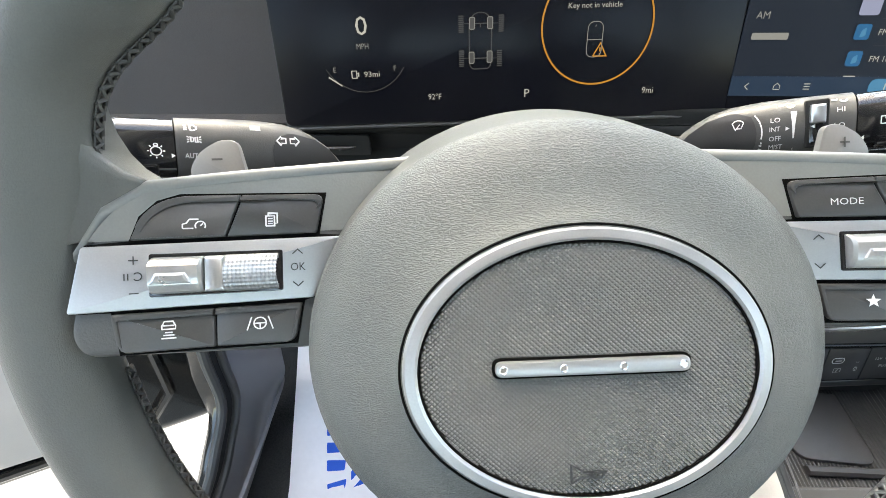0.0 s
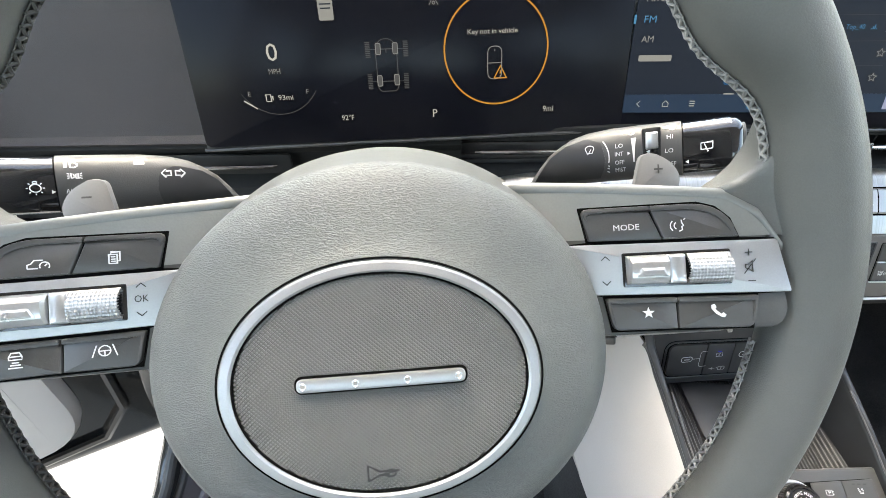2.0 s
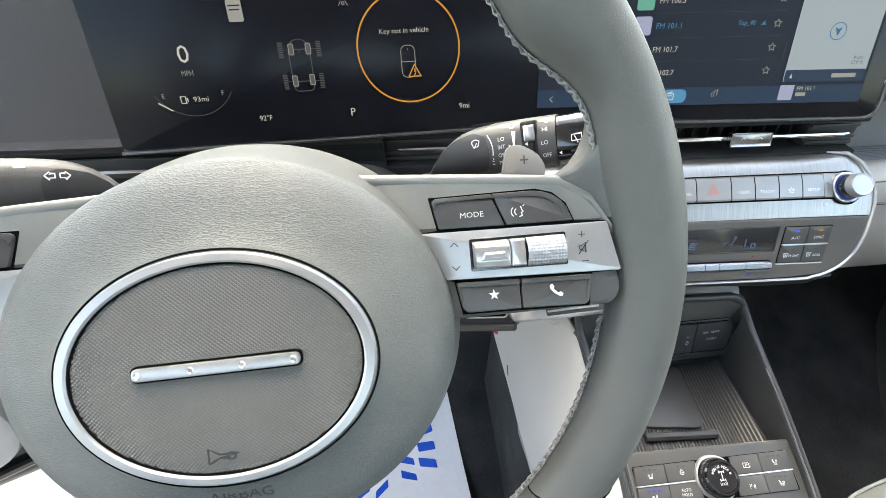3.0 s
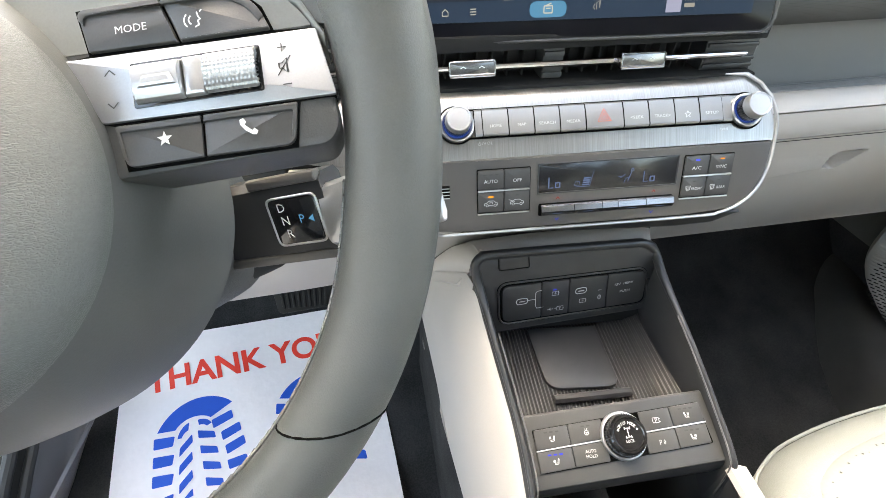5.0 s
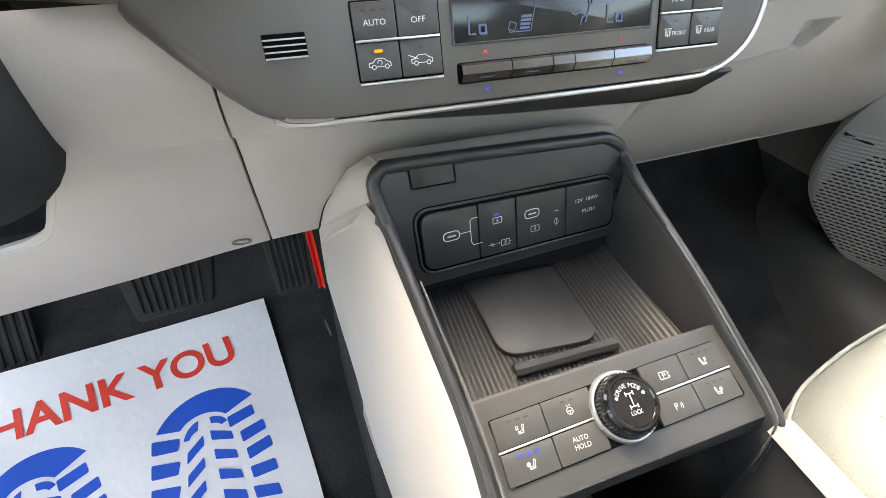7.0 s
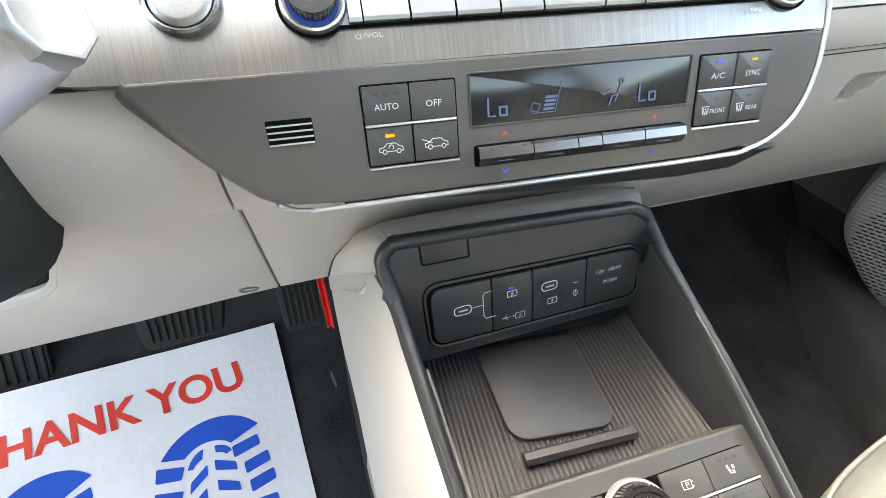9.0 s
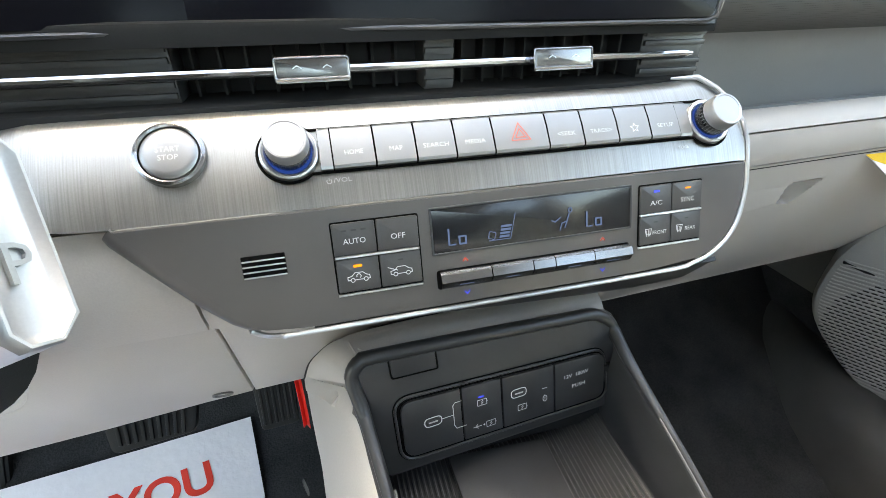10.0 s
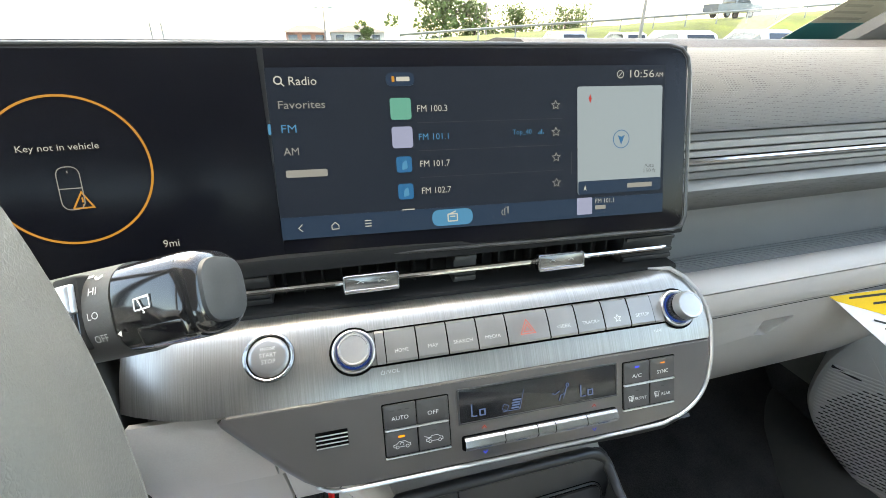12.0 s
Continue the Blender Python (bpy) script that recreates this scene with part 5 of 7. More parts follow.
part("fan_bars", fill([[(.0000 + .0004 * k, -.0102 + .0020 * k), (.0062 + .0006 * k, -.0102 + .0020 * k), (.0065 + .0006 * k, -.0088 + .0020 * k), (.0003 + .0004 * k, -.0088 + .0020 * k)] for k in range(4)], .0007), LCD_BLUE, disp, "", CLIMATE)
part("vent_icon", strokes([loop(oval(.0462, .0010, .0011, .0013, 10)), [(.0455, -.0008), (.0440, -.0055), (.0405, -.0065), (.0392, -.0108)], [(.0440, -.0055), (.0425, -.0095)], [(.0335, -.0040), (.0360, -.0052), (.0398, -.0028)]], .0008, .0007), LCD_BLUE, disp, "", CLIMATE)
# bevelled rocker row
# black plate painted as the shade of a well under the rockers
part("rocker_well_shade", slab(rrect(-.0392, -.0362, .0880, -.0246, .0020), -.002, .0003, .0001), BLACK, stack)
cuts = [-.0380, -.0072, .0190, .0335, .0602, .0872]
for i, (a, b2) in enumerate(zip(cuts, cuts[1:])):
    k = part("rocker_key", loft([[(a + .0003, v, n), (b2 - .0003, v, n)] for v, n in ((-.0352, .0005), (-.0352, .0030), (-.0310, .0062), (-.0264, .0050), (-.0252, .0030), (-.0252, .0005))], False, False), ROCKER, stack, "bevelled dark chrome rocker", sharp=14)
    if i != 2:
        m = (a + b2) / 2
        part("indicator", fill([[(m - .0045, -.0335), (m + .0045, -.0335), (m + .0045, -.0326), (m - .0045, -.0326)]], .0046), LCD_BLUE, k, "", CLIMATE)
for u in (-.0216, .0688):
    part("up_mark", strokes([[(u - .0016, -.0212), (u, -.0192), (u + .0016, -.0212)]], .0006, .0004), LED_RED, stack, "small red chevron")
    part("down_mark", strokes([[(u - .0016, -.0390), (u, -.0410), (u + .0016, -.0390)]], .0006, .0004), LED_BLUE, stack, "small blue chevron")

# button row on the strip
part("key_channel", slab(rrect(-.1148, -.0122, .1153, .0122, .0010), -.004, .0006, .0003), BLACK, stack, "", STRIP)
cuts = [-.1083, -.0857, -.0633, -.0408, -.0180, .0158, .0388, .0622, .0850, .1065]
for a, b2 in ((-.1146, -.1085), (.1067, .1151)):
    part("key_end", loft([[(a, v, n), (b2, v, n)] for v, n in ((-.0116, .0004), (-.0116, .0028), (-.0100, .0036), (.0020, .0040), (.0100, .0036), (.0116, .0024), (.0116, .0004))], False, False), KEYCAP, stack, "blank silver end piece", STRIP, sharp=14)
legends = ["HOME", "MAP", "SEARCH", "MEDIA", "", "<SEEK", "TRACK>", "", "SETUP"]
for a, b2, txt in zip(cuts, cuts[1:], legends):
    rows = [[(a + .0005, v, n), (b2 - .0005, v, n)] for v, n in ((-.0115, .0004), (-.0115, .0030), (-.0100, .0040), (.0020, .0046), (.0100, .0040), (.0115, .0026), (.0115, .0004))]
    k = part("row_key", loft(rows, False, False), KEYCAP, stack, "brushed silver key", STRIP, sharp=14)
    m = (a + b2) / 2
    if txt:
        words("lettering", txt, m, -.0040, .0026, INK, k, STRIP, .0048, width=.0024 * len(txt))
    elif abs(m) < .01:
        part("hazard_sign", strokes([loop([(m - .0066, -.0055), (m + .0050, -.0055), (m - .0008, .0050)]), loop([(m - .0038, -.0038), (m + .0022, -.0038), (m - .0008, .0014)])], .0006, .0049), mat("faded_red", (.62, .16, .12), .5), k, "red hazard triangle", STRIP)
    else:
        part("star_sign", strokes([loop([(m + .0030 * (1 if i % 2 == 0 else .45) * math.sin(i * math.pi / 5), -.004 + .0030 * (1 if i % 2 == 0 else .45) * math.cos(i * math.pi / 5)) for i in range(10)])], .0005, .0049), INK, k, "", STRIP)
for u, v in ((-.1296, 0), (.1305, -.0026)):
    M = STRIP @ Matrix.Translation((u, v, 0))
    well = part("knob_ring", lathe([(.0118, .0005), (.0125, .0030), (.0138, .0036), (.0148, .0030), (.0152, -.002)], 40), SATIN, stack, "satin ring round the knob", M)
    part("glow_ring", lathe([(.0085, .0008), (.0116, .0010), (.0117, .0018), (.0114, .0022), (.0085, .0020)], 40), RING_BLUE, stack, "blue lit ring", M)
    kb = bmesh.new()
    lathe([(.0001, .0030), (.0106, .0030), (.0110, .0045), (.0110, .0110)] + [(.0108, .0112)], 40, bm=kb)
    kn_ = part("knob", kb, GLOSS, stack, "volume and tune knob", M)
    part("knob_cap", lathe([(.0110, .0105), (.0108, .0172), (.0101, .0185), (.0092, .0186), (.0088, .0182), (.0001, .0184)], 40), SILVER_PAINT, kn_, "satin silver knob cap", M)
    gb = bmesh.new()
    for i in range(32):
        a = 2 * math.pi * i / 32
        tube([(.0110 * math.cos(a), .0110 * math.sin(a), .0050), (.0109 * math.cos(a), .0109 * math.sin(a), .0105)], .0004, 4, gb)
    part("knob_grip", gb, DARK_CHROME, kn_, "", M)
contour = [(-.1296 + .0160 * math.cos(radians(a)), .0160 * math.sin(radians(a)), .0002) for a in range(50, 311, 10)]
contour += [(.1305 + .0160 * math.cos(radians(a)), -.0026 + .0160 * math.sin(radians(a)), .0002) for a in range(-143, 113, 10)]
part("key_contour", tube(contour, .0008, 5, closed=True), BLACK, stack, "dark joint round keys and knobs", STRIP)
words("lettering", "/VOL", -.1045, -.0172, .0026, INK, stack, STRIP, .0004, width=.0095)
part("power_sign", strokes([arc(-.1115, -.0173, .0013, -230, 50, 10), [(-.1115, -.0170), (-.1115, -.0155)]], .0004, .0004), INK, stack, "", STRIP)
words("lettering", "TUNE", .1085, -.0180, .0020, INK, stack, STRIP, .0004, width=.0075)
M = STRIP @ Matrix.Translation((-.1852, .0042, -.0004))
st = part("start_button", lathe([(.0001, .0052), (.0100, .0052), (.0122, .0046), (.0132, .0036), (.0134, 0)], 48), KEYCAP, stack, "round satin silver start button", M)
part("start_ring", lathe([(.0138, .0005), (.0140, .0036), (.0150, .0042), (.0163, .0036), (.0168, -.002)], 48), DARK_CHROME, st, "satin chrome ring", M)
part("start_gap", lathe([(.0130, .0008), (.0142, .0008), (.0142, .0004), (.0130, .0004)], 48), RUBBER, st, "", M)
for txt, v, h, w in (("ENGINE", .0052, .0020, .0095), ("START", .0010, .0028, .0108), ("STOP", -.0032, .0028, .0090)):
    words("lettering", txt, 0, v, h, INK, st, M, .0059, width=w)


# ---- centre console ----
console = thing("centre_console", pose(.41, .2, .33), "black and ivory centre console with charging tray", "console")
# socket hood
hood_out = rpoly([(-.0900, -.034), (.1030, -.038), (.1005, .044), (.0800, .0515), (-.0176, .0585), (-.092, .0640), (-.104, .055)], [.004, .004, .008, .012, .02, .012, .012], 6)
part("hood", slab(hood_out, -.014, -.002, .003), SMOOTH, console, "satin black hood over the tray", SOCKETS)
pan = rpoly([(-.0775, -.0215), (.0905, -.0260), (.0865, .0165), (-.0785, .0250)], .010, 6)
# raised black plate; its colour replaces the shade of a real groove
part("socket_groove_shade", slab(inset(turned(pan), -.0036), -.004, -.0015, .0001), BLACK, console, "", SOCKETS)
part("socket_rim", frame_slab(inset(turned(pan), -.0028), inset(turned(pan), -.0010), -.003, -.0002, .0005), SMOOTH, console, "", SOCKETS)
cuts = [(-.0768, -.0335), (-.0329, -.0022), (-.0016, .0420), (.0426, .0880)]
for a, b in cuts:
    q = [(a + .0003, -.0200 - .027 * (a + .0775)), (b - .0003, -.0200 - .027 * (b + .0775)), (b - .0003, .0238 - .052 * (b + .0785)), (a + .0003, .0238 - .052 * (a + .0785))]
    r = [.009 if a < -.07 else .0006, .009 if b > .08 else .0006, .009 if b > .08 else .0006, .009 if a < -.07 else .0006]
    part("socket_panel", slab(rpoly(q, r, 5), -.003, .0006, .0004), SMOOTH, console, "dark socket cover", SOCKETS)
for u, v in ((-.0551, .0030), (.0115, .0040)):
    port = part("usb_port", slab(rrect(u - .0052, v - .0023, u + .0052, v + .0023, .0022), 0, .0012, .0004), SMOOTH, console, "small oval charging port", SOCKETS)
    part("port_rim", strokes([loop(rrect(u - .0062, v - .0034, u + .0062, v + .0034, .0033))], .0007, .0010), INK, port, "", SOCKETS)
    part("port_slot", fill([rrect(u - .0034, v - .0006, u + .0034, v + .0006, .0005)], .0014), SATIN, port, "", SOCKETS)
b = bmesh.new()
strokes([[(-.0485, .003), (-.0400, .003)], [(-.0330, .0125), (-.0385, .0125), (-.0400, .0105), (-.0400, -.0055), (-.0385, -.0085), (-.0310, -.0085)]], .0005, .0010, b)
for u, v in ((-.0180, .0060), (-.0120, -.0135), (.0140, -.0090)):
    strokes([loop(rrect(u - .0036, v - .0023, u + .0036, v + .0023, .0005)), [(u + .0036, v), (u + .0044, v)], [(u + .0008, v + .0016), (u - .0008, v), (u + .0008, v), (u - .0008, v - .0016)]], .0004, .0010, b)
strokes([[(-.0265, -.0130), (-.0195, -.0130)], [(-.0245, -.0130), (-.0225, -.0112)], [(-.0240, -.0130), (-.0220, -.0148)], [(-.0182, -.0130), (-.0166, -.0130)], [(-.0174, -.0138), (-.0174, -.0122)]], .0004, .0010, b)
strokes([loop(oval(.0334, -.0080, .0017, .0026, 12)), [(.0334, -.0050), (.0334, -.0110)], [(.0312, .0010), (.0356, .0008)]], .0004, .0010, b)
part("port_signs", b, INK, console, "white charging symbols", SOCKETS)
part("indicator", fill([rrect(-.0208, .0102, -.0164, .0112, .0003)], .0010), LED_BLUE, console, "", SOCKETS)
words("lettering", "12V  180W", .0612, .0040, .0030, INK, console, SOCKETS, .0010, width=.0215)
words("lettering", "PUSH", .0635, -.0056, .0030, INK, console, SOCKETS, .0010, width=.0115)
part("sensor_plate", slab(rpoly([(-.0782, .0436), (-.0478, .0424), (-.0485, .0555), (-.0790, .0578)], .0012, 3), -.004, -.0006, .0002), SMOOTH, console, "dark indicator plate", SOCKETS)
part("plate_rim", frame_slab(rpoly([(-.0794, .0426), (-.0466, .0413), (-.0474, .0566), (-.0802, .0589)], .0020, 3), rpoly([(-.0786, .0433), (-.0475, .0421), (-.0482, .0558), (-.0794, .0581)], .0014, 3), -.004, -.0004, .0002), BLACK, console, "", SOCKETS)
# tray
ribs = []
for i in range(47 * 4 + 1):
    u = -.112 + .180 * i / (47 * 4)
    ribs.append((u, .0 if i % 4 in (0, 3) else -.0011))
part("tray_mat", sheet([[(u, v, n - .0012 + .010 * max(0, (u - .045) / .02) * (1 if u > .045 else 0)) for v in (-.036, .0, .10)] for u, n in ribs], .004), TRAY_RUBBER, console, "finely ribbed black tray mat", TRAY, sharp=15)
pad = part("charging_pad", slab(rpoly([(-.0672, -.0035), (.0095, -.0085), (.0085, .0700), (-.0710, .0740)], [.016, .016, .004, .004], 7), -.001, .0030, .0014), TRAY_RUBBER, console, "rounded black wireless charging pad", TRAY)
words("lettering", "NFC", -.0325, .0215, .0036, SMOOTH, pad, TRAY, .0032, width=.0110)
part("pad_sign", strokes([arc(-.033, .032, .0042, 30, 330, 12), arc(-.033, .032, .0020, 0, 360, 10)], .0005, .0032), SMOOTH, pad, "", TRAY)
stop = loft([[TRAY @ Vector((u, v, n)) for v, n in ((-.0200, .0), (-.0205, .0040), (-.0180, .0068), (-.0135, .0066), (-.0113, .0040), (-.0110, 0))] for u in (-.0640, -.0625, -.02, .0145, .0160)], True, True)
part("phone_stop", stop, SMOOTH, console, "rounded black phone stop bar", HERE)
# button deck with the drive mode dial
deck = [(-.0920, .0290), (.0850, .0350), (.0905, -.0262), (-.0900, -.0330)]
part("deck", slab(rpoly(deck, [.002, .002, .006, .006], 4), -.020, 0, .0022), PLASTIC, console, "charcoal button deck", DECK)
part("deck_front", sheet([[DECK @ Vector(p) for p in ((u, -.031 + .005 * (u + .09) / .18, -.0015), (u, -.0365 + .005 * (u + .09) / .18, -.010), (u, -.039 + .005 * (u + .09) / .18, -.030), (u, -.030, -.075))] for u in (-.0905, -.03, .03, .0905)], -.004), SMOOTH, console, "", HERE)
well = rpoly([(-.0822, .0160), (.0772, .0248), (.0795, -.0112), (-.0788, -.0202)], .002, 3)
# black plate: shade between the deck keys, put into the colour
part("deck_well_shade", slab(well, -.003, .0004, .0001), BLACK, console, "", DECK)


def deck_v(u, t):
    """Height in the block of keys: t from 0 at its foot to 1 at its head."""
    return (-.0195 + .0088 * (u + .0788) / .158) * (1 - t) + (.0153 + .0089 * (u + .0822) / .159) * t


dk = []
for a, b, in ((-.0812, -.0500), (-.0494, -.0180), (.0180, .0470), (.0476, .0772)):
    for t0, t1 in ((.53, 1.0), (0, .47)):
        q = [(a, deck_v(a, t0)), (b, deck_v(b, t0)), (b, deck_v(b, t1)), (a, deck_v(a, t1))]
        k = part("deck_key", slab(rpoly(q, .0007, 2), -.001, .0020, .0005), PLASTIC, console, "dark grey deck key", DECK)
        dk.append((k, (a + b) / 2, (deck_v((a + b) / 2, t0) + deck_v((a + b) / 2, t1)) / 2))
for a, b in ((-.0815, -.0200), (.0205, .0778)):
    part("deck_divider", slab([(a, deck_v(a, .485)), (b, deck_v(b, .485)), (b, deck_v(b, .52)), (a, deck_v(a, .52))], 0, .0026, .0003), SATIN, console, "thin silver line", DECK)
SEAT = [[(-.0022, .0030), (-.0010, -.0012), (.0020, -.0012), (.0020, -.0024), (-.0018, -.0024), (-.0032, .0026), (-.0022, .0030)]]
WAVES = [[(.0004 + k * .0013, -.0002), (.0008 + k * .0013, .0008), (.0004 + k * .0013, .0016), (.0008 + k * .0013, .0026)] for k in range(2)]


def dicon(k, lines, w=.00042, dy=-.0010):
    part("icon", strokes([[(dk[k][1] + .8 * x, dk[k][2] + dy + .8 * y) for x, y in ln] for ln in lines], w, .0023), INK, dk[k][0], "", DECK)


def dots(k, m, n=3):
    part("indicator", fill([rrect(dk[k][1] + (i - (n - 1) / 2) * .0052 - .0016, dk[k][2] + .0040, dk[k][1] + (i - (n - 1) / 2) * .0052 + .0016, dk[k][2] + .0053, .0005) for i in range(n)], .0023), m, dk[k][0], "", DECK)


flip = lambda ls: [[(-x, y) for x, y in ln] for ln in ls]
dicon(0, flip(SEAT) + [[(-x - .001, y) for x, y in ln] for ln in WAVES])
dots(0, DARK_INK)
dicon(1, flip(SEAT) + [loop(oval(-.0022, .0004, .0013, .0013, 8)), [(-.0036, .0004), (-.0008, .0004)], [(-.0022, -.001), (-.0022, .0018)]])
dots(1, LED_BLUE)
dicon(2, [loop(oval(0, 0, .0024, .0024, 14)), [(-.0024, 0), (.0024, 0)], [(0, 0), (0, -.0024)], [(-.0010, .0030), (-.0010, .0044)], [(.0010, .0030), (.0010, .0044)]])
dots(2, DARK_INK, 2)
words("lettering", "AUTO", dk[3][1], dk[3][2] + .0022, .0027, INK, dk[3][0], DECK, .0023, width=.0098)
words("lettering", "HOLD", dk[3][1], dk[3][2] - .0018, .0027, INK, dk[3][0], DECK, .0023, width=.0100)
dicon(4, [loop(rrect(-.0040, -.0024, .0034, .0028, .0004)), [(-.0010, -.0016), (-.0010, .0020), (.0012, .0016), (.0012, .0004), (-.0010, .0002)], [(.0034, .0010), (.0048, .0018)], [(.0034, -.0010), (.0048, -.0018)]])
dicon(5, [[(-.0030, -.0024), (-.0030, .0024), (-.0008, .0020), (-.0008, .0004), (-.0030, .0002)], arc(-.0002, 0, .0022, -40, 40, 6), arc(-.0002, 0, .0036, -40, 40, 6)])
dicon(6, SEAT + [[(x + .0006, y) for x, y in ln] for ln in WAVES])
dots(6, DARK_INK)
dicon(7, SEAT + [loop(oval(.0022, .0006, .0013, .0013, 8)), [(.0008, .0006), (.0036, .0006)]])
dots(7, DARK_INK)
M = DECK @ Matrix.Translation((-.0012, .0030, 0))
part("dial_ring", lathe([(.0180, -.001), (.0180, .0038), (.0188, .0044), (.0198, .0042), (.0206, .0028), (.0208, -.001)], 56), SATIN, console, "satin ring round the dial", M)
dial = part("dial", lathe([(.0001, .0140), (.0130, .0140), (.0138, .0146), (.0152, .0146), (.0166, .0134), (.0172, .0110), (.0174, .0040), (.0174, 0)], 56), GLOSS, console, "black drive mode dial", M)
gb = bmesh.new()
for i in range(48):
    a = 2 * math.pi * i / 48
    tube([(.0174 * math.cos(a), .0174 * math.sin(a), .0045), (.0173 * math.cos(a), .0173 * math.sin(a), .0108)], .0007, 4, gb)
part("dial_grip", gb, SMOOTH, dial, "", M)
part("dial_edge", lathe([(.0131, .0142), (.0138, .0150), (.0152, .0150), (.0160, .0143)], 56), GLOSS, dial, "", M)
for i, ch in enumerate("DRIVE MODE"):
    a = radians(138 - 84 * i / 9 * 1.15)
    if ch != " ":
        words("lettering", ch, .0094 * math.cos(a), .0094 * math.sin(a), .0025, INK, dial, M, .0142, spin=math.degrees(a) - 90)
words("lettering", "LOCK", 0, -.0056, .0024, INK, dial, M, .0142, width=.0072)
part("drive_sign", strokes([[(-.0024, .0050), (.0024, .0050)], [(-.0024, .0062), (-.0024, .0038)], [(.0024, .0062), (.0024, .0038)], [(0, .0050), (0, -.0022)], [(-.0024, -.0022), (.0024, -.0022)], [(-.0024, -.0010), (-.0024, -.0034)], [(.0024, -.0010), (.0024, -.0034)]], .0006, .0142), INK, dial, "", M)
for a in (154, 22):
    c, s = math.cos(radians(a)), math.sin(radians(a))
    part("arrow", fill([[(.0094 * c + x, .0094 * s + y) for x, y in ((0, .0011), (.0012, 0), (0, -.0011), (-.0012, 0))]], .0142), INK, dial, "", M)

# side rails, inner walls
def rail(side):
    if side < 0:
        line = [(.3055, .2865, .735), (.3075, .281, .729), (.3115, .265, .717), (.320, .20, .690), (.326, .15, .669), (.3275, .108, .652), (.326, .101, .636), (.324, .098, .60)]
    else:
        line = [(.5055, .2965, .727), (.5060, .290, .722), (.5065, .270, .714), (.5080, .20, .690), (.5095, .15, .668), (.5095, .115, .652), (.5085, .106, .640), (.507, .102, .60)]
    return spline(line, 30)


# one rounded frame runs up a rail, over the hood and down the other rail
crown = [SOCKETS @ Vector((u, v, -.004)) for u, v in ((-.1035, .0480), (-.1010, .0560), (-.0960, .0603), (-.0890, .0608), (-.0176, .0560), (.0674, .0492), (.0800, .0478), (.0920, .0410), (.0990, .0310))]
frame_line = spline(list(reversed(rail(-1)[7:])) + crown + rail(1)[7:], 120)
part("hood_frame", tube(frame_line, [.0028 + .0022 * math.exp(-((i - 60) / 17) ** 4) for i in range(len(frame_line))], 12), SMOOTH, console, "rounded satin black frame", HERE, sharp=60)

for s in (-1, 1):
    pts = rail(s)[5:]
    ring = []
    for p in pts:
        a = -s * .0045
        ring.append([p + Vector(q) for q in ((a * 1.0, 0, -.070), (a, 0, -.003), (a * .6, 0, 0), (-a * .4, 0, .0005), (-a * 1.0, 0, -.003), (-a * 1.3, 0, -.012), (-a * 1.3, 0, -.070))])
    part("side_rail", loft(ring, True, True), SMOOTH, console, "satin black side rail", HERE, sharp=40)
    # lighter tube drawn as the highlight along the black rail
    br = [p + Vector((s * -.0046, 0, .0040)) for p in pts[6:]]
    part("rail_highlight", tube(br, .0008, 6), CLIMATE_GREY, console, "", HERE)
part("tray_back", box(.325, .288, .63, .512, .296, .70, .002), RUBBER, console, "", HERE)
part("wall_seam", tube([(.5035, .262, .668), (.5045, .215, .640)], .0005, 5), GREIGE, console, "", HERE)
# ivory left flank down to the carpet
flank, tunnel = [], []
for y, xr, zr, foot in ((.50, .262, .60, .250), (.405, .262, .634, .259), (.345, .284, .684, .265), (.300, .300, .722, .268), (.28, .305, .722, .270), (.25, .311, .708, .272), (.20, .317, .688, .279), (.15, .322, .666, .286), (.105, .323, .645, .289), (.0, .325, .640, .291), (-.2, .325, .640, .291), (-.6, .325, .64, .291)):
    d = xr - foot
    flank.append([(p.x, y, p.z) for p in spline([(xr, 0, zr), (xr - .25 * d, 0, zr - .014), (xr - .60 * d, 0, zr - .055), (xr - .86 * d, 0, zr - .11), (foot + .001, 0, .47), (foot + .003, 0, .455)], 14)])
    tunnel.append([(foot + .006, y, .475), (foot + .001, y, .45), (foot - .004, y, .34), (foot - .012, y, .21)])
part("ivory_flank", sheet(list(reversed(flank)), .006), IVORY, console, "ivory console flank", HERE, sharp=60)
part("tunnel_carpet", sheet(list(reversed(tunnel)), .004), CARPET, console, "black carpet under the flank", HERE, sharp=60)
inner = spline([Vector((.303, .300, .724)), Vector((.3010, .2905, .738))] + [SOCKETS @ Vector((u, v, -.006)) for u, v in ((-.1060, .0510), (-.1030, .0590), (-.0975, .0632), (-.0900, .0636), (-.0176, .0588), (.0674, .0520), (.0815, .0500), (.0930, .0430))], 40)
crease = spline([(.261, .406, .632), (.27, .386, .668), (.28, .375, .688), (.292, .366, .705), (.304, .361, .712), (.324, .357, .72), (.368, .354, .726), (.415, .353, .728), (.468, .352, .729), (.520, .345, .728)], 40)
wrap_rows = []
for i, (p, q) in enumerate(zip(inner, crease)):
    up = min(1, i / 9)
    m1 = p * .75 + q * .25 + Vector((-.004, -.002, .009)) * up
    m2 = p * .35 + q * .65 + Vector((-.004, -.002, .008)) * up
    wrap_rows.append([p, m1, m2, q, q + Vector((0, .012, -.004))])
skirt = [Vector((.2890, .300, .708)), Vector((.2770, .345, .670)), Vector((.2690, .372, .645)), Vector((.2600, .406, .615)), Vector((.2600, .418, .612))]
wrap_rows.insert(0, skirt)
part("ivory_surround", sheet([list(r) for r in wrap_rows], .004), IVORY, console, "ivory collar round the hood", HERE, sharp=60)
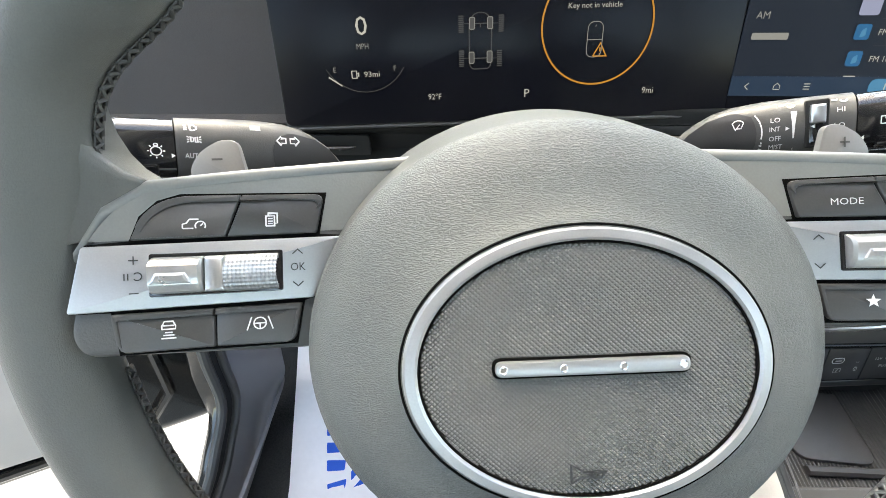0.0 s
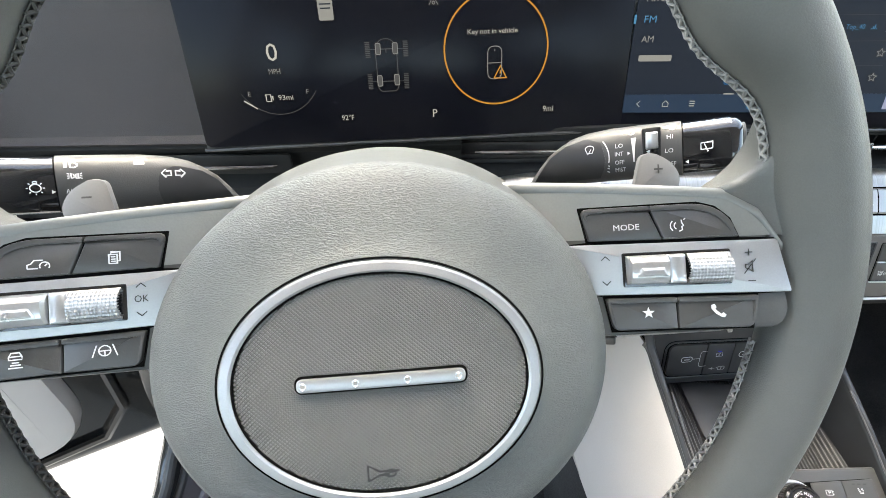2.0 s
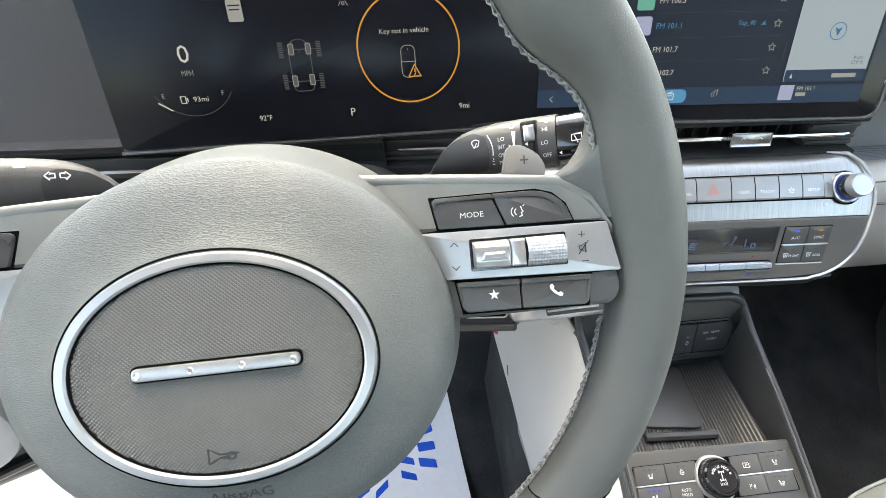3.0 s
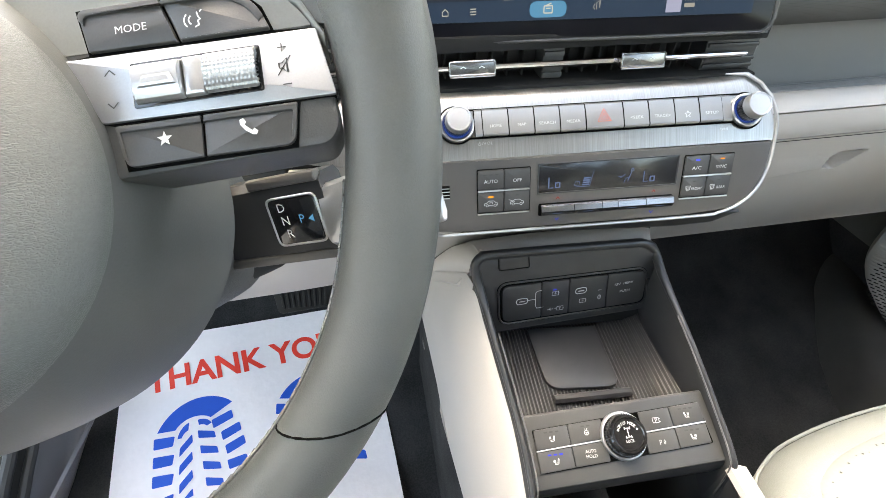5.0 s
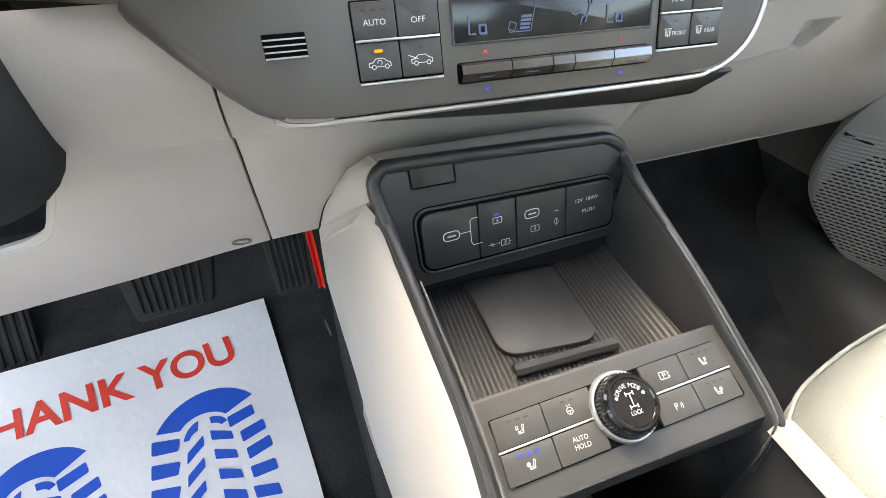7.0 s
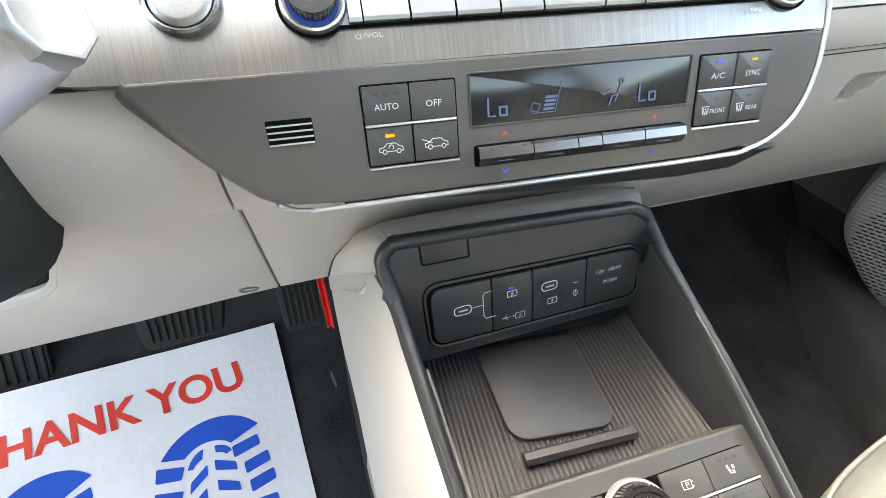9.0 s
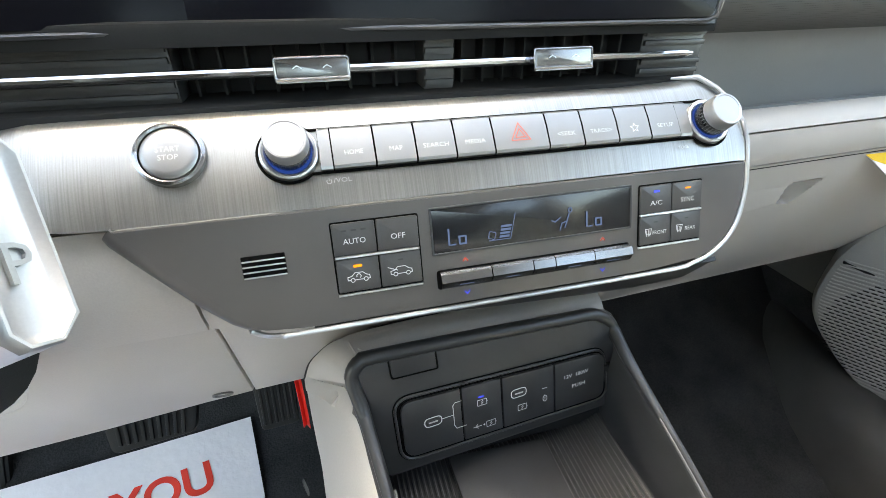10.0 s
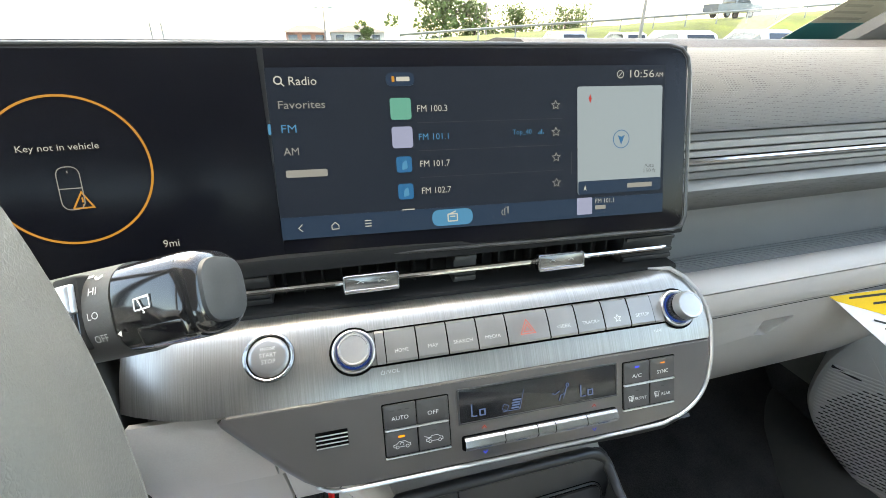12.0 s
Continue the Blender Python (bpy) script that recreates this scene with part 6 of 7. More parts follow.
part("crease_line", tube([q + Vector((0, -.0015, .0008)) for q in crease], .0009, 5), RUBBER, console, "", HERE)
part("flank_clip", slab(rrect(-.0032, -.011, .0032, .011, .0030), 0, .001, .0004), PLASTIC, console, "", basis((.2505, .345, .555), (0, -1, 0), (-.1, 0, 1)))
part("right_flank", sheet([[(x, y, z) for x, z in ((.513, top), (.519, .59), (.526, .45), (.528, .29))] for y, top in ((-.6, .61), (.10, .61), (.12, .648), (.25, .70), (.29, .715), (.36, .70), (.50, .66))], -.006), PLASTIC, console, "dark plastic right flank", HERE)
# rear bin with its light rail
part("bin_floor", box(.335, -.6, .545, .508, .100, .55, .002), RUBBER, console, "black bin behind the deck", HERE)
part("bin_wall", box(.327, -.6, .50, .336, .104, .640, .002), SMOOTH, console, "", HERE)
part("bin_wall", box(.506, -.6, .50, .514, .104, .640, .002), SMOOTH, console, "", HERE)
part("bin_rail", sheet([[(x, y, z) for x, z in ((.503, .640), (.505, .6465), (.513, .6475), (.522, .642), (.526, .60), (.528, .50))] for y in (.108, .05, -.2, -.6)], .004), IVORY, console, "ivory rail along the bin", HERE)
part("bin_rail", sheet([[(x, y, z) for x, z in ((.316, .636), (.320, .645), (.330, .6455), (.335, .640))] for y in (.100, .05, -.2, -.6)], .004), IVORY, console, "", HERE)
ck = bmesh.new()
lathe([(.036, .0), (.036, .012), (.040, .014), (.042, .0)], 32, .462, .03, ck)
part("cup_ring", ck, GLOSS, console, "glossy cup holder ring", Matrix.Translation((0, 0, .551)))


# ---- column stalks ----
def stalk(s, name, label):
    a, b = (Vector((.080, .0765, -.117)), Vector((.1915, .0747, -.0512))) if s > 0 else (Vector((-.080, .0755, -.117)), Vector((-.1915, .0695, -.0512)))
    a, b = WHEEL @ a, WHEEL @ b
    u = (b - a).normalized() * s
    mid = (a + b) / 2
    n = Vector((.06, -.03, 1.12)) - mid
    n = (n - u * n.dot(u)).normalized()
    F = basis(mid, u, n.cross(u))
    half = (b - a).length / 2
    ob = thing(name, F, label, "column stalk")

    def ring(x, h, d, k=2.6, m=44, up=0.0):
        out = []
        for i in range(m):
            t = 2 * math.pi * i / m
            c, sn = math.cos(t), math.sin(t)
            out.append((s * x, up + h * math.copysign(abs(c) ** (2 / k), c), d * math.copysign(abs(sn) ** (2 / k), sn)))
        return out
    sec = [(-.056, -.0130, .004), (-.050, -.0105, .006), (-.044, -.0030, .0085), (-.0375, .0040, .0105), (-.030, .0090, .012), (-.023, .0125, .013), (-.0135, .0148, .0135), (0, .0158, .0137), (.015, .0156, .0137), (half - .0287, .0150, .0137)]
    part("arm", loft([ring(x, (t + .0150) / 2, d, up=(t - .0150) / 2) for x, t, d in sec]), PLASTIC, ob, "dark grey stalk arm", sharp=50)
    knob = part("end_knob", loft([ring(x, h, d, 3.1) for x, h, d in ((half - .0285, .0130, .0124), (half - .0281, .0141, .0134), (half - .007, .0140, .0133), (half - .0035, .0132, .0126), (half - .0012, .0116, .0111), (half - .0002, .0096, .0092))]), GLOSS, ob, "glossy black twist knob", sharp=60)
    part("end_cap", loft([ring(x, h, d, 3.1) for x, h, d in ((half - .001, .0104, .0099), (half + .0007, .0100, .0095), (half + .0010, .0090, .0086), (half + .0010, .004, .004))]), CAP_GREY, knob, "matte grey end cap", F)
    # upper flat in a bright colour that carries the gloss's white reflection
    part("bright_flat", slab(rpoly([(s * (half - .0225), .0042), (s * (half - .0052), .0042), (s * (half - .0052), .0122), (s * (half - .0225), .0122)], .0016, 4), .004, .0131, .0010, lambda x, y: -.30 * max(0, y - .0042)), mat("gloss_reflection", (.40, .40, .41), .14, metal=.9, var=.05) if s > 0 else bpy.data.materials["gloss_reflection"], knob, "glossy flat with its white reflection in the colour", F)
    part("lower_flat", slab(rpoly([(s * (half - .0215), -.0128), (s * (half - .0048), -.0128), (s * (half - .0048), -.0066), (s * (half - .0215), -.0066)], .0016, 4), .004, .0134, .0010, lambda x, y: -.34 * max(0, -.0066 - y)), GLOSS, knob, "", F)
    return ob, F, half


def wrap(ob, lift=.0003):
    """Lays print onto the rounded face of a stalk."""
    for q in ob.data.vertices:
        f = min(.99, abs(q.co.y - .0003) / .0153)
        q.co.z = .0137 * (1 - f ** 2.6) ** (1 / 2.6) + lift
    return ob


wiper, WF, wh = stalk(1, "wiper_stalk", "dark grey wiper stalk with glossy black knob")
def face_pad(poly, rows=9):
    """A thin dark pad that follows the rounded face of a stalk."""
    lo, hi = min(p[1] for p in poly) + .0002, max(p[1] for p in poly) - .0002
    g = []
    for i in range(rows):
        v = lo + (hi - lo) * i / (rows - 1)
        cross = sorted(a[0] + (b[0] - a[0]) * (v - a[1]) / (b[1] - a[1]) for a, b in zip(poly, poly[1:] + poly[:1]) if (a[1] - v) * (b[1] - v) < 0)
        f = min(.97, abs(v - .0003) / .0153)
        z = .0137 * (1 - f ** 2.6) ** (1 / 2.6) + .0003
        g.append([(cross[0] + (cross[-1] - cross[0]) * k / 4, v, z) for k in range(5)])
    return sheet(list(reversed(g)), .0008)


for txt, u, v, w in (("LO", .0045, .0050, .0040), ("INT", .0043, .0005, .0044), ("OFF", .0045, -.0042, .0050), ("MIST", .0048, -.0084, .0056)):
    wrap(words("lettering", txt, u, v, .0023, INK, wiper, WF, .0141, width=w))
for txt, u, v, w in (("HI", .0303, .0068, .0030), ("LO", .0298, -.0006, .0040), ("OFF", .0306, -.0078, .0050)):
    wrap(words("lettering", txt, u, v, .0023, INK, wiper, WF, .0141, width=w))
wrap(part("speed_wedge", fill([[(.0108, .0086), (.0134, .0086), (.0128, .0035), (.0113, .0035)], [(.0113, .0035), (.0128, .0035), (.0124, -.003), (.0117, -.003)], [(.0117, -.003), (.0124, -.003), (.0121, -.0105), (.0119, -.0105)]]), INK, wiper, "", WF))
wrap(part("mark", fill([[(.0104, .0004), (.0088, .0014), (.0088, -.0006)]]), INK, wiper, "", WF))
wrap(part("spray_mark", strokes([arc(-.016, -.0006, .0150, -12, 38, 10), [(-.0014, -.0052), (-.0012, -.0062)], [(-.0022, -.0068), (-.0010, -.0072)], [(-.0024, -.0086), (-.0010, -.0092)]], .0006), INK, wiper, "", WF))
wrap(part("wash_sign", strokes([arc(.0110, .0122, .0016, 200, 340, 6), [(.0060, .0120), (.0090, .0122)], [(.0270, .0118), (.0292, .0118)], arc(.0315, .0120, .0014, 200, 340, 6)], .0007), INK, wiper, "", WF))
slot = part("roller_slot", slab(rrect(.0164, -.0102, .0260, .0130, .0012), .006, .0139, .0008), RUBBER, wiper, "dark roller slot", WF)
part("interval_roller", slab(rrect(.0178, -.0088, .0248, .0110, .0012), .010, .0146, .0016), GLOSS, slot, "small interval roller", WF)
part("roller_flat", slab(rrect(.0182, .0014, .0246, .0106, .0008), .012, .0160, .0014), SATIN, slot, "", WF)
part("roller_mark", fill([[(.0186, .0002), (.0204, .0012), (.0204, -.0008)]], .0150), INK, slot, "", WF)
part("face_pad", face_pad([(-.047, -.0125), (-.0068, -.0125), (-.0036, -.006), (-.0032, .0005), (-.0052, .0078), (-.0090, .0106), (-.0140, .0112), (-.0240, .0092), (-.0350, .0020)]), SMOOTH, wiper, "", WF, sharp=60)
wrap(part("wiper_icon", strokes([arc(-.0115, .0040, .0030, 35, 145, 8), [(-.0140, .0056), (-.0129, .0028), (-.0101, .0028), (-.0090, .0056)], [(-.0127, .0020), (-.0107, .0050)]], .0005), INK, wiper, "", WF), .0007)
x0 = wh - .0172
part("rear_wiper_icon", strokes([loop([(x0 - .0027, -.0018), (x0 + .0027, -.0015), (x0 + .0027, .0019), (x0 - .0027, .0016)]), [(x0 - .0012, .0012), (x0 + .0003, -.0024)], [(x0, -.0028), (x0 + .0008, -.0028)]], .0005, .0138), INK, wiper, "", WF)
part("mark", fill([[(wh - .0272, -.0074), (wh - .0257, -.0064), (wh - .0257, -.0084)]], .0138), INK, wiper, "", WF)

lamp, LF, lh = stalk(-1, "light_stalk", "dark grey headlight stalk with glossy black knob")
wrap(words("lettering", "AUTO", -.0290, -.0030, .0023, INK, lamp, LF, .0146, width=.0075))
wrap(part("lamp_sign", strokes([loop([(-.0300, .0088), (-.0284, .0088), (-.0272, .0096), (-.0272, .0104), (-.0284, .0112), (-.0300, .0112)])] + [[(-.0312, v), (-.0326, v)] for v in (.0091, .0100, .0109)], .0006), INK, lamp, "", LF))
wrap(part("park_sign", strokes([loop([(-.0300, .0034), (-.0290, .0038), (-.0288, .0046), (-.0290, .0054), (-.0300, .0058)]), loop([(-.0282, .0034), (-.0272, .0034), (-.0272, .0058), (-.0282, .0054)]), [(-.0316, .0046), (-.0306, .0046)], [(-.0316, .0060), (-.0307, .0054)], [(-.0316, .0032), (-.0307, .0038)], [(-.0266, .0046), (-.0256, .0046)], [(-.0266, .0054), (-.0256, .0060)], [(-.0266, .0038), (-.0256, .0032)]], .0005), INK, lamp, "", LF))
wrap(part("beam_sign", fill([[(-.0036, .0102), (.0012, .0102), (.0010, .0124), (-.0036, .0124)]]), INK, lamp, "", LF))
x0 = -.0441
part("dial_sign", strokes([loop(oval(x0, -.0010, .0021, .0019, 14)), loop(rrect(x0 - .0007, .0012, x0 + .0007, .0022, .0002, 1))] + [[(x0 + .0027 * math.cos(a), -.0010 + .0025 * math.sin(a)), (x0 + .0035 * math.cos(a), -.0010 + .0033 * math.sin(a))] for a in [k * math.pi / 4 for k in range(8) if k != 2]], .0005, .0138), INK, lamp, "", LF)
part("mark", fill([[(-.0366, -.0030), (-.0382, -.0040), (-.0382, -.0020)]], .0138), INK, lamp, "", LF)
wrap(part("turn_sign", strokes([loop([(.0083, .0054), (.0106, .0076), (.0106, .0066), (.0129, .0066), (.0129, .0042), (.0106, .0042), (.0106, .0032)]), loop([(.0197, .0054), (.0174, .0076), (.0174, .0066), (.0151, .0066), (.0151, .0042), (.0174, .0042), (.0174, .0032)])], .0006), INK, lamp, "", LF), .0007)
part("face_pad", face_pad([(.047, -.0125), (.0090, -.0125), (.0066, -.006), (.0062, .0005), (.0080, .0062), (.0112, .0088), (.0160, .0094), (.0260, .0080), (.0360, .0015)]), SMOOTH, lamp, "", LF, sharp=60)

# ---- gear selector on the column ----
SHIFT = basis((.2545, .157, .9285), (.93, -.25, .26), (-.17, .35, .92))
shifter = thing("gear_selector", SHIFT, "satin grey column gear selector with a parking button", "gear selector")
ARMV = -.0095
ARM = SHIFT @ Matrix.Translation((-.0035, .0002, -.0075))
body = loft([[(u + (.80 * v * h if u < -.128 else 0), v * h + ARMV, n * d) for v, n in ((-1, -.6), (-.8, -1), (.8, -1), (1, -.6), (1, .55), (.82, 1), (-.82, 1), (-1, .55))] for u, h, d in ((-.1290, .0235, .012), (-.120, .0235, .0125), (-.055, .0235, .0125))])
part("arm", body, SMOOTH, shifter, "dark grey selector arm", ARM, sharp=30)
ds = part("gear_display", slab(rrect(-.0905, -.0135 + ARMV, -.0605, .0130 + ARMV, .0035), .009, .0136, .0006), GLOSS, shifter, "glossy gear display", ARM)
for ch, u, v in (("D", -.0825, .0078 + ARMV), ("N", -.0820, .0002 + ARMV), ("R", -.0815, -.0075 + ARMV)):
    words("lettering", ch, u, v, .0050, INK, ds, ARM, .0139)
words("lettering", "P", -.0715, .0002 + ARMV, .0050, SCREEN_BLUE, ds, ARM, .0139)
part("arrow", fill([[(-.0640, .0022 + ARMV), (-.0640, -.0022 + ARMV), (-.0675, ARMV)]], .0139), SCREEN_BLUE, ds, "", ARM)
for v in (.0225, -.0225):
    part("arm_edge", slab(rrect(-.117 + .75 * v, v - .0030 + ARMV, -.056, v + .0030 + ARMV, .0015), .008, .0135, .0014), CLIMATE_GREY, shifter, "", ARM)
part("display_rim", frame_slab(rrect(-.0917, -.0147 + ARMV, -.0593, .0142 + ARMV, .0044), rrect(-.0905, -.0135 + ARMV, -.0605, .0130 + ARMV, .0035), .009, .0138, .0004), SATIN, shifter, "", ARM)
GRIP = Matrix.Translation((.0026, -.0010, -.0024)) @ SHIFT @ basis((.0005, -.0020, -.0045), (1, .115, 0), (-.115, 1, -.19))


def grip_ring(u, low, high, back, front, c):
    return [(u, low, front - c * 2.6), (u, low + c * 1.5, front), (u, high - c * 1.1, front), (u, high, front - c * 2), (u, high, back + c * 1.3), (u, high - c * 1.3, back), (u, low + c * 1.3, back), (u, low, back + c * 1.3)]


grip = loft([grip_ring(*r) for r in ((-.066, -.0165, .0165, -.0125, .0105, .0030), (-.0635, -.0185, .0180, -.0140, .0122, .0026), (-.036, -.0187, .0185, -.0085, .0124, .0024), (-.006, -.0187, .0187, -.0008, .0125, .0024), (-.0026, -.0186, .0186, .0, .0124, .0026), (-.0020, -.0176, .0176, .0010, .0115, .0024))])
part("grip", grip, SATIN, shifter, "satin silver grip", GRIP, sharp=48)
part("grip_plate", slab(rrect(-.0410, -.0140, -.0045, .0165, .0012), .0100, .0128, .0003), CLIMATE_GREY, shifter, "grey grip face", GRIP)
for k in range(8):
    v = -.0107 + .00325 * k
    part("grip_rib", slab(rrect(-.0400, v - .00075, -.0080, v + .00075, .0003, 1), .0120, .0137, .0005), SATIN, shifter, "bright rib", GRIP)
part("button_gap", loft([grip_ring(u, -.0172, .0172, .0014, .0111, .0022) for u in (-.0030, -.0008)]), BLACK, shifter, "", GRIP)
CAP = GRIP @ basis((-.0012, 0, .0063), (0, 0, -1), (0, 1, 0))
ring = [(-.0060, -.0158), (-.0035, -.0187), (.0022, -.0187), (.0063, -.0146), (.0063, .0146), (.0022, .0187), (-.0035, .0187), (-.0060, .0158)]
levels = ((.0, .0), (.0, .0018), (.0004, .0024), (.0009, .0024), (.0020, .0009), (.0025, .0007))
pb = part("parking_button", loft([[(u, v, n) for u, v in inset(ring, d)] for d, n in levels]), SILVER_PAINT, shifter, "silver parking button with a raised rim", CAP, sharp=40)
words("lettering", "P", .0002, -.0050, .0070, KEYCAP, pb, CAP, .0008, raised=.0004)

# ---- pedals ----
PB = basis((.050, .545, .475), (1, .02, 0), (0, .55, .84))
brake = thing("brake_pedal", PB, "black ribbed rubber brake pedal", "pedal")
part("pad", slab(rpoly([(-.060, .044), (.062, .044), (.049, -.027), (-.047, -.034)], .010, 4), -.006, .006, .003), RUBBER, brake)
for k in range(9):
    u = -.036 + .009 * k
    part("rib", slab([(u - .0022, -.024), (u + .0022, -.024), (u * 1.12 + .0022, .030), (u * 1.12 - .0022, .030)], .005, .009, .001), RUBBER, brake)
part("lever", tube([(0, .02, -.005), (0, .12, -.08), (0, .30, -.14)], .010, 8), PLASTIC, brake)
PA = basis((.212, .508, .519), (1, .05, 0), (0, .50, .87))
gas = thing("accelerator_pedal", PA, "narrow black ribbed accelerator pedal", "pedal")
part("pad", slab(rpoly([(-.030, .075), (.024, .075), (.020, -.045), (-.024, -.045)], .006, 4), -.006, .004, .002), RUBBER, gas)
for k in range(6):
    u = -.0195 + .0072 * k
    part("rib", slab([(u - .0016, -.038), (u + .0016, -.038), (u + .0016, .065), (u - .0016, .065)], .003, .0062, .0008), RUBBER, gas)
part("lever", tube([(0, .05, -.006), (0, .16, -.06)], .009, 8), PLASTIC, gas)
rest = thing("foot_rest", pose(-.28, .60, .40), "black ribbed foot rest beside the pedals", "foot rest")
part("pad", slab(rrect(-.05, -.075, .05, .085, .006), -.008, 0, .003), RUBBER, rest, "", basis((-.245, .645, .375), (1, 0, 0), (0, .55, .83)))
for k in range(7):
    part("rib", slab(rrect(-.042 + .014 * k - .003, -.068, -.042 + .014 * k + .003, .078, .001, 1), -.001, .003, .001), RUBBER, rest, "", basis((-.245, .645, .375), (1, 0, 0), (0, .55, .83)))
tag = thing("red_tag", pose(.243, .46, .55), "red plastic tag hanging beside the console", "tag")
part("film", sheet([[(.243 + .004 * k, y + .004 * math.sin(k * 2), z) for y, z in ((.452, .62), (.455, .575), (.452, .53), (.446, .515))] for k in range(3)], .0008), RED_TAG, tag, "", HERE)

# ---- paper foot mat ----
MAT = basis((.136, .631, .344), (1, .10, .03), (0, 1, .3))
K = 1.077
paper = thing("paper_foot_mat", MAT, "white paper foot mat printed with blue shoe soles", "foot mat")


def curl(x, y):
    return .003 + .30 * max(0.0, -y - .30) + .006 * noise.noise((x * 4, y * 4, .3)) + .0025 * noise.noise((x * 14, y * 9, .8))


rows = []
for i in range(25):
    a = i / 24
    row = []
    for j in range(25):
        y = -.56 * K * (1 - j / 24)
        x = (-.440 * K - .06 * y) * (1 - a) + (-.0006 - .066 * y) * a
        row.append((x, y + .004 * (1 - a), curl(x, y)))
    rows.append(row)
part("sheet", sheet(rows, .0006), PAPER, paper, sharp=80)


def on_paper(name, polys, m, label=""):
    bm = bmesh.new()
    for pts in polys:
        bm.faces.new([bm.verts.new((*p, 0)) for p in turned(pts)])
    bmesh.ops.triangulate(bm, faces=bm.faces)
    bmesh.ops.subdivide_edges(bm, edges=bm.edges, cuts=1, use_grid_fill=True)
    for v in bm.verts:
        v.co.z = curl(v.co.x, v.co.y) + .0007
    return part(name, bm, m, paper, label, sharp=80)


def sole(cx, cy, s, spin):
    """A printed boot sole: a toe cap, side lugs and a chevron tread."""
    polys = [arc(-.001, .036, .0515, 42, 156, 22, .0485) + arc(-.006, .044, .0245, 152, 42, 14, .0190)]
    for i in range(5):
        # the lugs fan out towards the waist of the sole
        fan = .005 * max(0, i - 2)
        y = .050 - .0205 * i
        polys.append(rpoly([(-.0515, y - .0125 - fan * 1.6), (-.0515, y - fan * 1.2), (-.0280, y - .0035), (-.0300, y - .0145)], .0015, 2))
        y = .053 - .0168 * i
        x0, x1 = .030 - .017 * math.exp(-.9 * i), .052 - .016 * math.exp(-.75 * i)
        polys.append(rpoly([(x0 + .002, y - .0105), (x1 + .002, y - .0040 - fan), (x1, y + .0060 - fan), (x0, y)], .0015, 2))
    for i in range(5):
        y = .0430 - .0195 * i
        polys.append(rpoly([(-.0226, y - .0220), (-.0077, y - .0090), (-.0085, y), (-.0222, y - .0120)], .0012, 2))
        x0, y = -.0024 + .0025 * i, .0455 - .0180 * i
        polys.append(rpoly([(x0 + .0010, y - .0092), (x0 + .0200, y - .0140), (x0 + .0185, y - .0062), (x0, y)], .0012, 2))
    polys.append(arc(-.009, .038, .0165, 100, 168, 7, .0200) + arc(-.010, .038, .0110, 160, 105, 5, .0110))
    polys.append(arc(-.001, .046, .0150, 20, 95, 7, .0120) + arc(-.001, .046, .0095, 90, 20, 5, .0055))
    # heel
    for i in range(4):
        y, w = -.112 - .0195 * i, .041 - .0012 * i * i
        polys.append(rpoly([(-w, y - .0160), (-w, y - .0030), (-.0040, y + .0060), (-.0040, y - .0070)], .0015, 2))
        polys.append(rpoly([(w, y - .0070), (w, y + .0060), (.0040, y + .0060), (.0040, y - .0070)], .0015, 2))
    k = radians(spin)
    return [[(cx + s * (x * math.cos(k) - y * math.sin(k)), cy + s * (x * math.sin(k) + y * math.cos(k))) for x, y in p] for p in polys]


for print_ in (sole(-.100 * K, -.238 * K, 1.42 * K, -3), sole(-.288 * K, -.245 * K, 1.42 * K, 5)):
    on_paper("sole_print", print_[:-8], BLUE_INK, "blue printed boot sole")
    on_paper("heel_print", print_[-8:], BLUE_INK, "blue printed boot heel")
ty = words("lettering", "THANK YOU", -.220 * K, -.0757 * K, .0405 * K, RED_INK, paper, MAT, .006, width=.340 * K, bold=.0016, spin=2.5, slant=-.14)
for v in ty.data.vertices:
    v.co.z = curl(v.co.x, v.co.y) + .0008

# ---- passenger seat ----
seat = thing("car_seat", pose(.82, -.1, .33), "ivory leather passenger seat with perforated centre", "car seat")


def cushion(x0, x1, y0, y1, z0, z1, r, nx=14, ny=14):
    g = []
    for i in range(nx + 1):
        row = []
        for j in range(ny + 1):
            a, b = i / nx, j / ny
            ex, ey = 1 - abs(2 * a - 1) ** 5, 1 - max(0, 2 * b - 1) ** 6
            h = max(0, min(1, ex)) ** .5 * max(0, min(1, ey)) ** .5
            row.append((x0 + (x1 - x0) * a, y0 + (y1 - y0) * b, z0 + (z1 - z0) * h))
        g.append(row)
    return g


rim_ = [(p.x, p.y) for p in spline([(.548, -.50, 0), (.547, -.25, 0), (.547, .02, 0), (.551, .080, 0), (.564, .113, 0), (.590, .134, 0), (.625, .150, 0), (.70, .168, 0), (.80, .180, 0), (.95, .184, 0), (1.05, .170, 0), (1.075, .12, 0), (1.08, -.1, 0), (1.08, -.50, 0)], 60)]
rim_ = turned(rim_)
part("cushion", loft([[(x, y, z) for x, y in inset(rim_, d)] for d, z in ((.030, .42), (.006, .50), (.0, .555), (.0015, .575), (.007, .594), (.017, .610), (.032, .620), (.055, .627), (.080, .630), (.12, .631))]), SEAT_LEATHER, seat, "", HERE, sharp=70)
part("cushion_centre", loft([[(x, y, z) for x, y in inset(rim_, d)] for d, z in ((.034, .6195), (.036, .6235), (.045, .6285), (.080, .6330), (.16, .6345))]), SEAT_PERF, seat, "perforated centre panel", HERE, sharp=70)
part("seam", tube([(x, y, .5765) for x, y in inset(rim_, -.0005)], .0018, 6), SEAT_LEATHER, seat, "rolled leather seam", HERE)
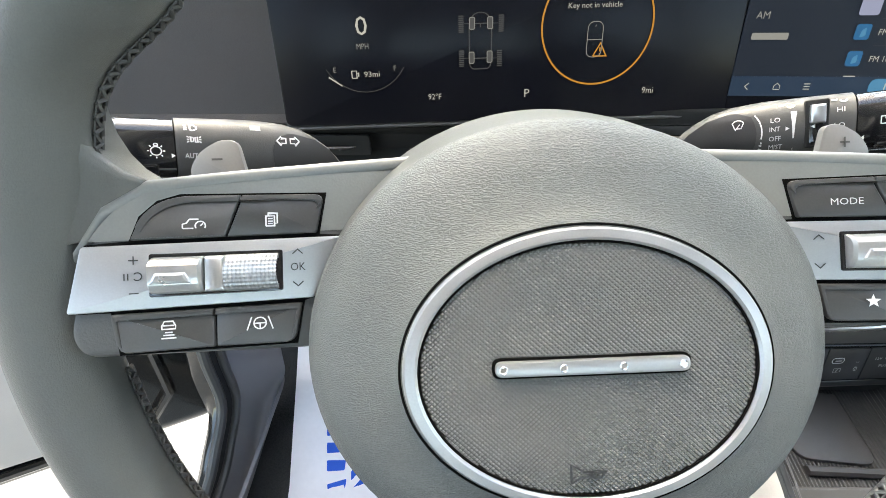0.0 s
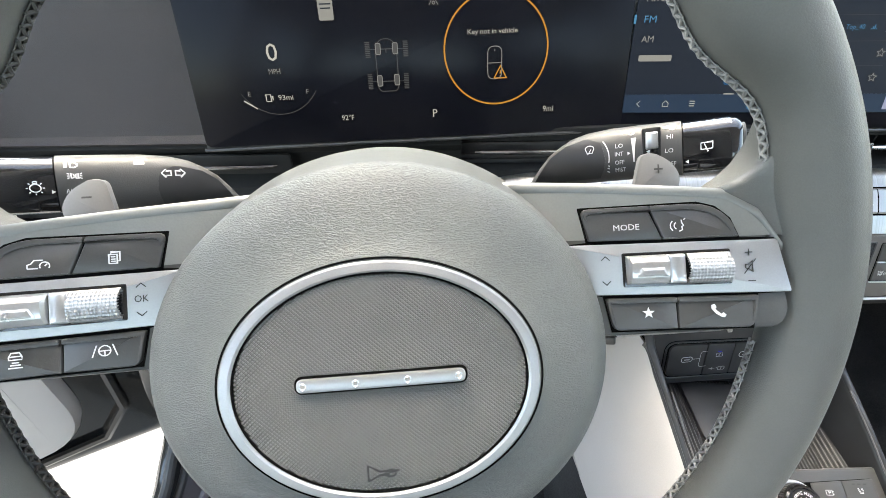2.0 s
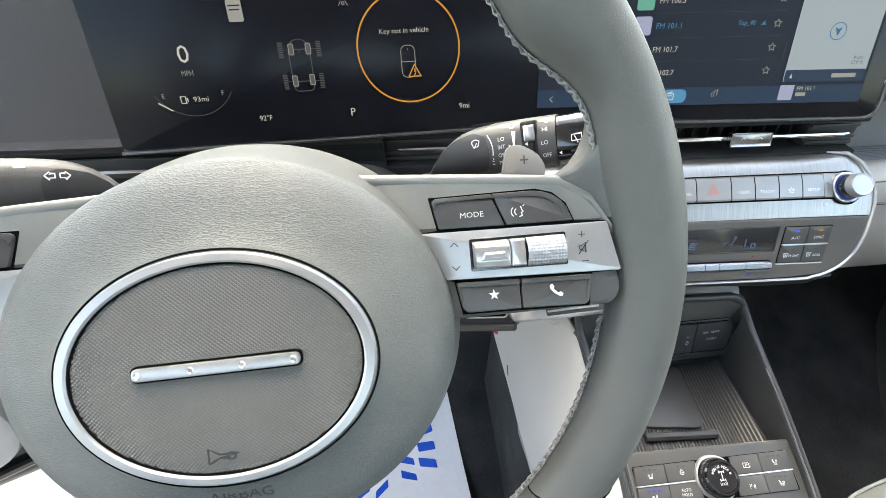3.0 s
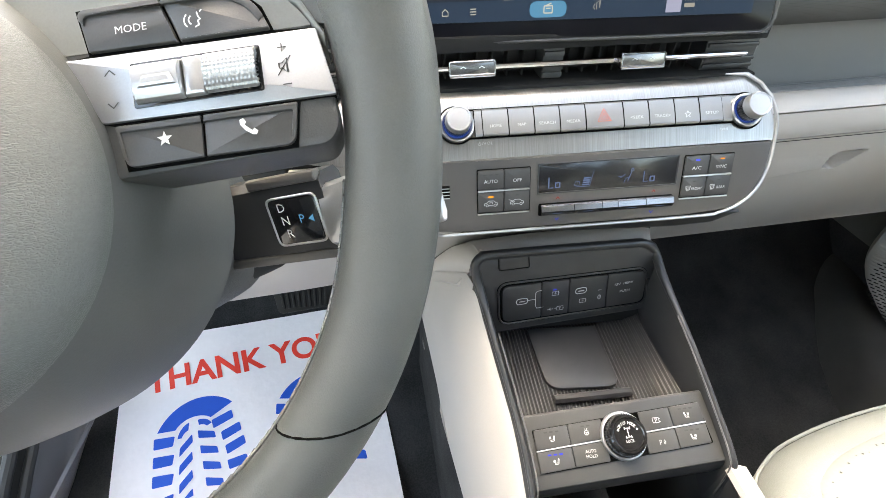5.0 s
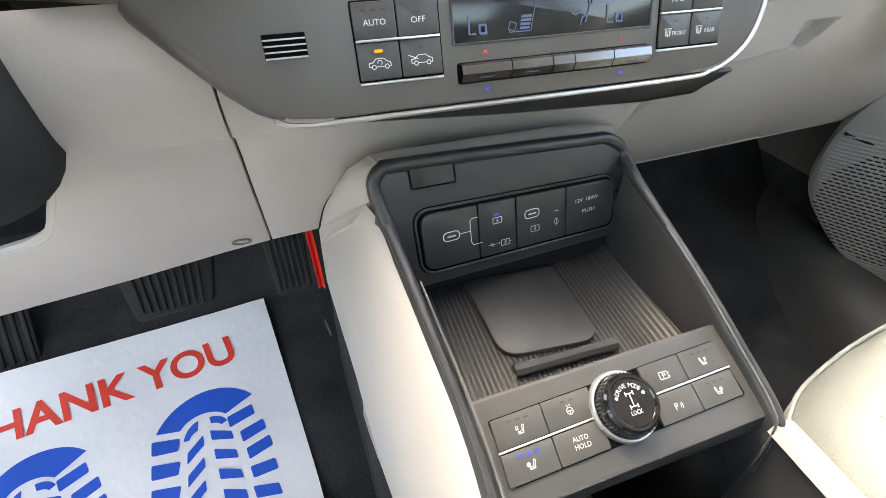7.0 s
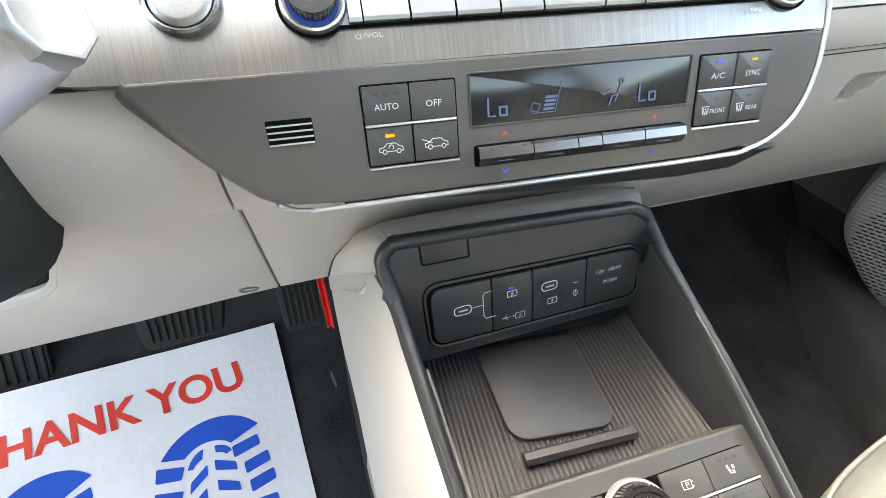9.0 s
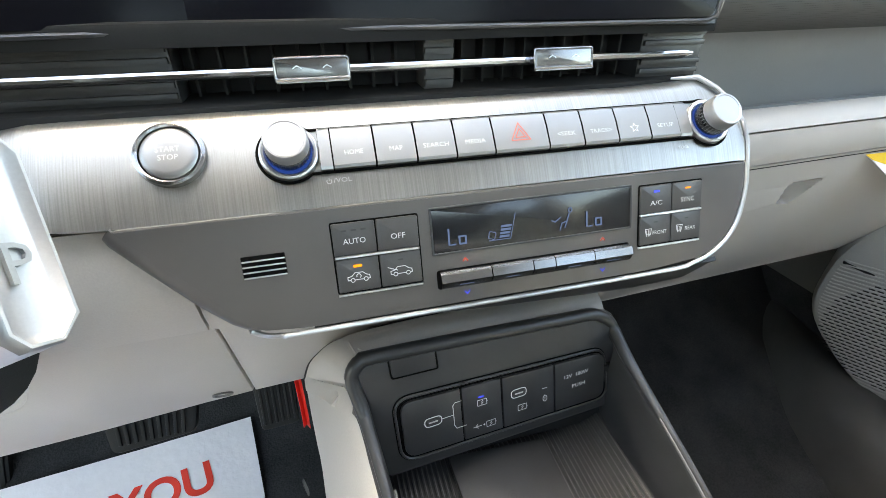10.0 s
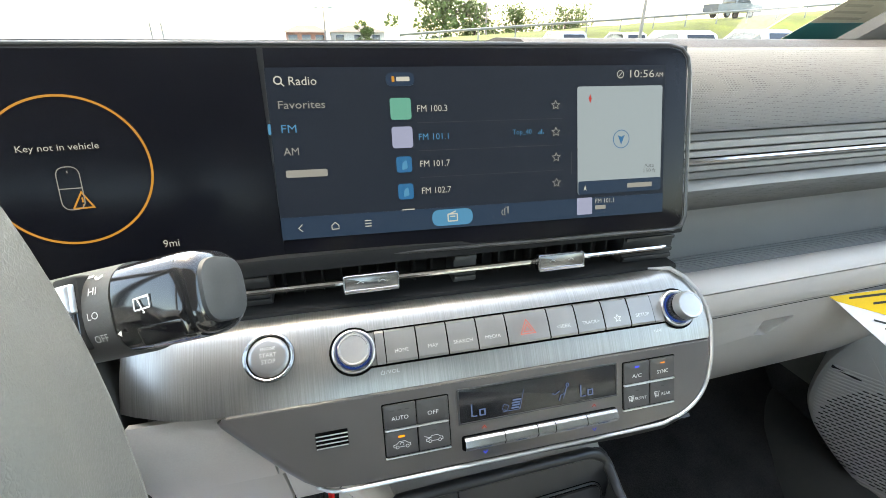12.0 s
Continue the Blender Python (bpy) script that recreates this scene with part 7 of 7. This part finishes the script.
part("seat_base", box(.58, -.50, .32, 1.03, .09, .50, .02), PLASTIC, seat, "", HERE)
part("backrest", sheet(cushion(.56, 1.06, .30, 1.0, .0, .10, .05), .06), SEAT_LEATHER, seat, "", basis((0, -.42, .35), (1, 0, 0), (0, -.35, .94)))

# ---- passenger door with its speaker ----
door = thing("passenger_door", pose(1.12, .1, .7), "grey and ivory passenger door panel with speaker", "car door")
part("door_panel", box(1.24, -.45, .33, 1.30, .82, .98, .012), GREIGE, door, "", HERE)
POD = basis((1.093, .489, .568), (.45, -.88, .05), (-.2, .12, .96)) @ Matrix.Scale(1.10, 4)
pod_line = rpoly([(-.026, -.108), (-.018, .005), (.02, .085), (.27, .13), (.27, -.330), (.150, -.264), (.0945, -.230), (.044, -.192)], [.06, .04, .03, .03, .03, .05, .05, .05], 7)
pod = part("speaker_pod", slab(pod_line, -.11, 0, .016), POD_GREY, door, "grey moulded speaker pod", POD)
b = bmesh.new()
for i in range(34):
    v = .002 - .0062 * i
    for j in range(24):
        u = -.006 + .0098 * j + (.0049 if i % 2 else 0)
        if ((u - .108) / .108) ** 2 + ((v + .100) / .098) ** 2 < 1:
            fill([rrect(u - .0036, v - .0011, u + .0036, v + .0011, .0010, 2)], .0005, b)
rb = bmesh.new()
for i in range(52):
    v = .0051 - .0062 * i
    cross = [a[0] + (b2[0] - a[0]) * (v - a[1]) / (b2[1] - a[1]) for a, b2 in zip(pod_line, pod_line[1:] + pod_line[:1]) if (a[1] - v) * (b2[1] - v) < 0]
    if cross and min(cross) < .25:
        tube([(min(cross) + .012, v, -.0012), (min(cross) + .018, v, .0002), (.262, v, .0002)], .0013, 5, rb)
part("grille_ribs", rb, POD_GREY, pod, "fine ribs across the pod", POD, kind="stuff")
part("grille_holes", b, RUBBER, pod, "rows of small dark slots", POD, kind="stuff")
part("tweeter_slot", slab(rpoly([(-.004, .0035), (.034, -.0045), (.034, -.0085), (-.004, -.0005)], .001, 2), -.002, .0007, .0002), RUBBER, pod, "", POD)
kick = thing("passenger_kick_panel", pose(1.06, .4, .4), "dark carpeted side of the passenger footwell", "kick panel")
part("side_carpet", sheet([[(p.x, y, p.z) for p in spline([(1.06, 0, .22 + .04 * max(0, y)), (1.12, 0, .27 + .04 * max(0, y)), (1.19, 0, .31), (1.235, 0, .38), (1.25, 0, .55), (1.27, 0, .95)], 14)] for y in (.84, .6, .4, .2, 0, -.5)], .006), CARPET, kick, "", HERE, sharp=60)
sill_rows = []
for y, x in ((.74, 1.27), (.66, 1.225), (.58, 1.175), (.50, 1.14), (.42, 1.118), (.32, 1.106), (.10, 1.10), (-.5, 1.10)):
    sill_rows.append([(p.x, y, p.z) for p in spline([(x - .085, 0, .215 + .16 * max(0, y - .2)), (x - .060, 0, .285), (x - .030, 0, .330), (x + .005, 0, .350), (x + .040, 0, .350), (x + .080, 0, .335)], 14)])
part("sill_trim", sheet(sill_rows, .006), PLASTIC, kick, "dark grey plastic sill trim", HERE, sharp=60)

# ---- driver's door, standing open, and the sill ----
sill = thing("door_sill", pose(-.45, .3, .3), "dark grey sill and kick panel with rubber seal", "sill")
SEAL = spline([(-.385, .47, .80), (-.395, .43, .62), (-.40, .40, .493), (-.40, .38, .387), (-.40, .32, .342), (-.40, .255, .314), (-.40, .10, .305), (-.40, -.40, .305)], 40)
part("seal", tube(SEAL, .009, 10), PLASTIC, sill, "grey rubber door seal", HERE)
part("sill_plate", sheet([[p + Vector((-.004, 0, -.004)), p + Vector((.006, .011, -.010)), p + Vector((.014, .028, -.020))] for p in SEAL], .004), RUBBER, sill, "", HERE, sharp=60)
part("seal_lip", tube([p + Vector((.012, .022, -.016)) for p in SEAL], .008, 10), PLASTIC, sill, "", HERE)
kick_rows = []
for p in SEAL:
    m = p + Vector((.016, .034, -.030))
    kick_rows.append([m + Vector((-.006, -.010, .004)), m, m + Vector((.018, .030, -.030)), Vector((m.x + .045, m.y + .075, .318 + .03 * math.log(1 + math.exp((m.z - .418) / .03)))), Vector((m.x + .095, m.y + .14, .292 + .03 * math.log(1 + math.exp((m.z - .512) / .03))))])
kick_rows = [list(spline(r[:4], 12)) for r in kick_rows]
part("kick_panel", sheet(kick_rows, .006), KICK_GREY, sill, "smooth grey kick panel", HERE, sharp=60)
part("outer_sill", sheet([[p + Vector((.004, 0, 0)), p + Vector((-.014, 0, .001)), p + Vector((-.026, -.004, -.010)), p + Vector((-.034, -.010, -.05)), p + Vector((-.036, -.012, -.16))] for p in reversed(SEAL)], .004), CAR_PAINT, sill, "glossy black painted sill", HERE, sharp=60)
DDOOR = basis((-.46, .42, 0), (.904, .427, 0), (0, 0, 1))
drv = thing("driver_door", DDOOR, "open car door with ivory lining and speaker", "car door")
part("skin", slab(rpoly([(-1.08, .26), (.0, .28), (.02, .50), (.02, 1.02), (-1.08, 1.02)], [.06, .03, .1, .01, .05], 6), -.09, 0, .022), CAR_PAINT, drv, "glossy black door skin", DDOOR)
part("door_seal", tube([(-.02, 1.0, .006), (-.025, .55, .006), (-.045, .40, .006), (-.10, .335, .006), (-.25, .318, .006), (-1.0, .305, .006)], .009, 8), CAR_PAINT, drv, "", DDOOR)
lining = part("lining", slab(rpoly([(-1.02, .98), (-1.02, .38), (-.10, .355), (-.085, .60), (-.08, .98)], [.05, .05, .11, .05, .02], 8), 0, .035, .02), IVORY, drv, "ivory door lining", DDOOR)
b = bmesh.new()
for i in range(30):
    for j in range(24):
        u, v = -.64 + .0125 * j + (.006 if i % 2 else 0), .41 + .0085 * i
        fill([rrect(u, v, u + .009, v + .0032, .001, 1)], .0356, b)
part("grille_holes", b, RUBBER, lining, "rows of small dark slots", DDOOR, kind="stuff")

# ---- warning card hanging at the glove box ----
CARD = basis((.886, .3795, .800), (.985, -.08, .03), (.02, .35, .93)) @ Matrix.Scale(1.11, 4)
card = thing("warning_card", CARD, "yellow and white warning card hanging from the dashboard", "card")
part("card", slab([(-.0445, .0090), (.08, .0100), (.08, -.085), (.0271, -.0529), (-.0354, .0029)], -.0008, 0, 0), PAPER, card)
part("yellow_band", slab([(-.0442, .0087), (.08, .0098), (.08, -.038), (-.0354, .0030)], .0001, .0005, 0), YELLOW_INK, card, "yellow heading band")
for k in range(2):
    part("print_bar", slab(rrect(-.020 + .03 * k, .0035 - .0090 * k, .07, .0060 - .0090 * k, .0003, 1), .0006, .0008, 0), DARK_INK, card)
for k in range(4):
    part("print_bar", slab([(.012 + .014 * k, -.022 - .011 * k), (.07, -.042 - .008 * k), (.07, -.044 - .008 * k), (.012 + .014 * k, -.024 - .011 * k)], .0002, .0005, 0), DARK_INK, card)


# ---- outside: the ground, an embankment, trees, parked cars ----
CONCRETE = mat("pale_concrete", (.26, .255, .24), .9, grain=.6, size=.02, var=.12, patch=.6)
GRASS = mat("dry_grass", (.095, .108, .012), .95, grain=.8, size=.08, var=.35, patch=2.5)
gnd = bmesh.new()
n = 24
g = [[(x, y, -.35) for x in (-900, -200, -60, -20, -8, 8, 20, 60, 200, 900)] for y in (-900, -200, -40, -10, 3, 12, 30, 60, 200, 1500)]
ground = part("ground", sheet(g, -.2, gnd), CONCRETE, None, "pale concrete car park reaching the horizon")
tagged(ground, category="ground", kind="structure")


def bank_height(x, t):
    return -.35 + (.35 + max(0.0, min(5.0, (x - 1.1) * .068))) * t


rows = []
for i in range(30):
    x = 2 + 3.0 * i
    rows.append([(x, 26 - .05 * i + 24 * t, bank_height(x, min(1, t * 2.2)) + .15 * noise.noise((x * .3, t * 5, 2)) * min(1, t * 4)) for t in [k / 10 for k in range(11)]])
bank = part("embankment", sheet(rows, .3), GRASS, None, "grassy roadside embankment")
tagged(bank, category="embankment", kind="structure")
STEEL = mat("galvanised_steel", (.22, .225, .22), .6, metal=.6, grain=.2, size=.02, var=.1, patch=.5)
rail_ = thing("guard_rail", pose(30, 36, 1), "grey steel guard rail along the road", "guard rail")
pts = [Vector((6 + 3 * k, 36.5 - .05 * k, bank_height(6 + 3 * k, 1) + .72)) for k in range(20)]
part("beam", tube(pts, .10, 6), STEEL, rail_, "", HERE)
for p in pts:
    part("post", tube([p - Vector((0, 0, .95)), p + Vector((0, 0, .1))], .05, 6), STEEL, rail_, "", HERE)
BARK = mat("bark", (.10, .075, .055), .95, grain=.8, size=.05, var=.3, patch=.4)
LEAF = mat("leaves", (.075, .115, .022), .7, var=.45, patch=.8, size=.1)


def tree(x, y, z, h, w, seed, label):
    rnd = random.Random(seed)
    t = thing("tree", pose(x, y, z), label, "tree", "trees beyond the car park")
    tr = bmesh.new()
    tube([(0, 0, -.3), (.1, 0, h * .3), (0, .1, h * .65)], [.035 * h, .026 * h, .010 * h], 8, tr)
    for k in range(7):
        a = rnd.uniform(0, 6.28)
        b0 = h * rnd.uniform(.28, .55)
        tube([(0, 0, b0), (w * .25 * math.cos(a), w * .25 * math.sin(a), b0 + h * .15), (w * .42 * math.cos(a), w * .42 * math.sin(a), b0 + h * .28)], [.013 * h, .009 * h, .003 * h], 5, tr)
    part("trunk", tr, BARK, t, "brown trunk and limbs", pose(x, y, z))
    cr = bmesh.new()
    clumps = [(rnd.gauss(0, w * .20), rnd.gauss(0, w * .16), h * rnd.uniform(.16, .93), rnd.uniform(.10, .2) * w) for _ in range(34)]
    for cx, cy, cz, r in clumps:
        for _ in range(64):
            d = Vector((rnd.gauss(0, 1), rnd.gauss(0, 1), rnd.gauss(0, .8))).normalized() * r * rnd.uniform(.55, 1.08)
            c = Vector((cx, cy, cz)) + d
            e = Vector((rnd.gauss(0, 1), rnd.gauss(0, 1), rnd.gauss(0, 1))).normalized() * .034 * h
            f = e.cross(Vector((rnd.gauss(0, 1), rnd.gauss(0, 1), 1))).normalized() * .026 * h
            cr.faces.new([cr.verts.new(c + q) for q in (e, f, -e, -f)])
    part("crown", cr, LEAF, t, "green leafy crown", pose(x, y, z))


tree(15.8, 62, -.35, 7.4, 9.5, 3, "broad green tree with a full crown")
tree(20.3, 64, -.35, 5.6, 6.0, 5, "smaller green tree with a round crown")
tree(5.6, 62, -.35, 3.0, 2.2, 7, "small dark green tree")
tree(24.5, 60, -.35, 4.6, 6.5, 11, "low green shrub-like tree on the bank")
tree(32.5, 62, -.35, 5.2, 8.0, 13, "green tree behind the guard rail")
WOOD = mat("grey_pole", (.22, .20, .18), .8, grain=.4, size=.05, var=.2, patch=.5)
for x, y, h, lab in ((.9, 60, 3.9, "tall lamp pole with two heads"), (20.6, 60, 9, "tall wooden utility pole"), (21.2, 29.5, 7, "dark steel lamp pole")):
    p = thing("lamp_pole", pose(x, y, -.35), lab, "pole", "poles")
    part("pole", tube([(x, y, -.5), (x, y, h)], [.13, .09], 8), WOOD, p, "", HERE)
    part("arm", tube([(x - .7, y, h - .1), (x + .7, y, h - .1)], .05, 6), WOOD, p, "", HERE)
    for s in (-1, 1):
        part("lamp_head", box(x + s * .8 - .3, y - .15, h - .2, x + s * .8 + .3, y + .15, h - .05, .03), STEEL, p, "", HERE)
sg = thing("road_sign", pose(-17, 60, 0), "white roadside sign on two posts", "sign")
part("board", box(-18.0, 60, 2.0, -15.7, 60.2, 2.8, .02), PAPER, sg, "", HERE)
for x in (-17.4, -16.3):
    part("post", tube([(x, 60.1, -.5), (x, 60.1, 2.0)], .09, 6), STEEL, sg, "", HERE)
BRICK = mat("red_brown_brick", (.26, .13, .09), .9, grain=.5, size=.1, var=.25, patch=.8)
PALE = mat("pale_cladding", (.55, .53, .48), .8, grain=.3, size=.2, var=.1, patch=2)
ROOF = mat("brown_roof", (.12, .09, .07), .85, grain=.5, size=.2, var=.2, patch=1)
for x0, x1, y, h, wm, lab in ((-3.6, 1.0, 61, 1.2, BRICK, "low brick building with a brown hipped roof"), (1.6, 8.6, 66, 1.3, PALE, "long low building with pale cladding")):
    hs = thing("building", pose((x0 + x1) / 2, y, 0), lab, "building", "far buildings")
    part("wall", box(x0, y, -.45, x1, y + 7, h, .05), wm, hs, "", HERE)
    xm = (x0 + x1) / 2
    part("roof", loft([[(x0 - .4, y - .4, h), (x1 + .4, y - .4, h), (x1 + .4, y + 7.4, h), (x0 - .4, y + 7.4, h)], [(xm - 1, y + 3, h + .8), (xm + 1, y + 3, h + .8), (xm + 1, y + 4, h + .8), (xm - 1, y + 4, h + .8)]]), ROOF, hs, "", HERE)
    for k in range(3):
        xx = x0 + (x1 - x0) * (k + .5) / 3
        part("window", box(xx - .5, y - .05, .3, xx + .5, y + .05, .95, .01), GLOSS, hs, "", HERE)


def car_body(x, y, z, spin, paint, label, pickup=False):
    m = pose(x, y, z, 0, 0, spin)
    c = thing("parked_car" if not pickup else "pickup_truck", m, label, "car" if not pickup else "truck", "" if pickup else "parked cars")
    if pickup:
        prof = [(-2.7, .5), (-2.7, 1.15), (-.6, 1.15), (-.55, 1.85), (.75, 1.85), (1.3, 1.2), (2.6, 1.1), (2.7, .5)]
    else:
        prof = [(-2.2, .4), (-2.25, 1.0), (-1.95, 1.5), (-1.5, 1.66), (.2, 1.68), (1.0, 1.08), (2.1, .92), (2.25, .4)]
    body = loft([[(px, yy * (1 - .10 * max(0, pz - 1.0) / .7), pz) for px, pz in prof] for yy in (-.9, -.86, .86, .9)])
    part("body", body, paint, c, "", m)
    gl = [(-1.85, 1.12), (-1.55, 1.52), (.12, 1.55), (.72, 1.12)] if not pickup else [(-.45, 1.25), (-.42, 1.75), (.66, 1.75), (1.05, 1.25)]
    for s in (-1, 1):
        part("side_window", loft([[(px, s * (.885 - .10 * (pz - 1.0) / .7 * .9), pz) for px, pz in gl], [(px, s * (.90 - .10 * (pz - 1.0) / .7 * .9), pz) for px, pz in gl]]), GLOSS, c, "", m)
    back = [(-2.21, -.70), (-2.21, .70), (-1.98, .64), (-1.98, -.64)]
    part("rear_window", loft([[(-2.19, -.72, 1.08), (-2.19, .72, 1.08), (-1.95, .66, 1.48), (-1.95, -.66, 1.48)], [(-2.22, -.72, 1.09), (-2.22, .72, 1.09), (-1.98, .66, 1.49), (-1.98, -.66, 1.49)]]) if not pickup else box(-.62, -.7, 1.25, -.59, .7, 1.75, .01), GLOSS, c, "", m)
    for wx in (-1.4, 1.4):
        for s in (-1, 1):
            w = part("wheel", lathe([(.0001, .11), (.20, .11), (.22, .13), (.32, .13), (.34, .10), (.34, -.10), (.0001, -.10)], 24), RUBBER, c, "", m @ pose(wx, s * .80, .34, 90 * -s, 0, 0))
            part("rim", lathe([(.0001, .125), (.19, .12), (.20, .10)], 18), STEEL, w, "", m @ pose(wx, s * .80, .34, 90 * -s, 0, 0))


WHITE_PAINT = mat("white_car_paint", (.5, .5, .5), .3, var=.03, patch=.5, coat=.8)
SILVER_CAR = mat("silver_car_paint", (.40, .41, .43), .3, metal=.5, var=.05, patch=.5, coat=.8)
BLUE_CAR = mat("dark_blue_car_paint", (.03, .045, .065), .25, var=.1, patch=.5, coat=.8)
car_body(15.3, 29.5, -.35, 88, SILVER_CAR, "silver parked car far along the row")
car_body(22.0, 33, -.35, 90, WHITE_PAINT, "white parked car far along the row")
car_body(16.5, 20.5, -.35, 88, WHITE_PAINT, "white parked car in a row")
car_body(23.0, 22.5, -.25, 88, SILVER_CAR, "silver parked hatchback in a row")
car_body(39, 41, bank_height(39, 1) + .1, 4, BLUE_CAR, "dark blue pickup on the road", True)
